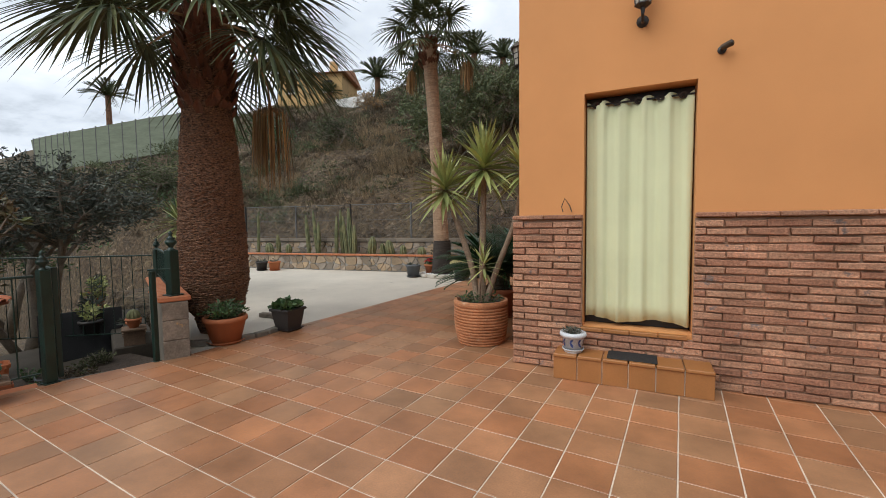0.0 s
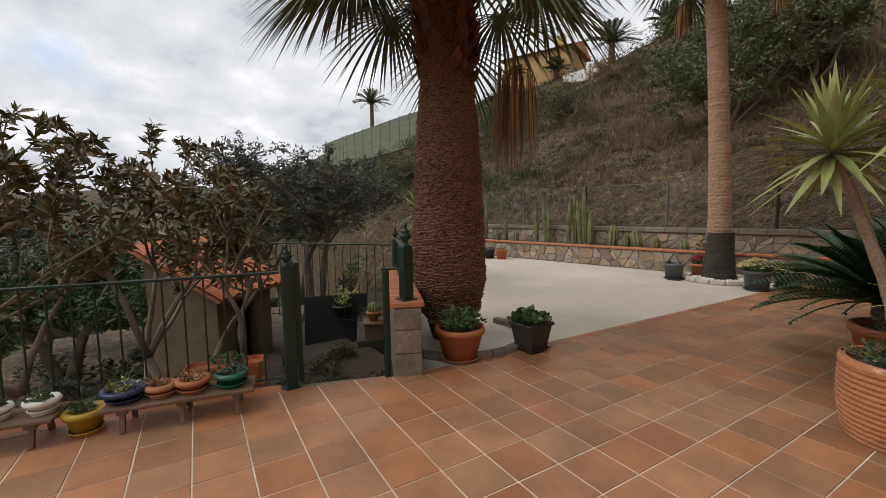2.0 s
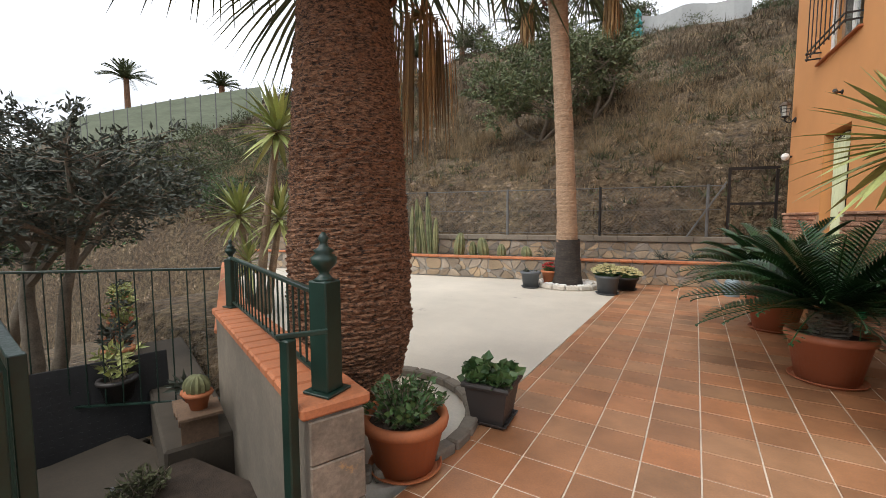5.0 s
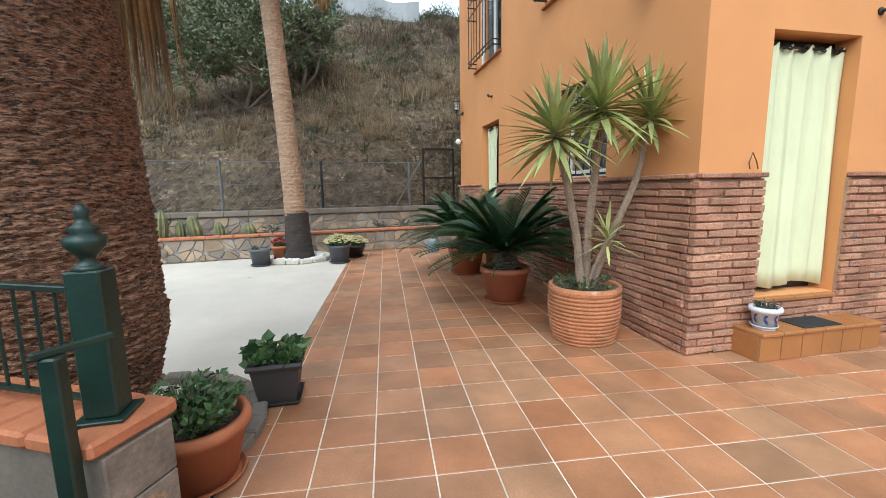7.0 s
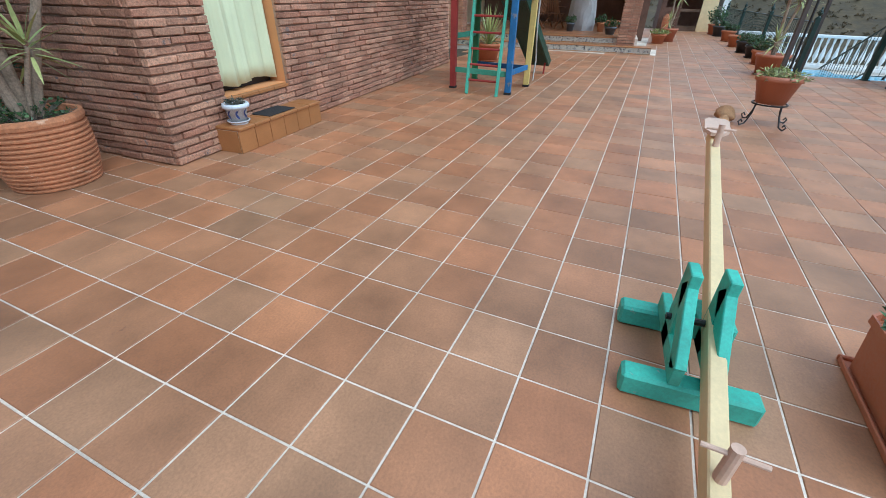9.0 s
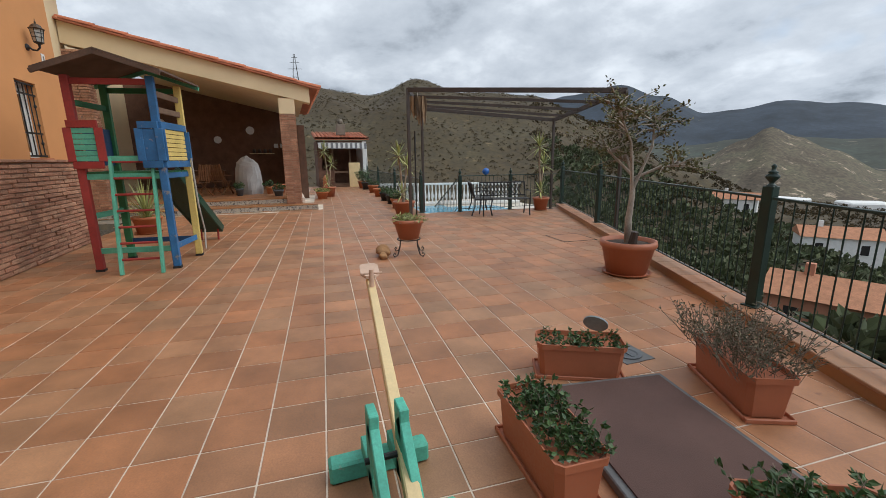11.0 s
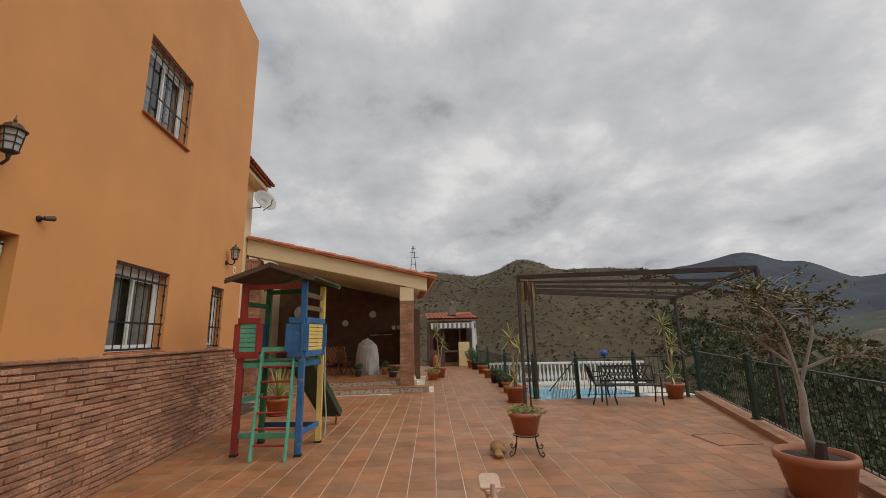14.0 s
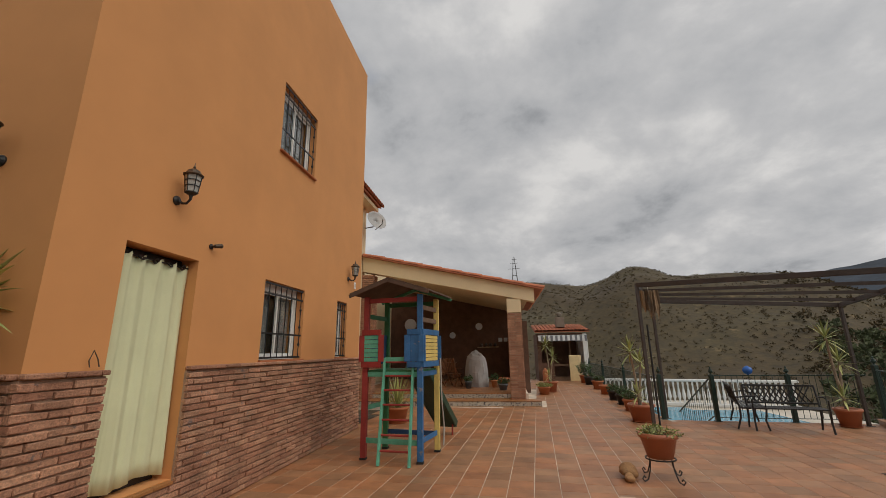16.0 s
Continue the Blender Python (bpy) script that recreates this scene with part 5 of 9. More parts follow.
def make_trough(label, at, turn, l, w, h, mt, plant=None, tray=True, group=""):
    """A tapered rectangular planter with a rolled rim and a tray."""
    ob = thing("planter_box", label, "planter", at, turn, group)
    z0 = 0.02 if tray else 0
    for name, k0, k1, zz0, zz1 in (("body", 0.82, 0.95, z0, h - 0.03), ("rim", 1.0, 1.0, h - 0.035, h)):
        bm = bmesh.new()
        loops = []
        for k, z in ((k0, zz0), (k1, zz1), (k1 - 0.06, zz1), (k1 - 0.12, zz1 - 0.05)):
            kl = l / 2 - (1 - k) * w / 2
            loops.append([bm.verts.new((sx * kl - sx * cx * 0.03, sy * w / 2 * k - sy * cy * 0.03, z)) for sx, sy, cx, cy in ((-1, -1, 0, 1), (-1, -1, 1, 0), (1, -1, 1, 0), (1, -1, 0, 1), (1, 1, 0, 1), (1, 1, 1, 0), (-1, 1, 1, 0), (-1, 1, 0, 1))])
        for a, b in zip(loops, loops[1:]):
            for i in range(8):
                bm.faces.new((a[i], a[(i + 1) % 8], b[(i + 1) % 8], b[i]))
        bm.faces.new(loops[0][::-1])
        if name == "rim":
            bmesh.ops.scale(bm, verts=bm.verts, vec=(1.02, 1.03, 1))
        part(name, bm, mt, ob)
    part("soil", boxed(-l / 2 + 0.04, l / 2 - 0.04, -w / 2 * 0.86, w / 2 * 0.86, h - 0.12, h - 0.05), M_SOIL, ob)
    if tray:
        bm = bmesh.new()
        box(bm, -l / 2, l / 2, -w * 0.46, w * 0.46, 0, 0.012)
        for x0, x1, y0, y1 in ((-l / 2, l / 2, -w * 0.5, -w * 0.46), (-l / 2, l / 2, w * 0.46, w * 0.5), (-l / 2 - 0.016, -l / 2, -w * 0.5, w * 0.5), (l / 2, l / 2 + 0.016, -w * 0.5, w * 0.5)):
            box(bm, x0, x1, y0, y1, 0, 0.03, 0.005)
        part("tray", bm, mt, ob)
    return ob


def trough_plant(label, at, turn, l, w, n, h, material, size, name="herb_plant"):
    ob = thing(name, label, "plant", at, turn)
    bm, bs = bmesh.new(), bmesh.new()
    for i in range(n):
        foot = Vector((rnd(-l / 2, l / 2) * 0.9, rnd(-w / 2, w / 2) * 0.85, -0.02))
        top = foot + Vector((rnd(-0.5, 0.5) * h + foot.x * 0.12, rnd(-0.5, 0.5) * h + foot.y * 0.4, h * rnd(0.4, 1.0)))
        tube(bs, [foot, top], 0.002, 3, False)
        for k in range(9):
            p = foot.lerp(top, rnd(0.3, 1))
            leaf(bm, p, (rnd(-1, 1), rnd(-1, 1), rnd(-0.1, 0.8)), size[0] * rnd(0.7, 1.3), size[1] * rnd(0.7, 1.3), rnd(0, 6))
    part("foliage", bm, material, ob)
    tagged(part("stem", bs, M_BARK, ob), "thin stems under the leaves", kind="stuff")
    return ob


make_trough("terracotta trough behind the railing", (-4.25, -2.75, -0.02), 75, 0.6, 0.22, 0.22, M_TERRA)
tuft("sparse succulents in a trough", (-4.25, -2.75, 0.15), 0.2, 0.14, 150, M_LEAF, "succulent", (0.05, 0.025), 0.4)


# ---- trees of the garden ----
def make_tree(name, label, at, stems, crown, n_leaf, leaf_size, material, bark=None, twigs=3):
    """Tapered stems that fork into limbs and twigs; leaves in clumps at the twig ends. stems: lists of points with a radius.
    crown: (centre, radii) that the limbs fill."""
    ob = thing(name, label, "tree", at)
    C, Rr = Vector(crown[0]), Vector(crown[1])
    ends = []
    wood = bark or M_BARK
    for pts, r in stems:
        P = [Vector(p) for p in pts]
        bm = tube(bmesh.new(), P, [r * (1 - 0.55 * i / (len(P) - 1)) for i in range(len(P))], 9)
        part("trunk", bm, wood, ob, smooth=True)
        for k in range(7):
            a = rnd(0, 6.28)
            t = P[-1] if k > 2 else P[-2].lerp(P[-1], rnd(0.2, 0.9))
            q = math.sqrt(rnd(0.1, 1))
            goal = C + Vector((math.cos(a) * q * Rr.x, math.sin(a) * q * Rr.y, rnd(-0.7, 0.95) * Rr.z))
            goal = goal.lerp(t, 0.25)
            mid = t.lerp(goal, 0.5) + Vector((rnd(-0.1, 0.1), rnd(-0.1, 0.1), 0.12 * Rr.z))
            part("limb", tube(bmesh.new(), [t, mid, goal], [r * 0.42, r * 0.3, r * 0.14], 6), wood, ob)
            for w in range(twigs):
                s = mid.lerp(goal, rnd(0.2, 1.0))
                e = s + Vector((rnd(-1, 1) * Rr.x, rnd(-1, 1) * Rr.y, rnd(-0.3, 0.9) * Rr.z)) * 0.42
                ends.append((s, e))
    bt, bl = bmesh.new(), bmesh.new()
    for s, e in ends:
        tube(bt, [s, s.lerp(e, 0.5) + Vector((0, 0, 0.03)), e], [0.012, 0.008, 0.004], 4, False)
    tagged(part("twig", bt, wood, ob), "thin twigs of the crown", kind="stuff")
    per = max(3, n_leaf // max(1, len(ends)))
    for s, e in ends:
        for k in range(per):
            p = s.lerp(e, rnd(0.3, 1.1)) + Vector((rnd(-1, 1), rnd(-1, 1), rnd(-1, 1))) * leaf_size[0] * 0.8
            leaf(bl, p, (e - s).normalized() * 0.6 + Vector((rnd(-1, 1), rnd(-1, 1), rnd(-0.6, 0.9))), leaf_size[0] * rnd(0.6, 1.25), leaf_size[1] * rnd(0.7, 1.2), rnd(0, 6))
    tagged(part("crown", bl, material, ob), kind="stuff")
    return ob


def make_loquat(label, at, stems):
    """Rising, forking branches that end in rosettes of long leaves. stems: foot, first direction, radius."""
    ob = thing("loquat_tree", label, "tree", at)
    twigs, leaves = bmesh.new(), bmesh.new()

    def rosette_at(p, d, n):
        side = d.orthogonal().normalized()
        other = d.cross(side)
        for k in range(n):
            a = k * 2.4 + rnd(-0.3, 0.3)
            out = side * math.cos(a) + other * math.sin(a)
            ld = out + d * rnd(0.1, 0.9) + Vector((0, 0, rnd(-0.5, 0.25)))
            leaf(leaves, p - d * rnd(0, 0.12), ld, rnd(0.07, 0.14), rnd(0.03, 0.05), rnd(0, 6))

    def grow(p, d, length, r, depth):
        pts, q = [p], p
        for k in range(3):
            d = (d + Vector((rnd(-0.3, 0.3), rnd(-0.3, 0.3), rnd(-0.05, 0.2)))).normalized()
            w = q + ob.location
            d = (d + Vector((-0.5 * (w.x > -4.5), -0.55 * (w.y > -2.3), -0.55 * (w.z > 2.25)))).normalized()
            q = q + d * length / 3
            pts.append(q)
            if depth >= 2 and random.random() < 0.75:
                rosette_at(q, d, 6)
        radii = [r, r * 0.88, r * 0.76, r * 0.64]
        if depth < 2:
            part("limb" if depth else "trunk", tube(bmesh.new(), pts, radii, 7), M_BARK, ob, smooth=True)
        else:
            tube(twigs, pts, radii, 5, False)
        if depth == 4 or (depth == 3 and random.random() < 0.35):
            rosette_at(q, d, 13)
            return
        for k in range(3 if depth in (1, 2) else 2):
            a = rnd(0, 6.28)
            dd = d + Vector((math.cos(a) * 0.62, math.sin(a) * 0.72, rnd(-0.12, 0.3)))
            grow(q, dd.normalized(), length * rnd(0.62, 0.86), r * 0.6, depth + 1)

    for foot, d, r in stems:
        grow(Vector(foot), Vector(d).normalized(), rnd(0.95, 1.15), r, 0)
    tagged(part("twig", twigs, M_BARK, ob), "thin grey forking twigs", kind="stuff")
    tagged(part("crown", leaves, M_LEAF_LOQUAT, ob), "long bronze-green leaves in rosettes", kind="stuff")


make_loquat("spreading shrub tree with long bronze-green leaves", (-4.8, -3.25, -0.9), [
    ((0.1, 0.1, 0), (-0.1, 0.25, 1), 0.055), ((0.0, 0.35, 0), (0.1, 0.5, 1), 0.05), ((-0.2, -0.1, 0), (-0.4, 0.1, 1), 0.05),
    ((0.15, -0.45, 0), (0.05, -0.35, 1), 0.05), ((-0.1, -0.9, 0), (-0.15, -0.3, 1), 0.05), ((-0.5, 0.3, 0), (-0.5, 0.5, 1), 0.045), ((0.0, -1.5, 0), (0.1, -0.3, 1), 0.045)])
make_tree("olive_tree", "dense grey-green olive tree in the lower garden", (-9.2, -0.6, -1.2), [
    ([(0, 0, 0), (0.1, 0.1, 0.8), (-0.3, 0.2, 1.6), (-0.4, 0.3, 2.2)], 0.13), ([(0.1, 0.1, 0), (0.3, 0.3, 0.9), (0.5, 0.3, 1.7), (0.6, 0.4, 2.3)], 0.1), ([(0, 0, 0), (-0.1, -0.4, 0.9), (-0.1, -0.8, 1.9)], 0.09)],
    ((0.0, 0.1, 3.2), (2.1, 2.5, 1.3)), 24000, (0.09, 0.03), M_LEAF_OLIVE, twigs=14)
make_tree("garden_tree", "dark leafy tree at the garden end", (-13.5, 0.5, -1.4), [
    ([(0, 0, 0), (0.1, 0.2, 1.0), (0.2, 0.5, 2.0)], 0.14), ([(0, 0, 0), (-0.3, -0.3, 1.0), (-0.4, -0.9, 2.2)], 0.12)],
    ((0.0, 0.0, 2.9), (2.2, 2.4, 1.2)), 5000, (0.12, 0.05), M_LEAF, twigs=9)
make_tree("garden_tree", "grey-leaved shrub tree beyond the railing", (-9.5, -5.5, -1.6), [
    ([(0, 0, 0), (0.1, 0.2, 1.0), (0.2, 0.5, 2.0)], 0.12), ([(0, 0, 0), (-0.3, -0.3, 1.0), (-0.4, -0.9, 2.2)], 0.1)],
    ((0.0, 0.0, 2.6), (2.0, 2.6, 1.1)), 6000, (0.10, 0.035), M_LEAF_OLIVE, twigs=9)
for x, y, r, h in ((-8.6, -4.4, 1.5, 2.6), (-11.5, -3.0, 1.9, 3.0), (-9.0, -7.4, 1.8, 3.0), (-14.0, -5.5, 2.4, 3.4)):
    make_tree("garden_tree", "dark leafy tree in the lower garden", (x, y, ground_height(x, y) - 0.1), [
        ([(0, 0, 0), (0.1, 0.2, 0.3 * h), (0.2, 0.4, 0.5 * h)], 0.1), ([(0, 0, 0), (-0.3, -0.3, 0.3 * h), (-0.3, -0.7, 0.5 * h)], 0.09)],
        ((0.0, 0.0, 0.62 * h), (r, r * 1.2, 0.4 * h)), 7500, (0.11, 0.045), M_LEAF, twigs=11)
make_yucca("yellow-green yuccas on bare stems beyond the low wall", (-7.68, 1.55, -0.05), [
    ([(0, 0, -0.2), (-0.05, 0, 0.7), (-0.35, 0.1, 1.55)], 0.05, 1.0), ([(0.15, 0.1, -0.2), (0.3, 0.15, 0.8), (0.42, 0.2, 1.5)], 0.05, 0.9), ([(0.1, 0, -0.2), (0.35, 0, 1.4), (0.6, 0.05, 2.75)], 0.055, 1.2), ([(0.05, 0.0, -0.2), (0.02, -0.05, 0.85)], 0.04, 0.6)], 0.68, 0.06, 56)

# pebbles round the stout palm
bm = bmesh.new()
for i in range(230):
    a, q = rnd(0, 6.28), rnd(0.34, 0.72)
    x, y = -4.15 + math.cos(a) * q, -0.28 + math.sin(a) * q
    if (Vector((x, y, 0)) - W0).dot(WN) > -0.2 and (Vector((x, y, 0)) - W0).dot(WD) > -0.1:
        continue
    s = rnd(0.025, 0.06)
    r = bmesh.ops.create_icosphere(bm, subdivisions=1, radius=s, matrix=Matrix.Translation((x, y, rnd(0.0, 0.025))) @ Matrix.Rotation(rnd(0, 3), 4, "Z") @ Matrix.Diagonal((1.3, 0.9, 0.6, 1)))
pb = part("pebbles", bm, M_PEBBLE, None, smooth=True)
tagged(pb, "loose pale pebbles round the palm foot", "pebbles", kind="stuff")
ring = thing("stone_ring", "curved grey cement edging round the palm", "edging", (-4.15, -0.28, -0.012), kind="structure")
for k in range(14):
    a = -1.2 + 2.9 * k / 13
    x, y = 0.8 * math.cos(a), 0.8 * math.sin(a)
    part("edging_stone", box(bmesh.new(), -0.05, 0.05, -0.085, 0.085, 0, 0.07, 0.012, Matrix.Translation((x, y, 0)) @ Matrix.Rotation(a, 4, "Z")), M_CEMENT, ring)

# ---- stone planter walls at the back of the yard ----
A0, A1 = Vector((-13.2, 5.65, 0)), Vector((0.2, 7.4, 0))
AD = (A1 - A0).normalized()
AN = Vector((-AD.y, AD.x, 0))


def stone_face(parent, p0, length, z0, z1, n_rows, material, depth=0.03):
    """Irregular flat stones set in mortar on an upright face."""
    verts, faces = [], []
    cols = int(length / 0.27)
    hz = (z1 - z0) / n_rows
    node = [[(length * i / cols + (rnd(-0.1, 0.1) if 0 < i < cols else 0), z0 + hz * j + (rnd(-0.38, 0.38) * hz if 0 < j < n_rows else 0)) for i in range(cols + 1)] for j in range(n_rows + 1)]
    for j in range(n_rows):
        for i in range(cols):
            c = [node[j][i], node[j][i + 1], node[j + 1][i + 1], node[j + 1][i]]
            pick = random.random()
            shapes = [c] if pick < 0.4 else [[c[0], c[1], c[2]], [c[0], c[2], c[3]]] if pick < 0.7 else [[c[0], c[1], c[3]], [c[1], c[2], c[3]]]
            for shape in shapes:
                k = len(shape)
                mx, mz = sum(p[0] for p in shape) / k, sum(p[1] for p in shape) / k
                # cut the sharp corners so that the stones look broken by hand
                ringp = []
                for q in range(k):
                    p, o, t = shape[q], shape[q - 1], shape[(q + 1) % k]
                    for w, f in ((o, rnd(0.12, 0.22)), (t, rnd(0.12, 0.22))):
                        px, pz = p[0] + (w[0] - p[0]) * f, p[1] + (w[1] - p[1]) * f
                        ringp.append((mx + (px - mx) * 0.93, mz + (pz - mz) * 0.91))
                base, k = len(verts), len(ringp)
                dd = depth * rnd(0.6, 1.2)
                for f_d, sc in ((0.0, 1.0), (dd, 0.95)):
                    for px, pz in ringp:
                        v = p0 + AD * (mx + (px - mx) * sc) - AN * f_d
                        verts.append((v.x, v.y, mz + (pz - mz) * sc))
                for q in range(k):
                    q2 = (q + 1) % k
                    faces.append((base + q, base + q2, base + k + q2, base + k + q))
                faces.append(tuple(base + k + q for q in range(k)))
    me = bpy.data.meshes.new("stone")
    me.from_pydata(verts, [], faces)
    me.materials.append(material)
    bm = bmesh.new()
    bm.from_mesh(me)
    bmesh.ops.recalc_face_normals(bm, faces=bm.faces)
    bm.to_mesh(me)
    bm.free()
    ob = new("stones", me)
    ob.parent = parent
    return tagged(ob, "irregular slate stones in mortar", kind="stuff")


LEN = (A1 - A0).length
stone_wall = thing("stone_planter", "stone-clad planter wall with an orange brick cap", "wall", kind="structure")
part("wall_core", beam(bmesh.new(), A0 + AN * 0.08 + Vector((0, 0, 0.1)), A1 + AN * 0.08 + Vector((0, 0, 0.1)), 0.16, 0.72), M_STONE_JOINT, stone_wall)
stone_face(stone_wall, A0, LEN, 0.0, 0.45, 2, M_STONE)
for i in range(52):
    a, b = A0 + AD * (LEN * i / 52), A0 + AD * (LEN * (i + 1) / 52 - 0.008)
    z = Vector((0, 0, 0.487))
    part("cap_brick", beam(bmesh.new(), a + AN * 0.06 + z, b + AN * 0.06 + z, 0.24, 0.05, 0.008), M_CAPTILE, stone_wall)
part("planter_soil", beam(bmesh.new(), A0 + AN * 0.5 + Vector((0, 0, 0.2)), A1 + AN * 0.5 + Vector((0, 0, 0.2)), 0.7, 0.5), M_HILL, stone_wall)
back_wall = thing("stone_back_wall", "stone wall with grey slate cap behind the planter", "wall", kind="structure")
BK = AN * 0.85
part("wall_core", beam(bmesh.new(), A0 + BK + AN * 0.1 + Vector((0, 0, 0.4)), A1 + BK + AN * 0.1 + Vector((0, 0, 0.4)), 0.2, 1.1), M_STONE_JOINT, back_wall)
stone_face(back_wall, A0 + BK, LEN, 0.47, 0.86, 2, M_STONE)
for i in range(26):
    a, b = A0 + AD * (LEN * i / 26), A0 + AD * (LEN * (i + 1) / 26 - 0.006)
    z = Vector((0, 0, 0.93))
    part("cap_slab", beam(bmesh.new(), a + BK + AN * 0.08 + z, b + BK + AN * 0.08 + z, 0.3, 0.12, 0.008), M_CEMENT, back_wall)
spot = thing("recessed_lamp", "round lamp set in the stone planter wall", "lamp", A0 + AD * (LEN * 0.5) - AN * 0.03 + Vector((0, 0, 0.22)))
bm = lathe(bmesh.new(), [(0.08, 0), (0.08, 0.02), (0.05, 0.03)], 16)
bmesh.ops.rotate(bm, verts=bm.verts, matrix=Matrix.Rotation(radians(90), 3, "X"))
part("rim", bm, M_CEMENT, spot)


def plan(x):
    """A point on the planter soil above plan x."""
    s = (x - A0.x) / AD.x
    p = A0 + AD * s + AN * 0.42
    return Vector((p.x, p.y, 0.44))


for x, h, r in ((-9.0, 1.35, 0.065), (-8.75, 1.5, 0.06), (-8.6, 1.1, 0.06), (-7.9, 1.3, 0.06), (-7.75, 1.5, 0.07), (-7.55, 1.3, 0.06), (-7.4, 1.55, 0.075), (-7.25, 1.0, 0.07), (-6.6, 0.62, 0.13), (-5.95, 0.5, 0.13), (-5.5, 0.35, 0.1), (-10.2, 0.7, 0.07), (-11.2, 1.5, 0.05), (-9.9, 0.35, 0.1), (-4.9, 0.3, 0.12), (-6.25, 0.4, 0.09), (-10.7, 0.4, 0.13)):
    make_cactus("ribbed columnar cactus in the stone planter", plan(x) + AN * rnd(-0.12, 0.12), r, h, 9, (rnd(-0.15, 0.1) * h, rnd(-0.05, 0.05)))
for x in (-1.4, -0.9, -2.0, -4.5):
    p = plan(x)
    tuft("small green aloe in the stone planter", p, 0.14, 0.22, 60, M_LEAF_OLIVE, "aloe", (0.18, 0.022), 0.3, False)

# pots before the planter
for lab, (x, y), r0, r1, h, mt, pl in (
        ("grey plastic pot with a small plant", (-4.5, 5.72), 0.15, 0.19, 0.34, M_GREY_POT, None), ("orange pot with red flowers", (-4.2, 6.22), 0.13, 0.18, 0.32, M_TERRA, "red"),
        ("grey pot of white daisies", (-3.0, 5.62), 0.17, 0.21, 0.36, M_GREY_POT, "white"), ("dark bowl of white flowers", (-2.72, 6.2), 0.17, 0.23, 0.26, M_DARK_POT, "white"),
        ("orange pot by the planter", (-9.6, 5.6), 0.14, 0.18, 0.3, M_TERRA, None), ("dark pot by the planter", (-10.0, 5.45), 0.14, 0.18, 0.3, M_DARK_POT, None)):
    make_pot(lab, (x, y, 0 if x > -2.8 else -0.012), r0, r1, h, mt, True, 0.025)
    if pl == "red":
        tuft("red flowering plant in a pot", (x, y, h - 0.05), 0.2, 0.2, 200, M_LEAF, "flowering_plant", (0.05, 0.03), 0.4, True, "plant", (surf("red_petals", (0.5, 0.05, 0.05), 0.6, 0.2), 0.9, 0.05))
    elif pl == "white":
        tuft("white daisies in full bloom", (x, y, h - 0.05), 0.3, 0.24, 760, M_LEAF, "flowering_plant", (0.05, 0.02), 0.6, True, "plant", (surf("cream_petals", (0.75, 0.7, 0.42), 0.6, 0.1), 1.0, 0.05))
    else:
        tuft("small sparse plant in a pot", (x, y, h - 0.05), 0.16, 0.12, 80, M_LEAF_OLIVE, "succulent", (0.05, 0.025), 0.4)
bm = bmesh.new()
for i in range(160):
    a, q = rnd(0, 6.28), rnd(0.3, 0.58)
    bmesh.ops.create_icosphere(bm, subdivisions=1, radius=rnd(0.02, 0.045), matrix=Matrix.Translation((-3.84 + math.cos(a) * q, 6.2 + math.sin(a) * q * 0.9, rnd(0.03, 0.06))) @ Matrix.Diagonal((1.3, 0.9, 0.7, 1)))
tagged(part("pebbles", bm, M_WHITE, None, smooth=True), "white pebbles round the slim palm", "pebbles", kind="stuff")
ring = thing("stone_ring", "ring of pale stones round the slim palm", "edging", (-3.84, 6.2, -0.012), kind="structure")
for k in range(15):
    a = 2 * math.pi * k / 15
    part("edging_stone", box(bmesh.new(), -0.05, 0.05, -0.12, 0.12, 0, 0.1, 0.02, Matrix.Translation((0.6 * math.cos(a), 0.55 * math.sin(a), 0)) @ Matrix.Rotation(a + 0.05, 4, "Z")), M_PEBBLE, ring)
can = thing("watering_can", "grey-blue plastic watering can on the tiles", "watering can", (-0.95, 6.3, 0))
M_CAN = surf("grey_blue_plastic", (0.2, 0.27, 0.3), 0.45, 0.1)
part("body", lathe(bmesh.new(), [(0.12, 0), (0.12, 0.26), (0.09, 0.3)], 18), M_CAN, can)
part("spout", tube(bmesh.new(), [(-0.1, 0, 0.08), (-0.24, 0, 0.26), (-0.3, 0, 0.33)], [0.03, 0.02, 0.03], 8), M_CAN, can)
part("handle", tube(bmesh.new(), [(0.1, 0, 0.08), (0.2, 0, 0.2), (0.12, 0, 0.36), (0, 0, 0.34)], 0.014, 8), M_CAN, can)
reel = thing("hose_coil", "coil of bright green garden hose by the wall", "hose", (-0.32, 6.1, 0.0))
for k in range(6):
    pts = [(0.05 * math.sin(k), 0.2 * math.cos(a), 0.3 + 0.2 * math.sin(a)) for a in [2 * math.pi * q / 16 for q in range(17)]]
    part("loop", tube(bmesh.new(), [(x + 0.03 * k - 0.08, y, z - 0.08) for x, y, z in pts], 0.012, 6, False), M_TEAL, reel)

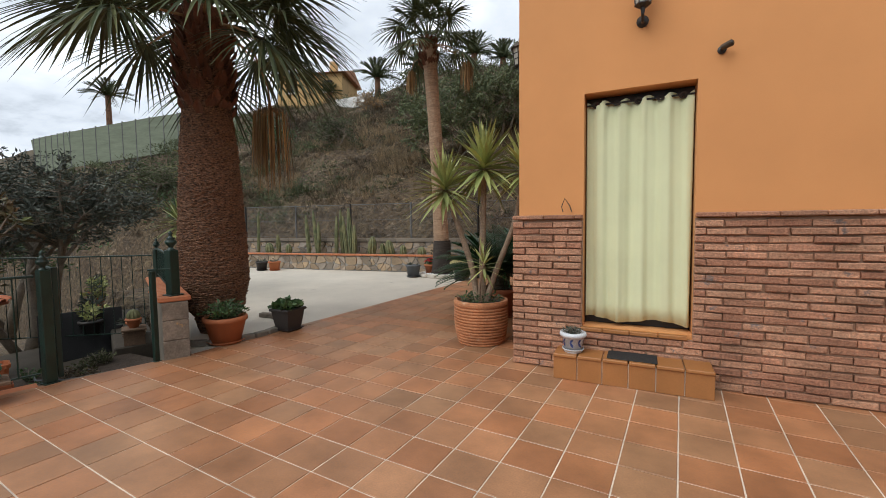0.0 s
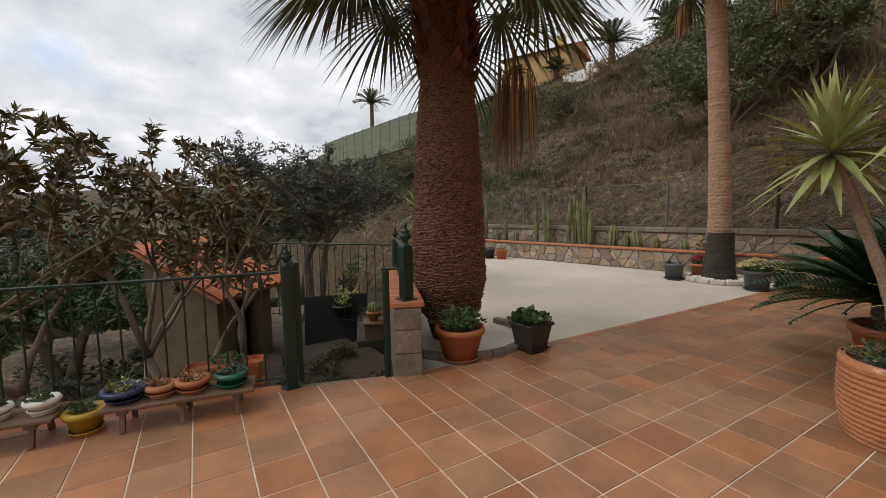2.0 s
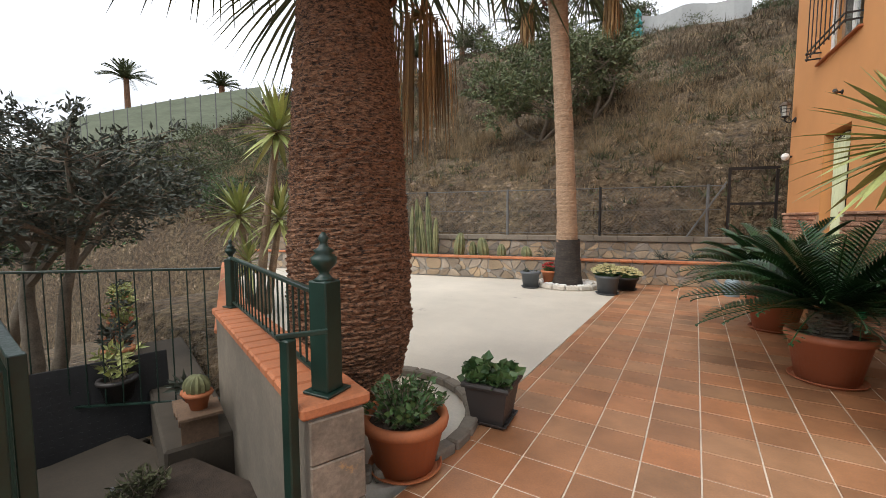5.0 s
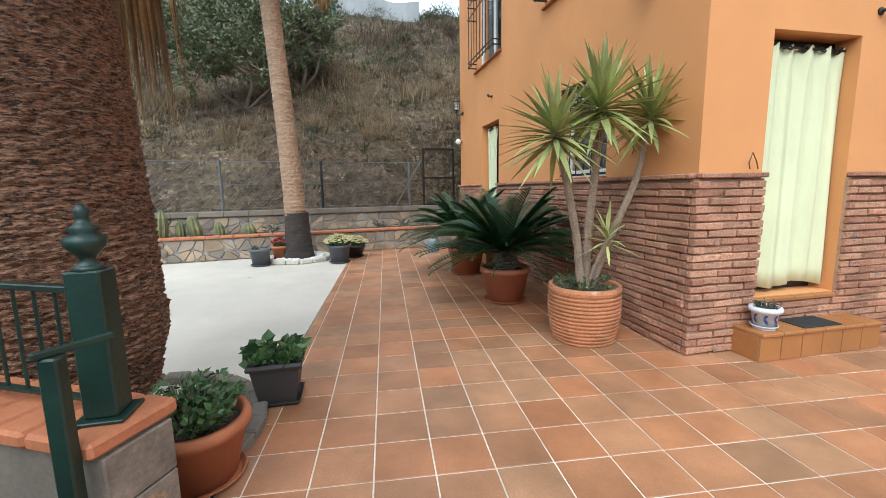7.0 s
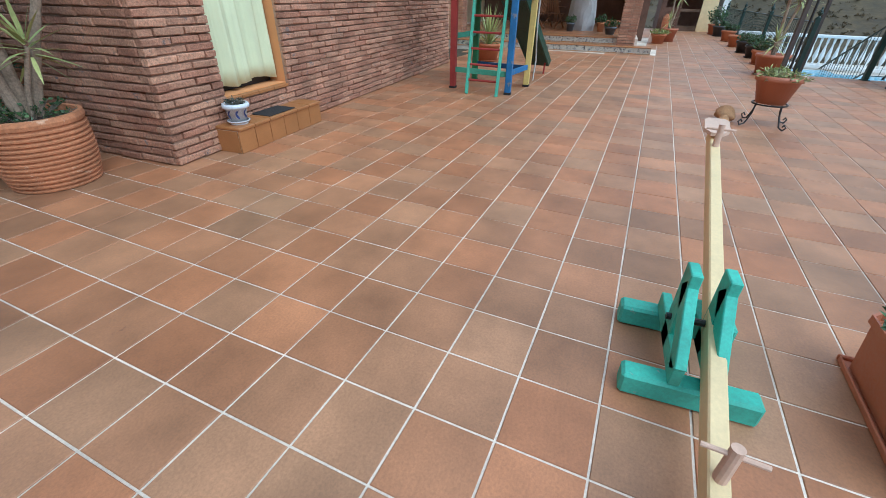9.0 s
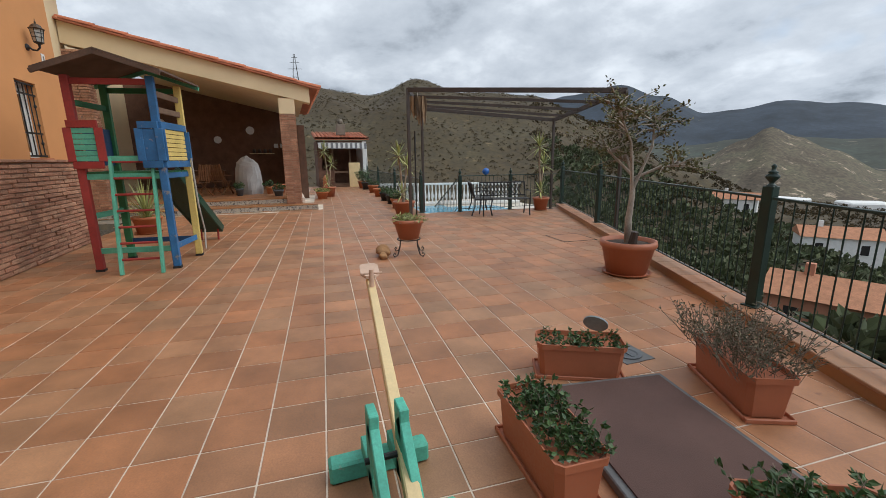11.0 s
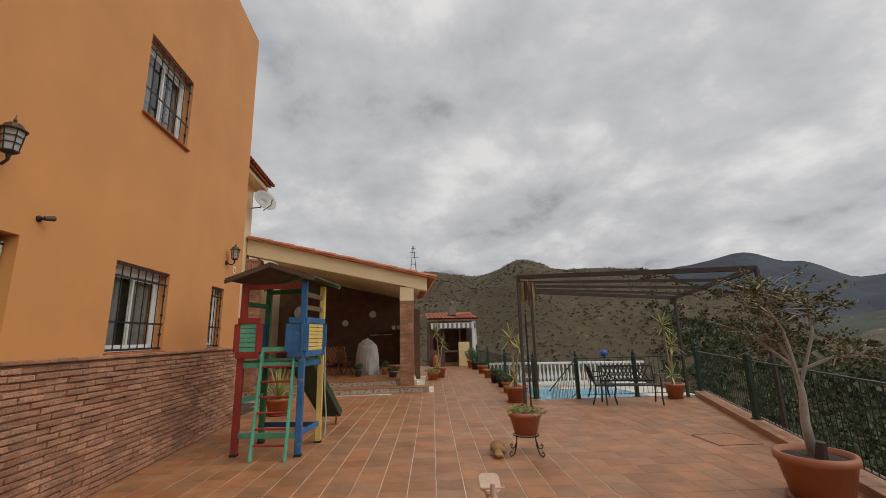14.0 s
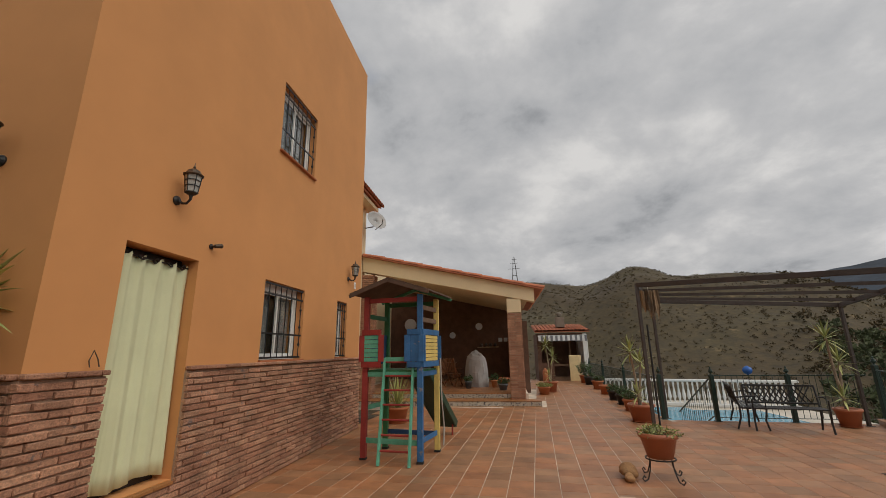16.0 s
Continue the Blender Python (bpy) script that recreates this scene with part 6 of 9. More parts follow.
# wire fence on the wall and its gate
fence = thing("wire_fence", "rusty wire mesh fence on steel posts", "fence", kind="structure")
M_RUST = surf("dull_galvanised_steel", (0.12, 0.12, 0.12), 0.6, 0.25, 6, 80, 0.2, 0.2)
for i in range(6):
    p = A0 + AD * (LEN * (0.08 + 0.165 * i)) + BK + AN * 0.12
    part("post", tube(bmesh.new(), [p + Vector((0, 0, 0.9)), p + Vector((0, 0, 2.15))], 0.032, 8), M_RUST if i % 2 else M_BLACK_IRON, fence)
for z in (1.05, 1.6, 2.12):
    a, b = A0 + BK + AN * 0.12 + Vector((0, 0, z)), A0 + AD * LEN * 0.925 + BK + AN * 0.12 + Vector((0, 0, z))
    part("wire", tube(bmesh.new(), [a, b], 0.013 if z > 2 else 0.006, 5, False), M_RUST, fence)
bm = bmesh.new()
k = 0.0
while k < LEN * 0.92:
    for s in (-1, 1):
        a = A0 + AD * k + BK + AN * 0.12
        b = a + AD * (s * 1.0)
        if 0 < k + s * 1.0 < LEN * 0.93:
            tube(bm, [a + Vector((0, 0, 1.05)), b + Vector((0, 0, 2.1))], 0.0026, 3, False)
    k += 0.085
tagged(part("mesh", bm, M_RUST, fence), "thin diagonal wires of the fence mesh", kind="stuff")
g = thing("wire_gate", "dark steel frame gate in the wire fence", "gate", A0 + AD * LEN * 0.93 + BK + Vector((0, 0, 0.99)), math.degrees(math.atan2(AD.y, AD.x)))
for x0, x1, z0, z1 in ((0, 0.05, 0, 1.5), (0.85, 0.9, 0, 1.5), (0.05, 0.85, 1.44, 1.5), (0.05, 0.85, 0.7, 0.75), (0.05, 0.85, 0, 0.05)):
    part("gate_frame", boxed(x0, x1, -0.02, 0.02, z0, z1), M_BLACK_IRON, g)
part("brace", beam(bmesh.new(), (-0.02, 0, 1.2), (-0.75, 0, 0), 0.03, 0.03), M_RUST, g)

for k in range(14):
    x, y = rnd(-11.5, -5.3), rnd(-5.0, -2.6)
    tuft("low green garden plant in the beds", (x, y, ground_height(x, y)), rnd(0.25, 0.5), rnd(0.25, 0.6), 160, random.choice((M_LEAF, M_SHRUB, M_LEAF_OLIVE)), "garden_plant", (0.09, 0.04), 0.4, group="plants of the lower garden")
for k in range(12):
    x, y = -6.6 - 0.5 * k, -0.75 + 0.24 * k
    make_pot("weathered pot on the garden ledge", (x, y, -0.2), 0.1, 0.14, 0.2, random.choice((M_TERRA_OLD, M_DARK_POT, M_TERRA)), False, 0.02, group="pots on the garden ledge")
    tuft("small green plant on the garden ledge", (x, y, -0.04), 0.2, 0.26, 90, random.choice((M_LEAF, M_LEAF_OLIVE, M_LEAF_YUCCA)), "potted_plant", (0.09, 0.035), 0.4, group="plants on the garden ledge")

# ---- play tower ----
M_RED = surf("worn_red_paint", (0.30, 0.035, 0.028), 0.65, 0.2, 3, 40, 0.15, 0.2, spots=((0.3, 0.2, 0.15), 0.04, 14.0))
M_BLUE = surf("worn_blue_paint", (0.03, 0.13, 0.30), 0.65, 0.25, 3, 40, 0.15, 0.2, spots=((0.22, 0.2, 0.2), 0.12, 10.0))
M_YELLOW = surf("pale_yellow_paint", (0.66, 0.50, 0.15), 0.65, 0.12, 3, 40, 0.1, 0.15, spots=((0.4, 0.3, 0.2), 0.03, 14.0))
M_MINT = surf("mint_green_paint", (0.11, 0.40, 0.27), 0.65, 0.2, 3, 40, 0.12, 0.2, spots=((0.3, 0.33, 0.27), 0.08, 12.0))
M_GREEN = surf("green_paint", (0.03, 0.16, 0.06), 0.65, 0.2, 3, 40, 0.12, 0.2)
M_NAVY = surf("blue_board", (0.015, 0.06, 0.15), 0.6, 0.15, 3, 40, 0.1, 0.1)
M_SLIDE = surf("dark_green_plastic", (0.008, 0.05, 0.03), 0.35, 0.1, 3, 40, 0.05, 0.05)
M_ROOFPLY = surf("weathered_brown_roof", (0.11, 0.07, 0.05), 0.85, 0.25, 4, 40, 0.2, 0.3)

tower = thing("play_tower", "wooden play tower painted red, blue, yellow and green", "play tower")
RED, BLUE, YEL, GRN = Vector((4.24, -1.06, 0)), Vector((4.06, -2.0, 0)), Vector((4.83, -2.14, 0)), Vector((5.0, -1.2, 0))
for p, mt in ((RED, M_RED), (BLUE, M_BLUE), (YEL, M_YELLOW), (GRN, M_GREEN)):
    part("post", beam(bmesh.new(), p + Vector((0, 0, 0.03)), p + Vector((0, 0, 2.52)), 0.088, 0.088, 0.006), mt, tower)
    part("foot", boxed(p.x - 0.05, p.x + 0.05, p.y - 0.05, p.y + 0.05, 0, 0.03), M_DARK, tower)
bm = bmesh.new()
quad = [RED, BLUE, YEL, GRN]
for k in range(7):
    f0, f1 = k / 7, (k + 0.92) / 7
    a, b = RED.lerp(GRN, (f0 + f1) / 2), BLUE.lerp(YEL, (f0 + f1) / 2)
    part("deck_board", beam(bmesh.new(), a + Vector((0, 0, 1.32)), b + Vector((0, 0, 1.32)), 0.098, 0.025), M_GREEN, tower)
for a, b, z, mt in ((RED, BLUE, 1.27, M_MINT), (BLUE, YEL, 1.27, M_BLUE), (RED, GRN, 1.27, M_RED), (GRN, YEL, 1.27, M_GREEN), (RED, BLUE, 0.28, M_MINT), (BLUE, YEL, 0.3, M_BLUE), (RED, GRN, 0.75, M_MINT), (GRN, YEL, 0.28, M_NAVY), (RED, BLUE, 2.45, M_RED), (GRN, YEL, 2.45, M_GREEN), (BLUE, YEL, 2.12, M_OLDWOOD), (BLUE, YEL, 2.32, M_OLDWOOD), (RED, GRN, 2.2, M_GREEN)):
    part("rail", beam(bmesh.new(), a + Vector((0, 0, z)), b + Vector((0, 0, z)), 0.03, 0.075, 0.003), mt, tower)


def slat_panel(a, b, out, z0, z1, frame_mat, slat_mat, n):
    """A framed panel of horizontal slats."""
    a, b, out = Vector(a), Vector(b), Vector(out)
    o = out * 0.06
    d = (b - a)
    pan = part("panel", beam(bmesh.new(), a + o + Vector((0, 0, z0)), b + o + Vector((0, 0, z0)), 0.03, 0.09, 0.004), frame_mat, tower)
    part("panel_frame", beam(bmesh.new(), a + o + Vector((0, 0, z1)), b + o + Vector((0, 0, z1)), 0.03, 0.09, 0.004), frame_mat, pan)
    for p in (a, b):
        part("panel_frame", beam(bmesh.new(), p + o + Vector((0, 0, z0 + 0.045)), p + o + Vector((0, 0, z1 - 0.045)), 0.09, 0.03, 0.004), frame_mat, pan)
    for k in range(n):
        z = z0 + 0.045 + (z1 - z0 - 0.09) * (k + 0.5) / n
        part("slat", beam(bmesh.new(), a.lerp(b, 0.08) + out * 0.055 + Vector((0, 0, z)), a.lerp(b, 0.92) + out * 0.055 + Vector((0, 0, z)), 0.016, (z1 - z0 - 0.09) / n - 0.008, 0.002), slat_mat, pan)


RB = (BLUE - RED).normalized()
BY = (YEL - BLUE).normalized()
slat_panel(RED - RB * 0.05, RED + RB * 0.3, (-0.98, 0.18, 0), 1.42, 1.93, M_RED, M_MINT, 6)
slat_panel(BLUE - BY * 0.04, BLUE + BY * 0.72, (-0.18, -0.98, 0), 1.42, 1.92, M_BLUE, M_YELLOW, 7)
slat_panel(BLUE - RB * 0.2, BLUE + RB * 0.04, (-0.98, 0.18, 0), 1.42, 1.92, M_BLUE, M_BLUE, 1)
part("back_board", beam(bmesh.new(), RED.lerp(GRN, 0.2) + Vector((0, 0, 1.66)), GRN + Vector((0, 0, 1.66)), 0.02, 0.5), M_NAVY, tower)
LA, LB = Vector((3.88, -1.4, 0)), Vector((3.82, -1.88, 0))
LT = Vector((0.3, 0.0, 1.52))
ladder = part("ladder", beam(bmesh.new(), LA, LA + LT, 0.035, 0.075, 0.004), M_MINT, tower, "mint green ladder with red rungs")
part("ladder_rail", beam(bmesh.new(), LB, LB + LT, 0.035, 0.075, 0.004), M_MINT, ladder)
for k in range(7):
    f = 0.13 + k * 0.138
    part("rung", tube(bmesh.new(), [LA + LT * f, LB + LT * f], 0.016, 8), M_RED, ladder)
part("ladder_head", beam(bmesh.new(), LA + LT * 0.98, LB + LT * 0.98, 0.03, 0.09), M_MINT, ladder)
# roof: two low slopes
mid0, mid1 = RED.lerp(BLUE, 0.5), GRN.lerp(YEL, 0.5)
ax = (mid1 - mid0).normalized()
for s in (-1, 1):
    bm = bmesh.new()
    lat = Vector((-ax.y, ax.x, 0)) * s
    pts = []
    for e, p in ((-0.22, mid0), (0.22, mid1)):
        for w, z in ((0.0, 2.78), (0.7, 2.55)):
            pts.append(p + ax * e + lat * w + Vector((0, 0, z)))
    vs = [bm.verts.new(v) for v in (pts[0], pts[1], pts[3], pts[2])]
    f = bm.faces.new(vs)
    ex = bmesh.ops.extrude_face_region(bm, geom=[f])
    bmesh.ops.translate(bm, verts=[v for v in ex["geom"] if isinstance(v, bmesh.types.BMVert)], vec=(0, 0, 0.022))
    bmesh.ops.recalc_face_normals(bm, faces=bm.faces)
    roof = part("roof_panel", bm, M_ROOFPLY, tower)
    part("rafter", beam(bmesh.new(), pts[0] - Vector((0, 0, 0.03)), pts[1] - Vector((0, 0, 0.03)), 0.03, 0.05), M_ROOFPLY, roof)
    part("rafter", beam(bmesh.new(), pts[2] - Vector((0, 0, 0.03)), pts[3] - Vector((0, 0, 0.03)), 0.03, 0.05), M_MINT, roof)
# slide
s0, s1 = GRN.lerp(YEL, 0.6) + Vector((0.03, 0, 1.3)), Vector((6.35, -2.1, 0.14))
sd = s1 - s0
sn = Vector((-sd.y, sd.x, 0)).normalized()
slide = part("slide", beam(bmesh.new(), s0, s1, 0.4, 0.02), M_SLIDE, tower, "dark green plastic slide")
for s in (-1, 1):
    part("slide_edge", beam(bmesh.new(), s0 + sn * 0.21 * s + Vector((0, 0, 0.05)), s1 + sn * 0.21 * s + Vector((0, 0, 0.05)), 0.03, 0.14, 0.01), M_SLIDE, slide)
    part("slide_foot", tube(bmesh.new(), [s1 + sn * 0.15 * s - sd.normalized() * 0.1, Vector((s1.x, s1.y, 0)) + sn * 0.15 * s - Vector((sd.x, sd.y, 0)).normalized() * 0.1], 0.018, 8), M_RED, slide)
rope = part("rope", tube(bmesh.new(), [YEL + Vector((-0.1, -0.08, 1.5)), YEL + Vector((-0.12, -0.1, 0.8)), YEL + Vector((-0.02, -0.12, 0.4)), YEL + Vector((-0.12, -0.12, 0.12))], 0.012, 6), M_PEBBLE, tower)

make_pot("terracotta pot of spiky grass behind the tower", (7.6, -0.75, 0), 0.2, 0.26, 0.36, M_TERRA, True, 0.03)
ob = thing("grass_plant", "spiky green plant in a terracotta pot", "plant", (7.6, -0.75, 0.33))
bm = bmesh.new()
rosette(bm, (0, 0, 0), 60, 0.9, 0.03, (0.5, 1.5), 0.5)
part("foliage", bm, M_LEAF_YUCCA, ob)

# ---- see-saw ----
M_PINKWOOD = surf("pale_pink_wood", (0.60, 0.40, 0.29), 0.6, 0.1, 5, 60, 0.08, 0.15)
M_CREAMWOOD = surf("cream_painted_wood", (0.72, 0.55, 0.29), 0.55, 0.08, 4, 60, 0.06, 0.1)
M_TURQ = surf("turquoise_painted_wood", (0.10, 0.42, 0.31), 0.65, 0.2, 5, 60, 0.15, 0.25, spots=((0.33, 0.36, 0.3), 0.08, 14.0))
SE0, SE1 = Vector((-1.95, -3.80, 0.09)), Vector((0.86, -4.115, 0.5))
SD = (SE1 - SE0).normalized()
SS = Vector((-SD.y, SD.x, 0)).normalized()
saw = thing("see_saw", "wooden see-saw with cream beam and turquoise stand", "see-saw")
part("beam", beam(bmesh.new(), SE0, SE1, 0.058, 0.09, 0.006), M_CREAMWOOD, saw)
PV = SE0 + SD * ((-1.0 - SE0.x) / SD.x)
fl = [Vector((-1.2, -3.84, 0)), Vector((-0.78, -3.84, 0))]
for p in fl:
    part("foot_beam", beam(bmesh.new(), p + Vector((0, 0.235, 0.05)), p + Vector((0, -0.235, 0.05)), 0.09, 0.1, 0.012), M_TURQ, saw)
for s in (-1, 1):
    o = Vector((0, 0.062 * s, 0))
    c = Vector((-1.0, -3.84, 0)) + o
    part("base_rail", beam(bmesh.new(), c + Vector((-0.24, 0, 0.14)), c + Vector((0.24, 0, 0.14)), 0.04, 0.08, 0.004), M_TURQ, saw)
    part("upright", beam(bmesh.new(), c + Vector((0.0, 0, 0.1)), c + Vector((0.0, 0, 0.46)), 0.04, 0.1, 0.004), M_TURQ, saw)
    part("brace", beam(bmesh.new(), c + Vector((-0.22, 0, 0.16)), c + Vector((0.0, 0, 0.4)), 0.04, 0.08, 0.004), M_TURQ, saw)
part("axle", tube(bmesh.new(), [Vector((-1.0, -3.74, PV.z)), Vector((-1.0, -3.94, PV.z))], 0.014, 8), M_BLACK_IRON, saw)
for e, d in ((SE0, 1), (SE1, -1)):
    c = e + SD * d * 0.1 + Vector((0, 0, 0.066))
    bm = bmesh.new()
    ringp = [(-0.13, -0.05), (-0.09, -0.075), (0.07, -0.075), (0.13, -0.035), (0.13, 0.035), (0.07, 0.075), (-0.09, 0.075), (-0.13, 0.05)]
    lo = [bm.verts.new(c + SD * d * x + SS * y) for x, y in ringp]
    hi = [bm.verts.new(c + SD * d * x + SS * y + Vector((0, 0, 0.022))) for x, y in ringp]
    bm.faces.new(hi)
    bm.faces.new(lo[::-1])
    for k in range(8):
        bm.faces.new((lo[k], lo[(k + 1) % 8], hi[(k + 1) % 8], hi[k]))
    bmesh.ops.recalc_face_normals(bm, faces=bm.faces)
    part("seat", bm, surf("pale_worn_seat", (0.60, 0.42, 0.31), 0.6, 0.1, 5, 60, 0.08, 0.15, spots=((0.1, 0.07, 0.06), 0.06, 22.0)), saw, "pale seat with worn dark marks")
    h = e + SD * d * 0.33 + Vector((0, 0, 0.03))
    post = part("handle_post", tube(bmesh.new(), [h, h + Vector((0, 0, 0.15))], [0.02, 0.018], 12), M_PINKWOOD, saw)
    part("handle_bar", tube(bmesh.new(), [h + SS * 0.08 + Vector((0, 0, 0.12)), h - SS * 0.08 + Vector((0, 0, 0.12))], 0.008, 8), M_PINKWOOD, post)

# ---- planters and mat ----
make_trough("long terracotta trough of mint on a tray", (-1.06, -4.58, 0), -5.0, 0.62, 0.25, 0.27, M_PLASTIC_POT, group="terracotta troughs")
trough_plant("bushy green mint filling a trough", (-1.06, -4.58, 0.24), -5, 0.6, 0.22, 130, 0.13, M_LEAF, (0.034, 0.02), "mint_plant")
make_trough("terracotta trough of low herbs", (-0.38, -5.3, 0), 62.0, 0.56, 0.25, 0.25, M_PLASTIC_POT, group="terracotta troughs")
trough_plant("low dark green herbs in a trough", (-0.38, -5.3, 0.22), 62, 0.54, 0.22, 90, 0.08, M_LEAF, (0.026, 0.016))
fish = thing("ornament", "pale blue ceramic ornament with a dotted rim", "ornament", (-0.3, -5.5, 0.24), 40)
bm = lathe(bmesh.new(), [(0.085, 0), (0.085, 0.012), (0.06, 0.016), (0.02, 0.02)], 20)
bmesh.ops.rotate(bm, verts=bm.verts, matrix=Matrix.Rotation(radians(55), 3, "X"))
bmesh.ops.translate(bm, verts=bm.verts, vec=(0, 0, 0.05))
part("plate", bm, M_CAN, fish)
make_trough("terracotta trough of dry lavender", (-0.95, -6.05, 0), -25, 0.62, 0.27, 0.27, M_PLASTIC_POT, group="terracotta troughs")
trough_plant("dry grey lavender spilling from a trough", (-0.95, -6.05, 0.24), -25, 0.66, 0.42, 230, 0.34, surf("dry_lavender", (0.17, 0.145, 0.095), 0.85, 0.25, 5, 40, 0.2, 0, island=0.35, alt=(0.10, 0.11, 0.07)), (0.03, 0.009), "lavender")
make_trough("terracotta trough of green herbs by the mat", (-1.85, -5.15, 0), 64, 0.5, 0.25, 0.27, M_PLASTIC_POT, group="terracotta troughs")
trough_plant("dense green herbs in a trough", (-1.85, -5.15, 0.24), 64, 0.5, 0.24, 110, 0.13, M_LEAF, (0.034, 0.02))
mat2 = thing("floor_hatch", "brown ribbed mat in a dark metal frame", "mat", (-1.08, -5.24, 0), -10)
part("frame", boxed(-0.53, 0.5, -0.42, 0.42, 0, 0.05, 0.006), M_RUST, mat2)
part("mat", boxed(-0.49, 0.46, -0.38, 0.38, 0.051, 0.06), surf("brown_coir", (0.10, 0.055, 0.045), 0.95, 0.15, 3, 150, 0.3, 0.6), mat2)
drain = thing("floor_drain", "round galvanised floor drain", "drain", (-0.3, -5.82, 0.001), 0)
part("plate", boxed(-0.13, 0.13, -0.13, 0.13, 0, 0.004), M_RUST, drain)
part("ring", lathe(bmesh.new(), [(0.1, 0.004), (0.1, 0.012), (0.07, 0.012), (0.06, 0.005)], 20), M_GREY_POT, drain)
part("cross", boxed(-0.06, 0.06, -0.012, 0.012, 0.0045, 0.011), M_GREY_POT, drain)

M_TANSTONE = surf("tan_stone", (0.40, 0.22, 0.10), 0.9, 0.3, 9, 60, 0.25, 0.5)

# ---- plant stand with its pot ----
ps = thing("plant_stand", "black wrought-iron stand with curled feet", "plant stand", (3.56, -5.22, 0))
part("ring", lathe(bmesh.new(), [(0.17, 0.24), (0.185, 0.24), (0.185, 0.255), (0.17, 0.255), (0.17, 0.24)], 20, (0, 0, 0), False), M_BLACK_IRON, ps)
part("cross_bar", boxed(-0.175, 0.175, -0.01, 0.01, 0.245, 0.253), M_BLACK_IRON, ps)
for k in range(4):
    a = k * math.pi / 2 + 0.5
    u = Vector((math.cos(a), math.sin(a), 0))
    pts = [u * 0.178 + Vector((0, 0, 0.25)), u * 0.19 + Vector((0, 0, 0.14)), u * 0.24 + Vector((0, 0, 0.03)), u * 0.3 + Vector((0, 0, 0.012)), u * 0.33 + Vector((0, 0, 0.05)), u * 0.3 + Vector((0, 0, 0.075)), u * 0.28 + Vector((0, 0, 0.05))]
    part("leg", tube(bmesh.new(), pts, 0.009, 6), M_BLACK_IRON, ps)
make_pot("round terracotta pot on an iron stand", (3.56, -5.22, 0.256), 0.15, 0.22, 0.3, M_PLASTIC_POT, False, 0.03)
tuft("pale trailing plant over the pot rim", (3.56, -5.22, 0.51), 0.3, 0.15, 420, M_LEAF_YUCCA, "trailing_plant", (0.06, 0.02), 0.9)

for lab, (x, y), r, h in (("rough tan stone on the tiles beside the plant stand", (3.62, -4.82), 0.15, 0.17), ("small tan stone leaning on a larger one", (3.42, -4.78), 0.08, 0.1)):
    st = thing("garden_stone", lab, "stone", (x, y, 0), 0, "tan stones by the plant stand")
    bm = bmesh.new()
    bmesh.ops.create_icosphere(bm, subdivisions=3, radius=1, matrix=Matrix.Identity(4))
    for v in bm.verts:
        k = 1 + 0.3 * noise.noise(v.co * 1.3 + Vector((x, y, 0))) + 0.1 * noise.noise(v.co * 4)
        v.co = Vector((v.co.x * r * k, v.co.y * r * 0.75 * k, max(0.0, h / 2 + v.co.z * h / 2 * k)))
    part("rock", bm, M_TANSTONE, st, smooth=True)
hatch = thing("floor_hatch", "square tiled inspection hatch with a dark steel rim", "hatch", (3.7, -8.35, 0), math.degrees(TILT_A), kind="structure")
for x0, x1, y0, y1 in ((-0.33, 0.33, -0.33, -0.318), (-0.33, 0.33, 0.318, 0.33), (-0.33, -0.318, -0.318, 0.318), (0.318, 0.33, -0.318, 0.318)):
    part("rim", boxed(x0, x1, y0, y1, 0, 0.006), M_BLACK_IRON, hatch)
part("cover", boxed(-0.316, 0.316, -0.316, 0.316, 0, 0.004), M_TILE, hatch)

# ---- pergola ----
pg = thing("pergola", "brown steel pergola frame with slim roof bars", "pergola")
PA, PB, PC, PD2 = Vector((6.3, -6.05, 0)), Vector((3.75, -9.42, 0)), Vector((7.6, -10.6, 0)), Vector((8.5, -7.05, 0))
for p, h in ((PA, 2.86), (PB, 2.62), (PC, 2.46), (PD2, 2.75)):
    part("post", beam(bmesh.new(), p + Vector((0, 0, 0.008)), p + Vector((0, 0, h)), 0.06, 0.06, 0.004), M_BROWN_STEEL, pg)
    part("foot_plate", boxed(p.x - 0.07, p.x + 0.07, p.y - 0.07, p.y + 0.07, 0, 0.008), M_BROWN_STEEL, pg)
Z = lambda p, h: p + Vector((0, 0, h))
for a, b in ((Z(PA, 2.86), Z(PB, 2.62)), (Z(PB, 2.62), Z(PC, 2.46)), (Z(PD2, 2.75), Z(PC, 2.46)), (Z(PA, 2.86), Z(PD2, 2.75))):
    part("roof_beam", beam(bmesh.new(), a, b, 0.06, 0.09, 0.004), M_BROWN_STEEL, pg)
for f in (0.3, 0.55, 0.8):
    a, b = Z(PA, 2.86).lerp(Z(PD2, 2.75), f), Z(PB, 2.62).lerp(Z(PC, 2.46), f)
    part("roof_bar", beam(bmesh.new(), a, b, 0.04, 0.06), M_BROWN_STEEL, pg)
cl = thing("hanging_cloth", "bundle of pale brown cloth and chimes under the pergola", "cloth", Z(PA, 2.74) + Vector((0.12, -0.25, 0)))
M_CLOTH = surf("brown_striped_cloth", (0.28, 0.19, 0.11), 0.9, 0.2, 6, 60, 0.2, 0, random_ob=0.4, alt=(0.12, 0.08, 0.05))
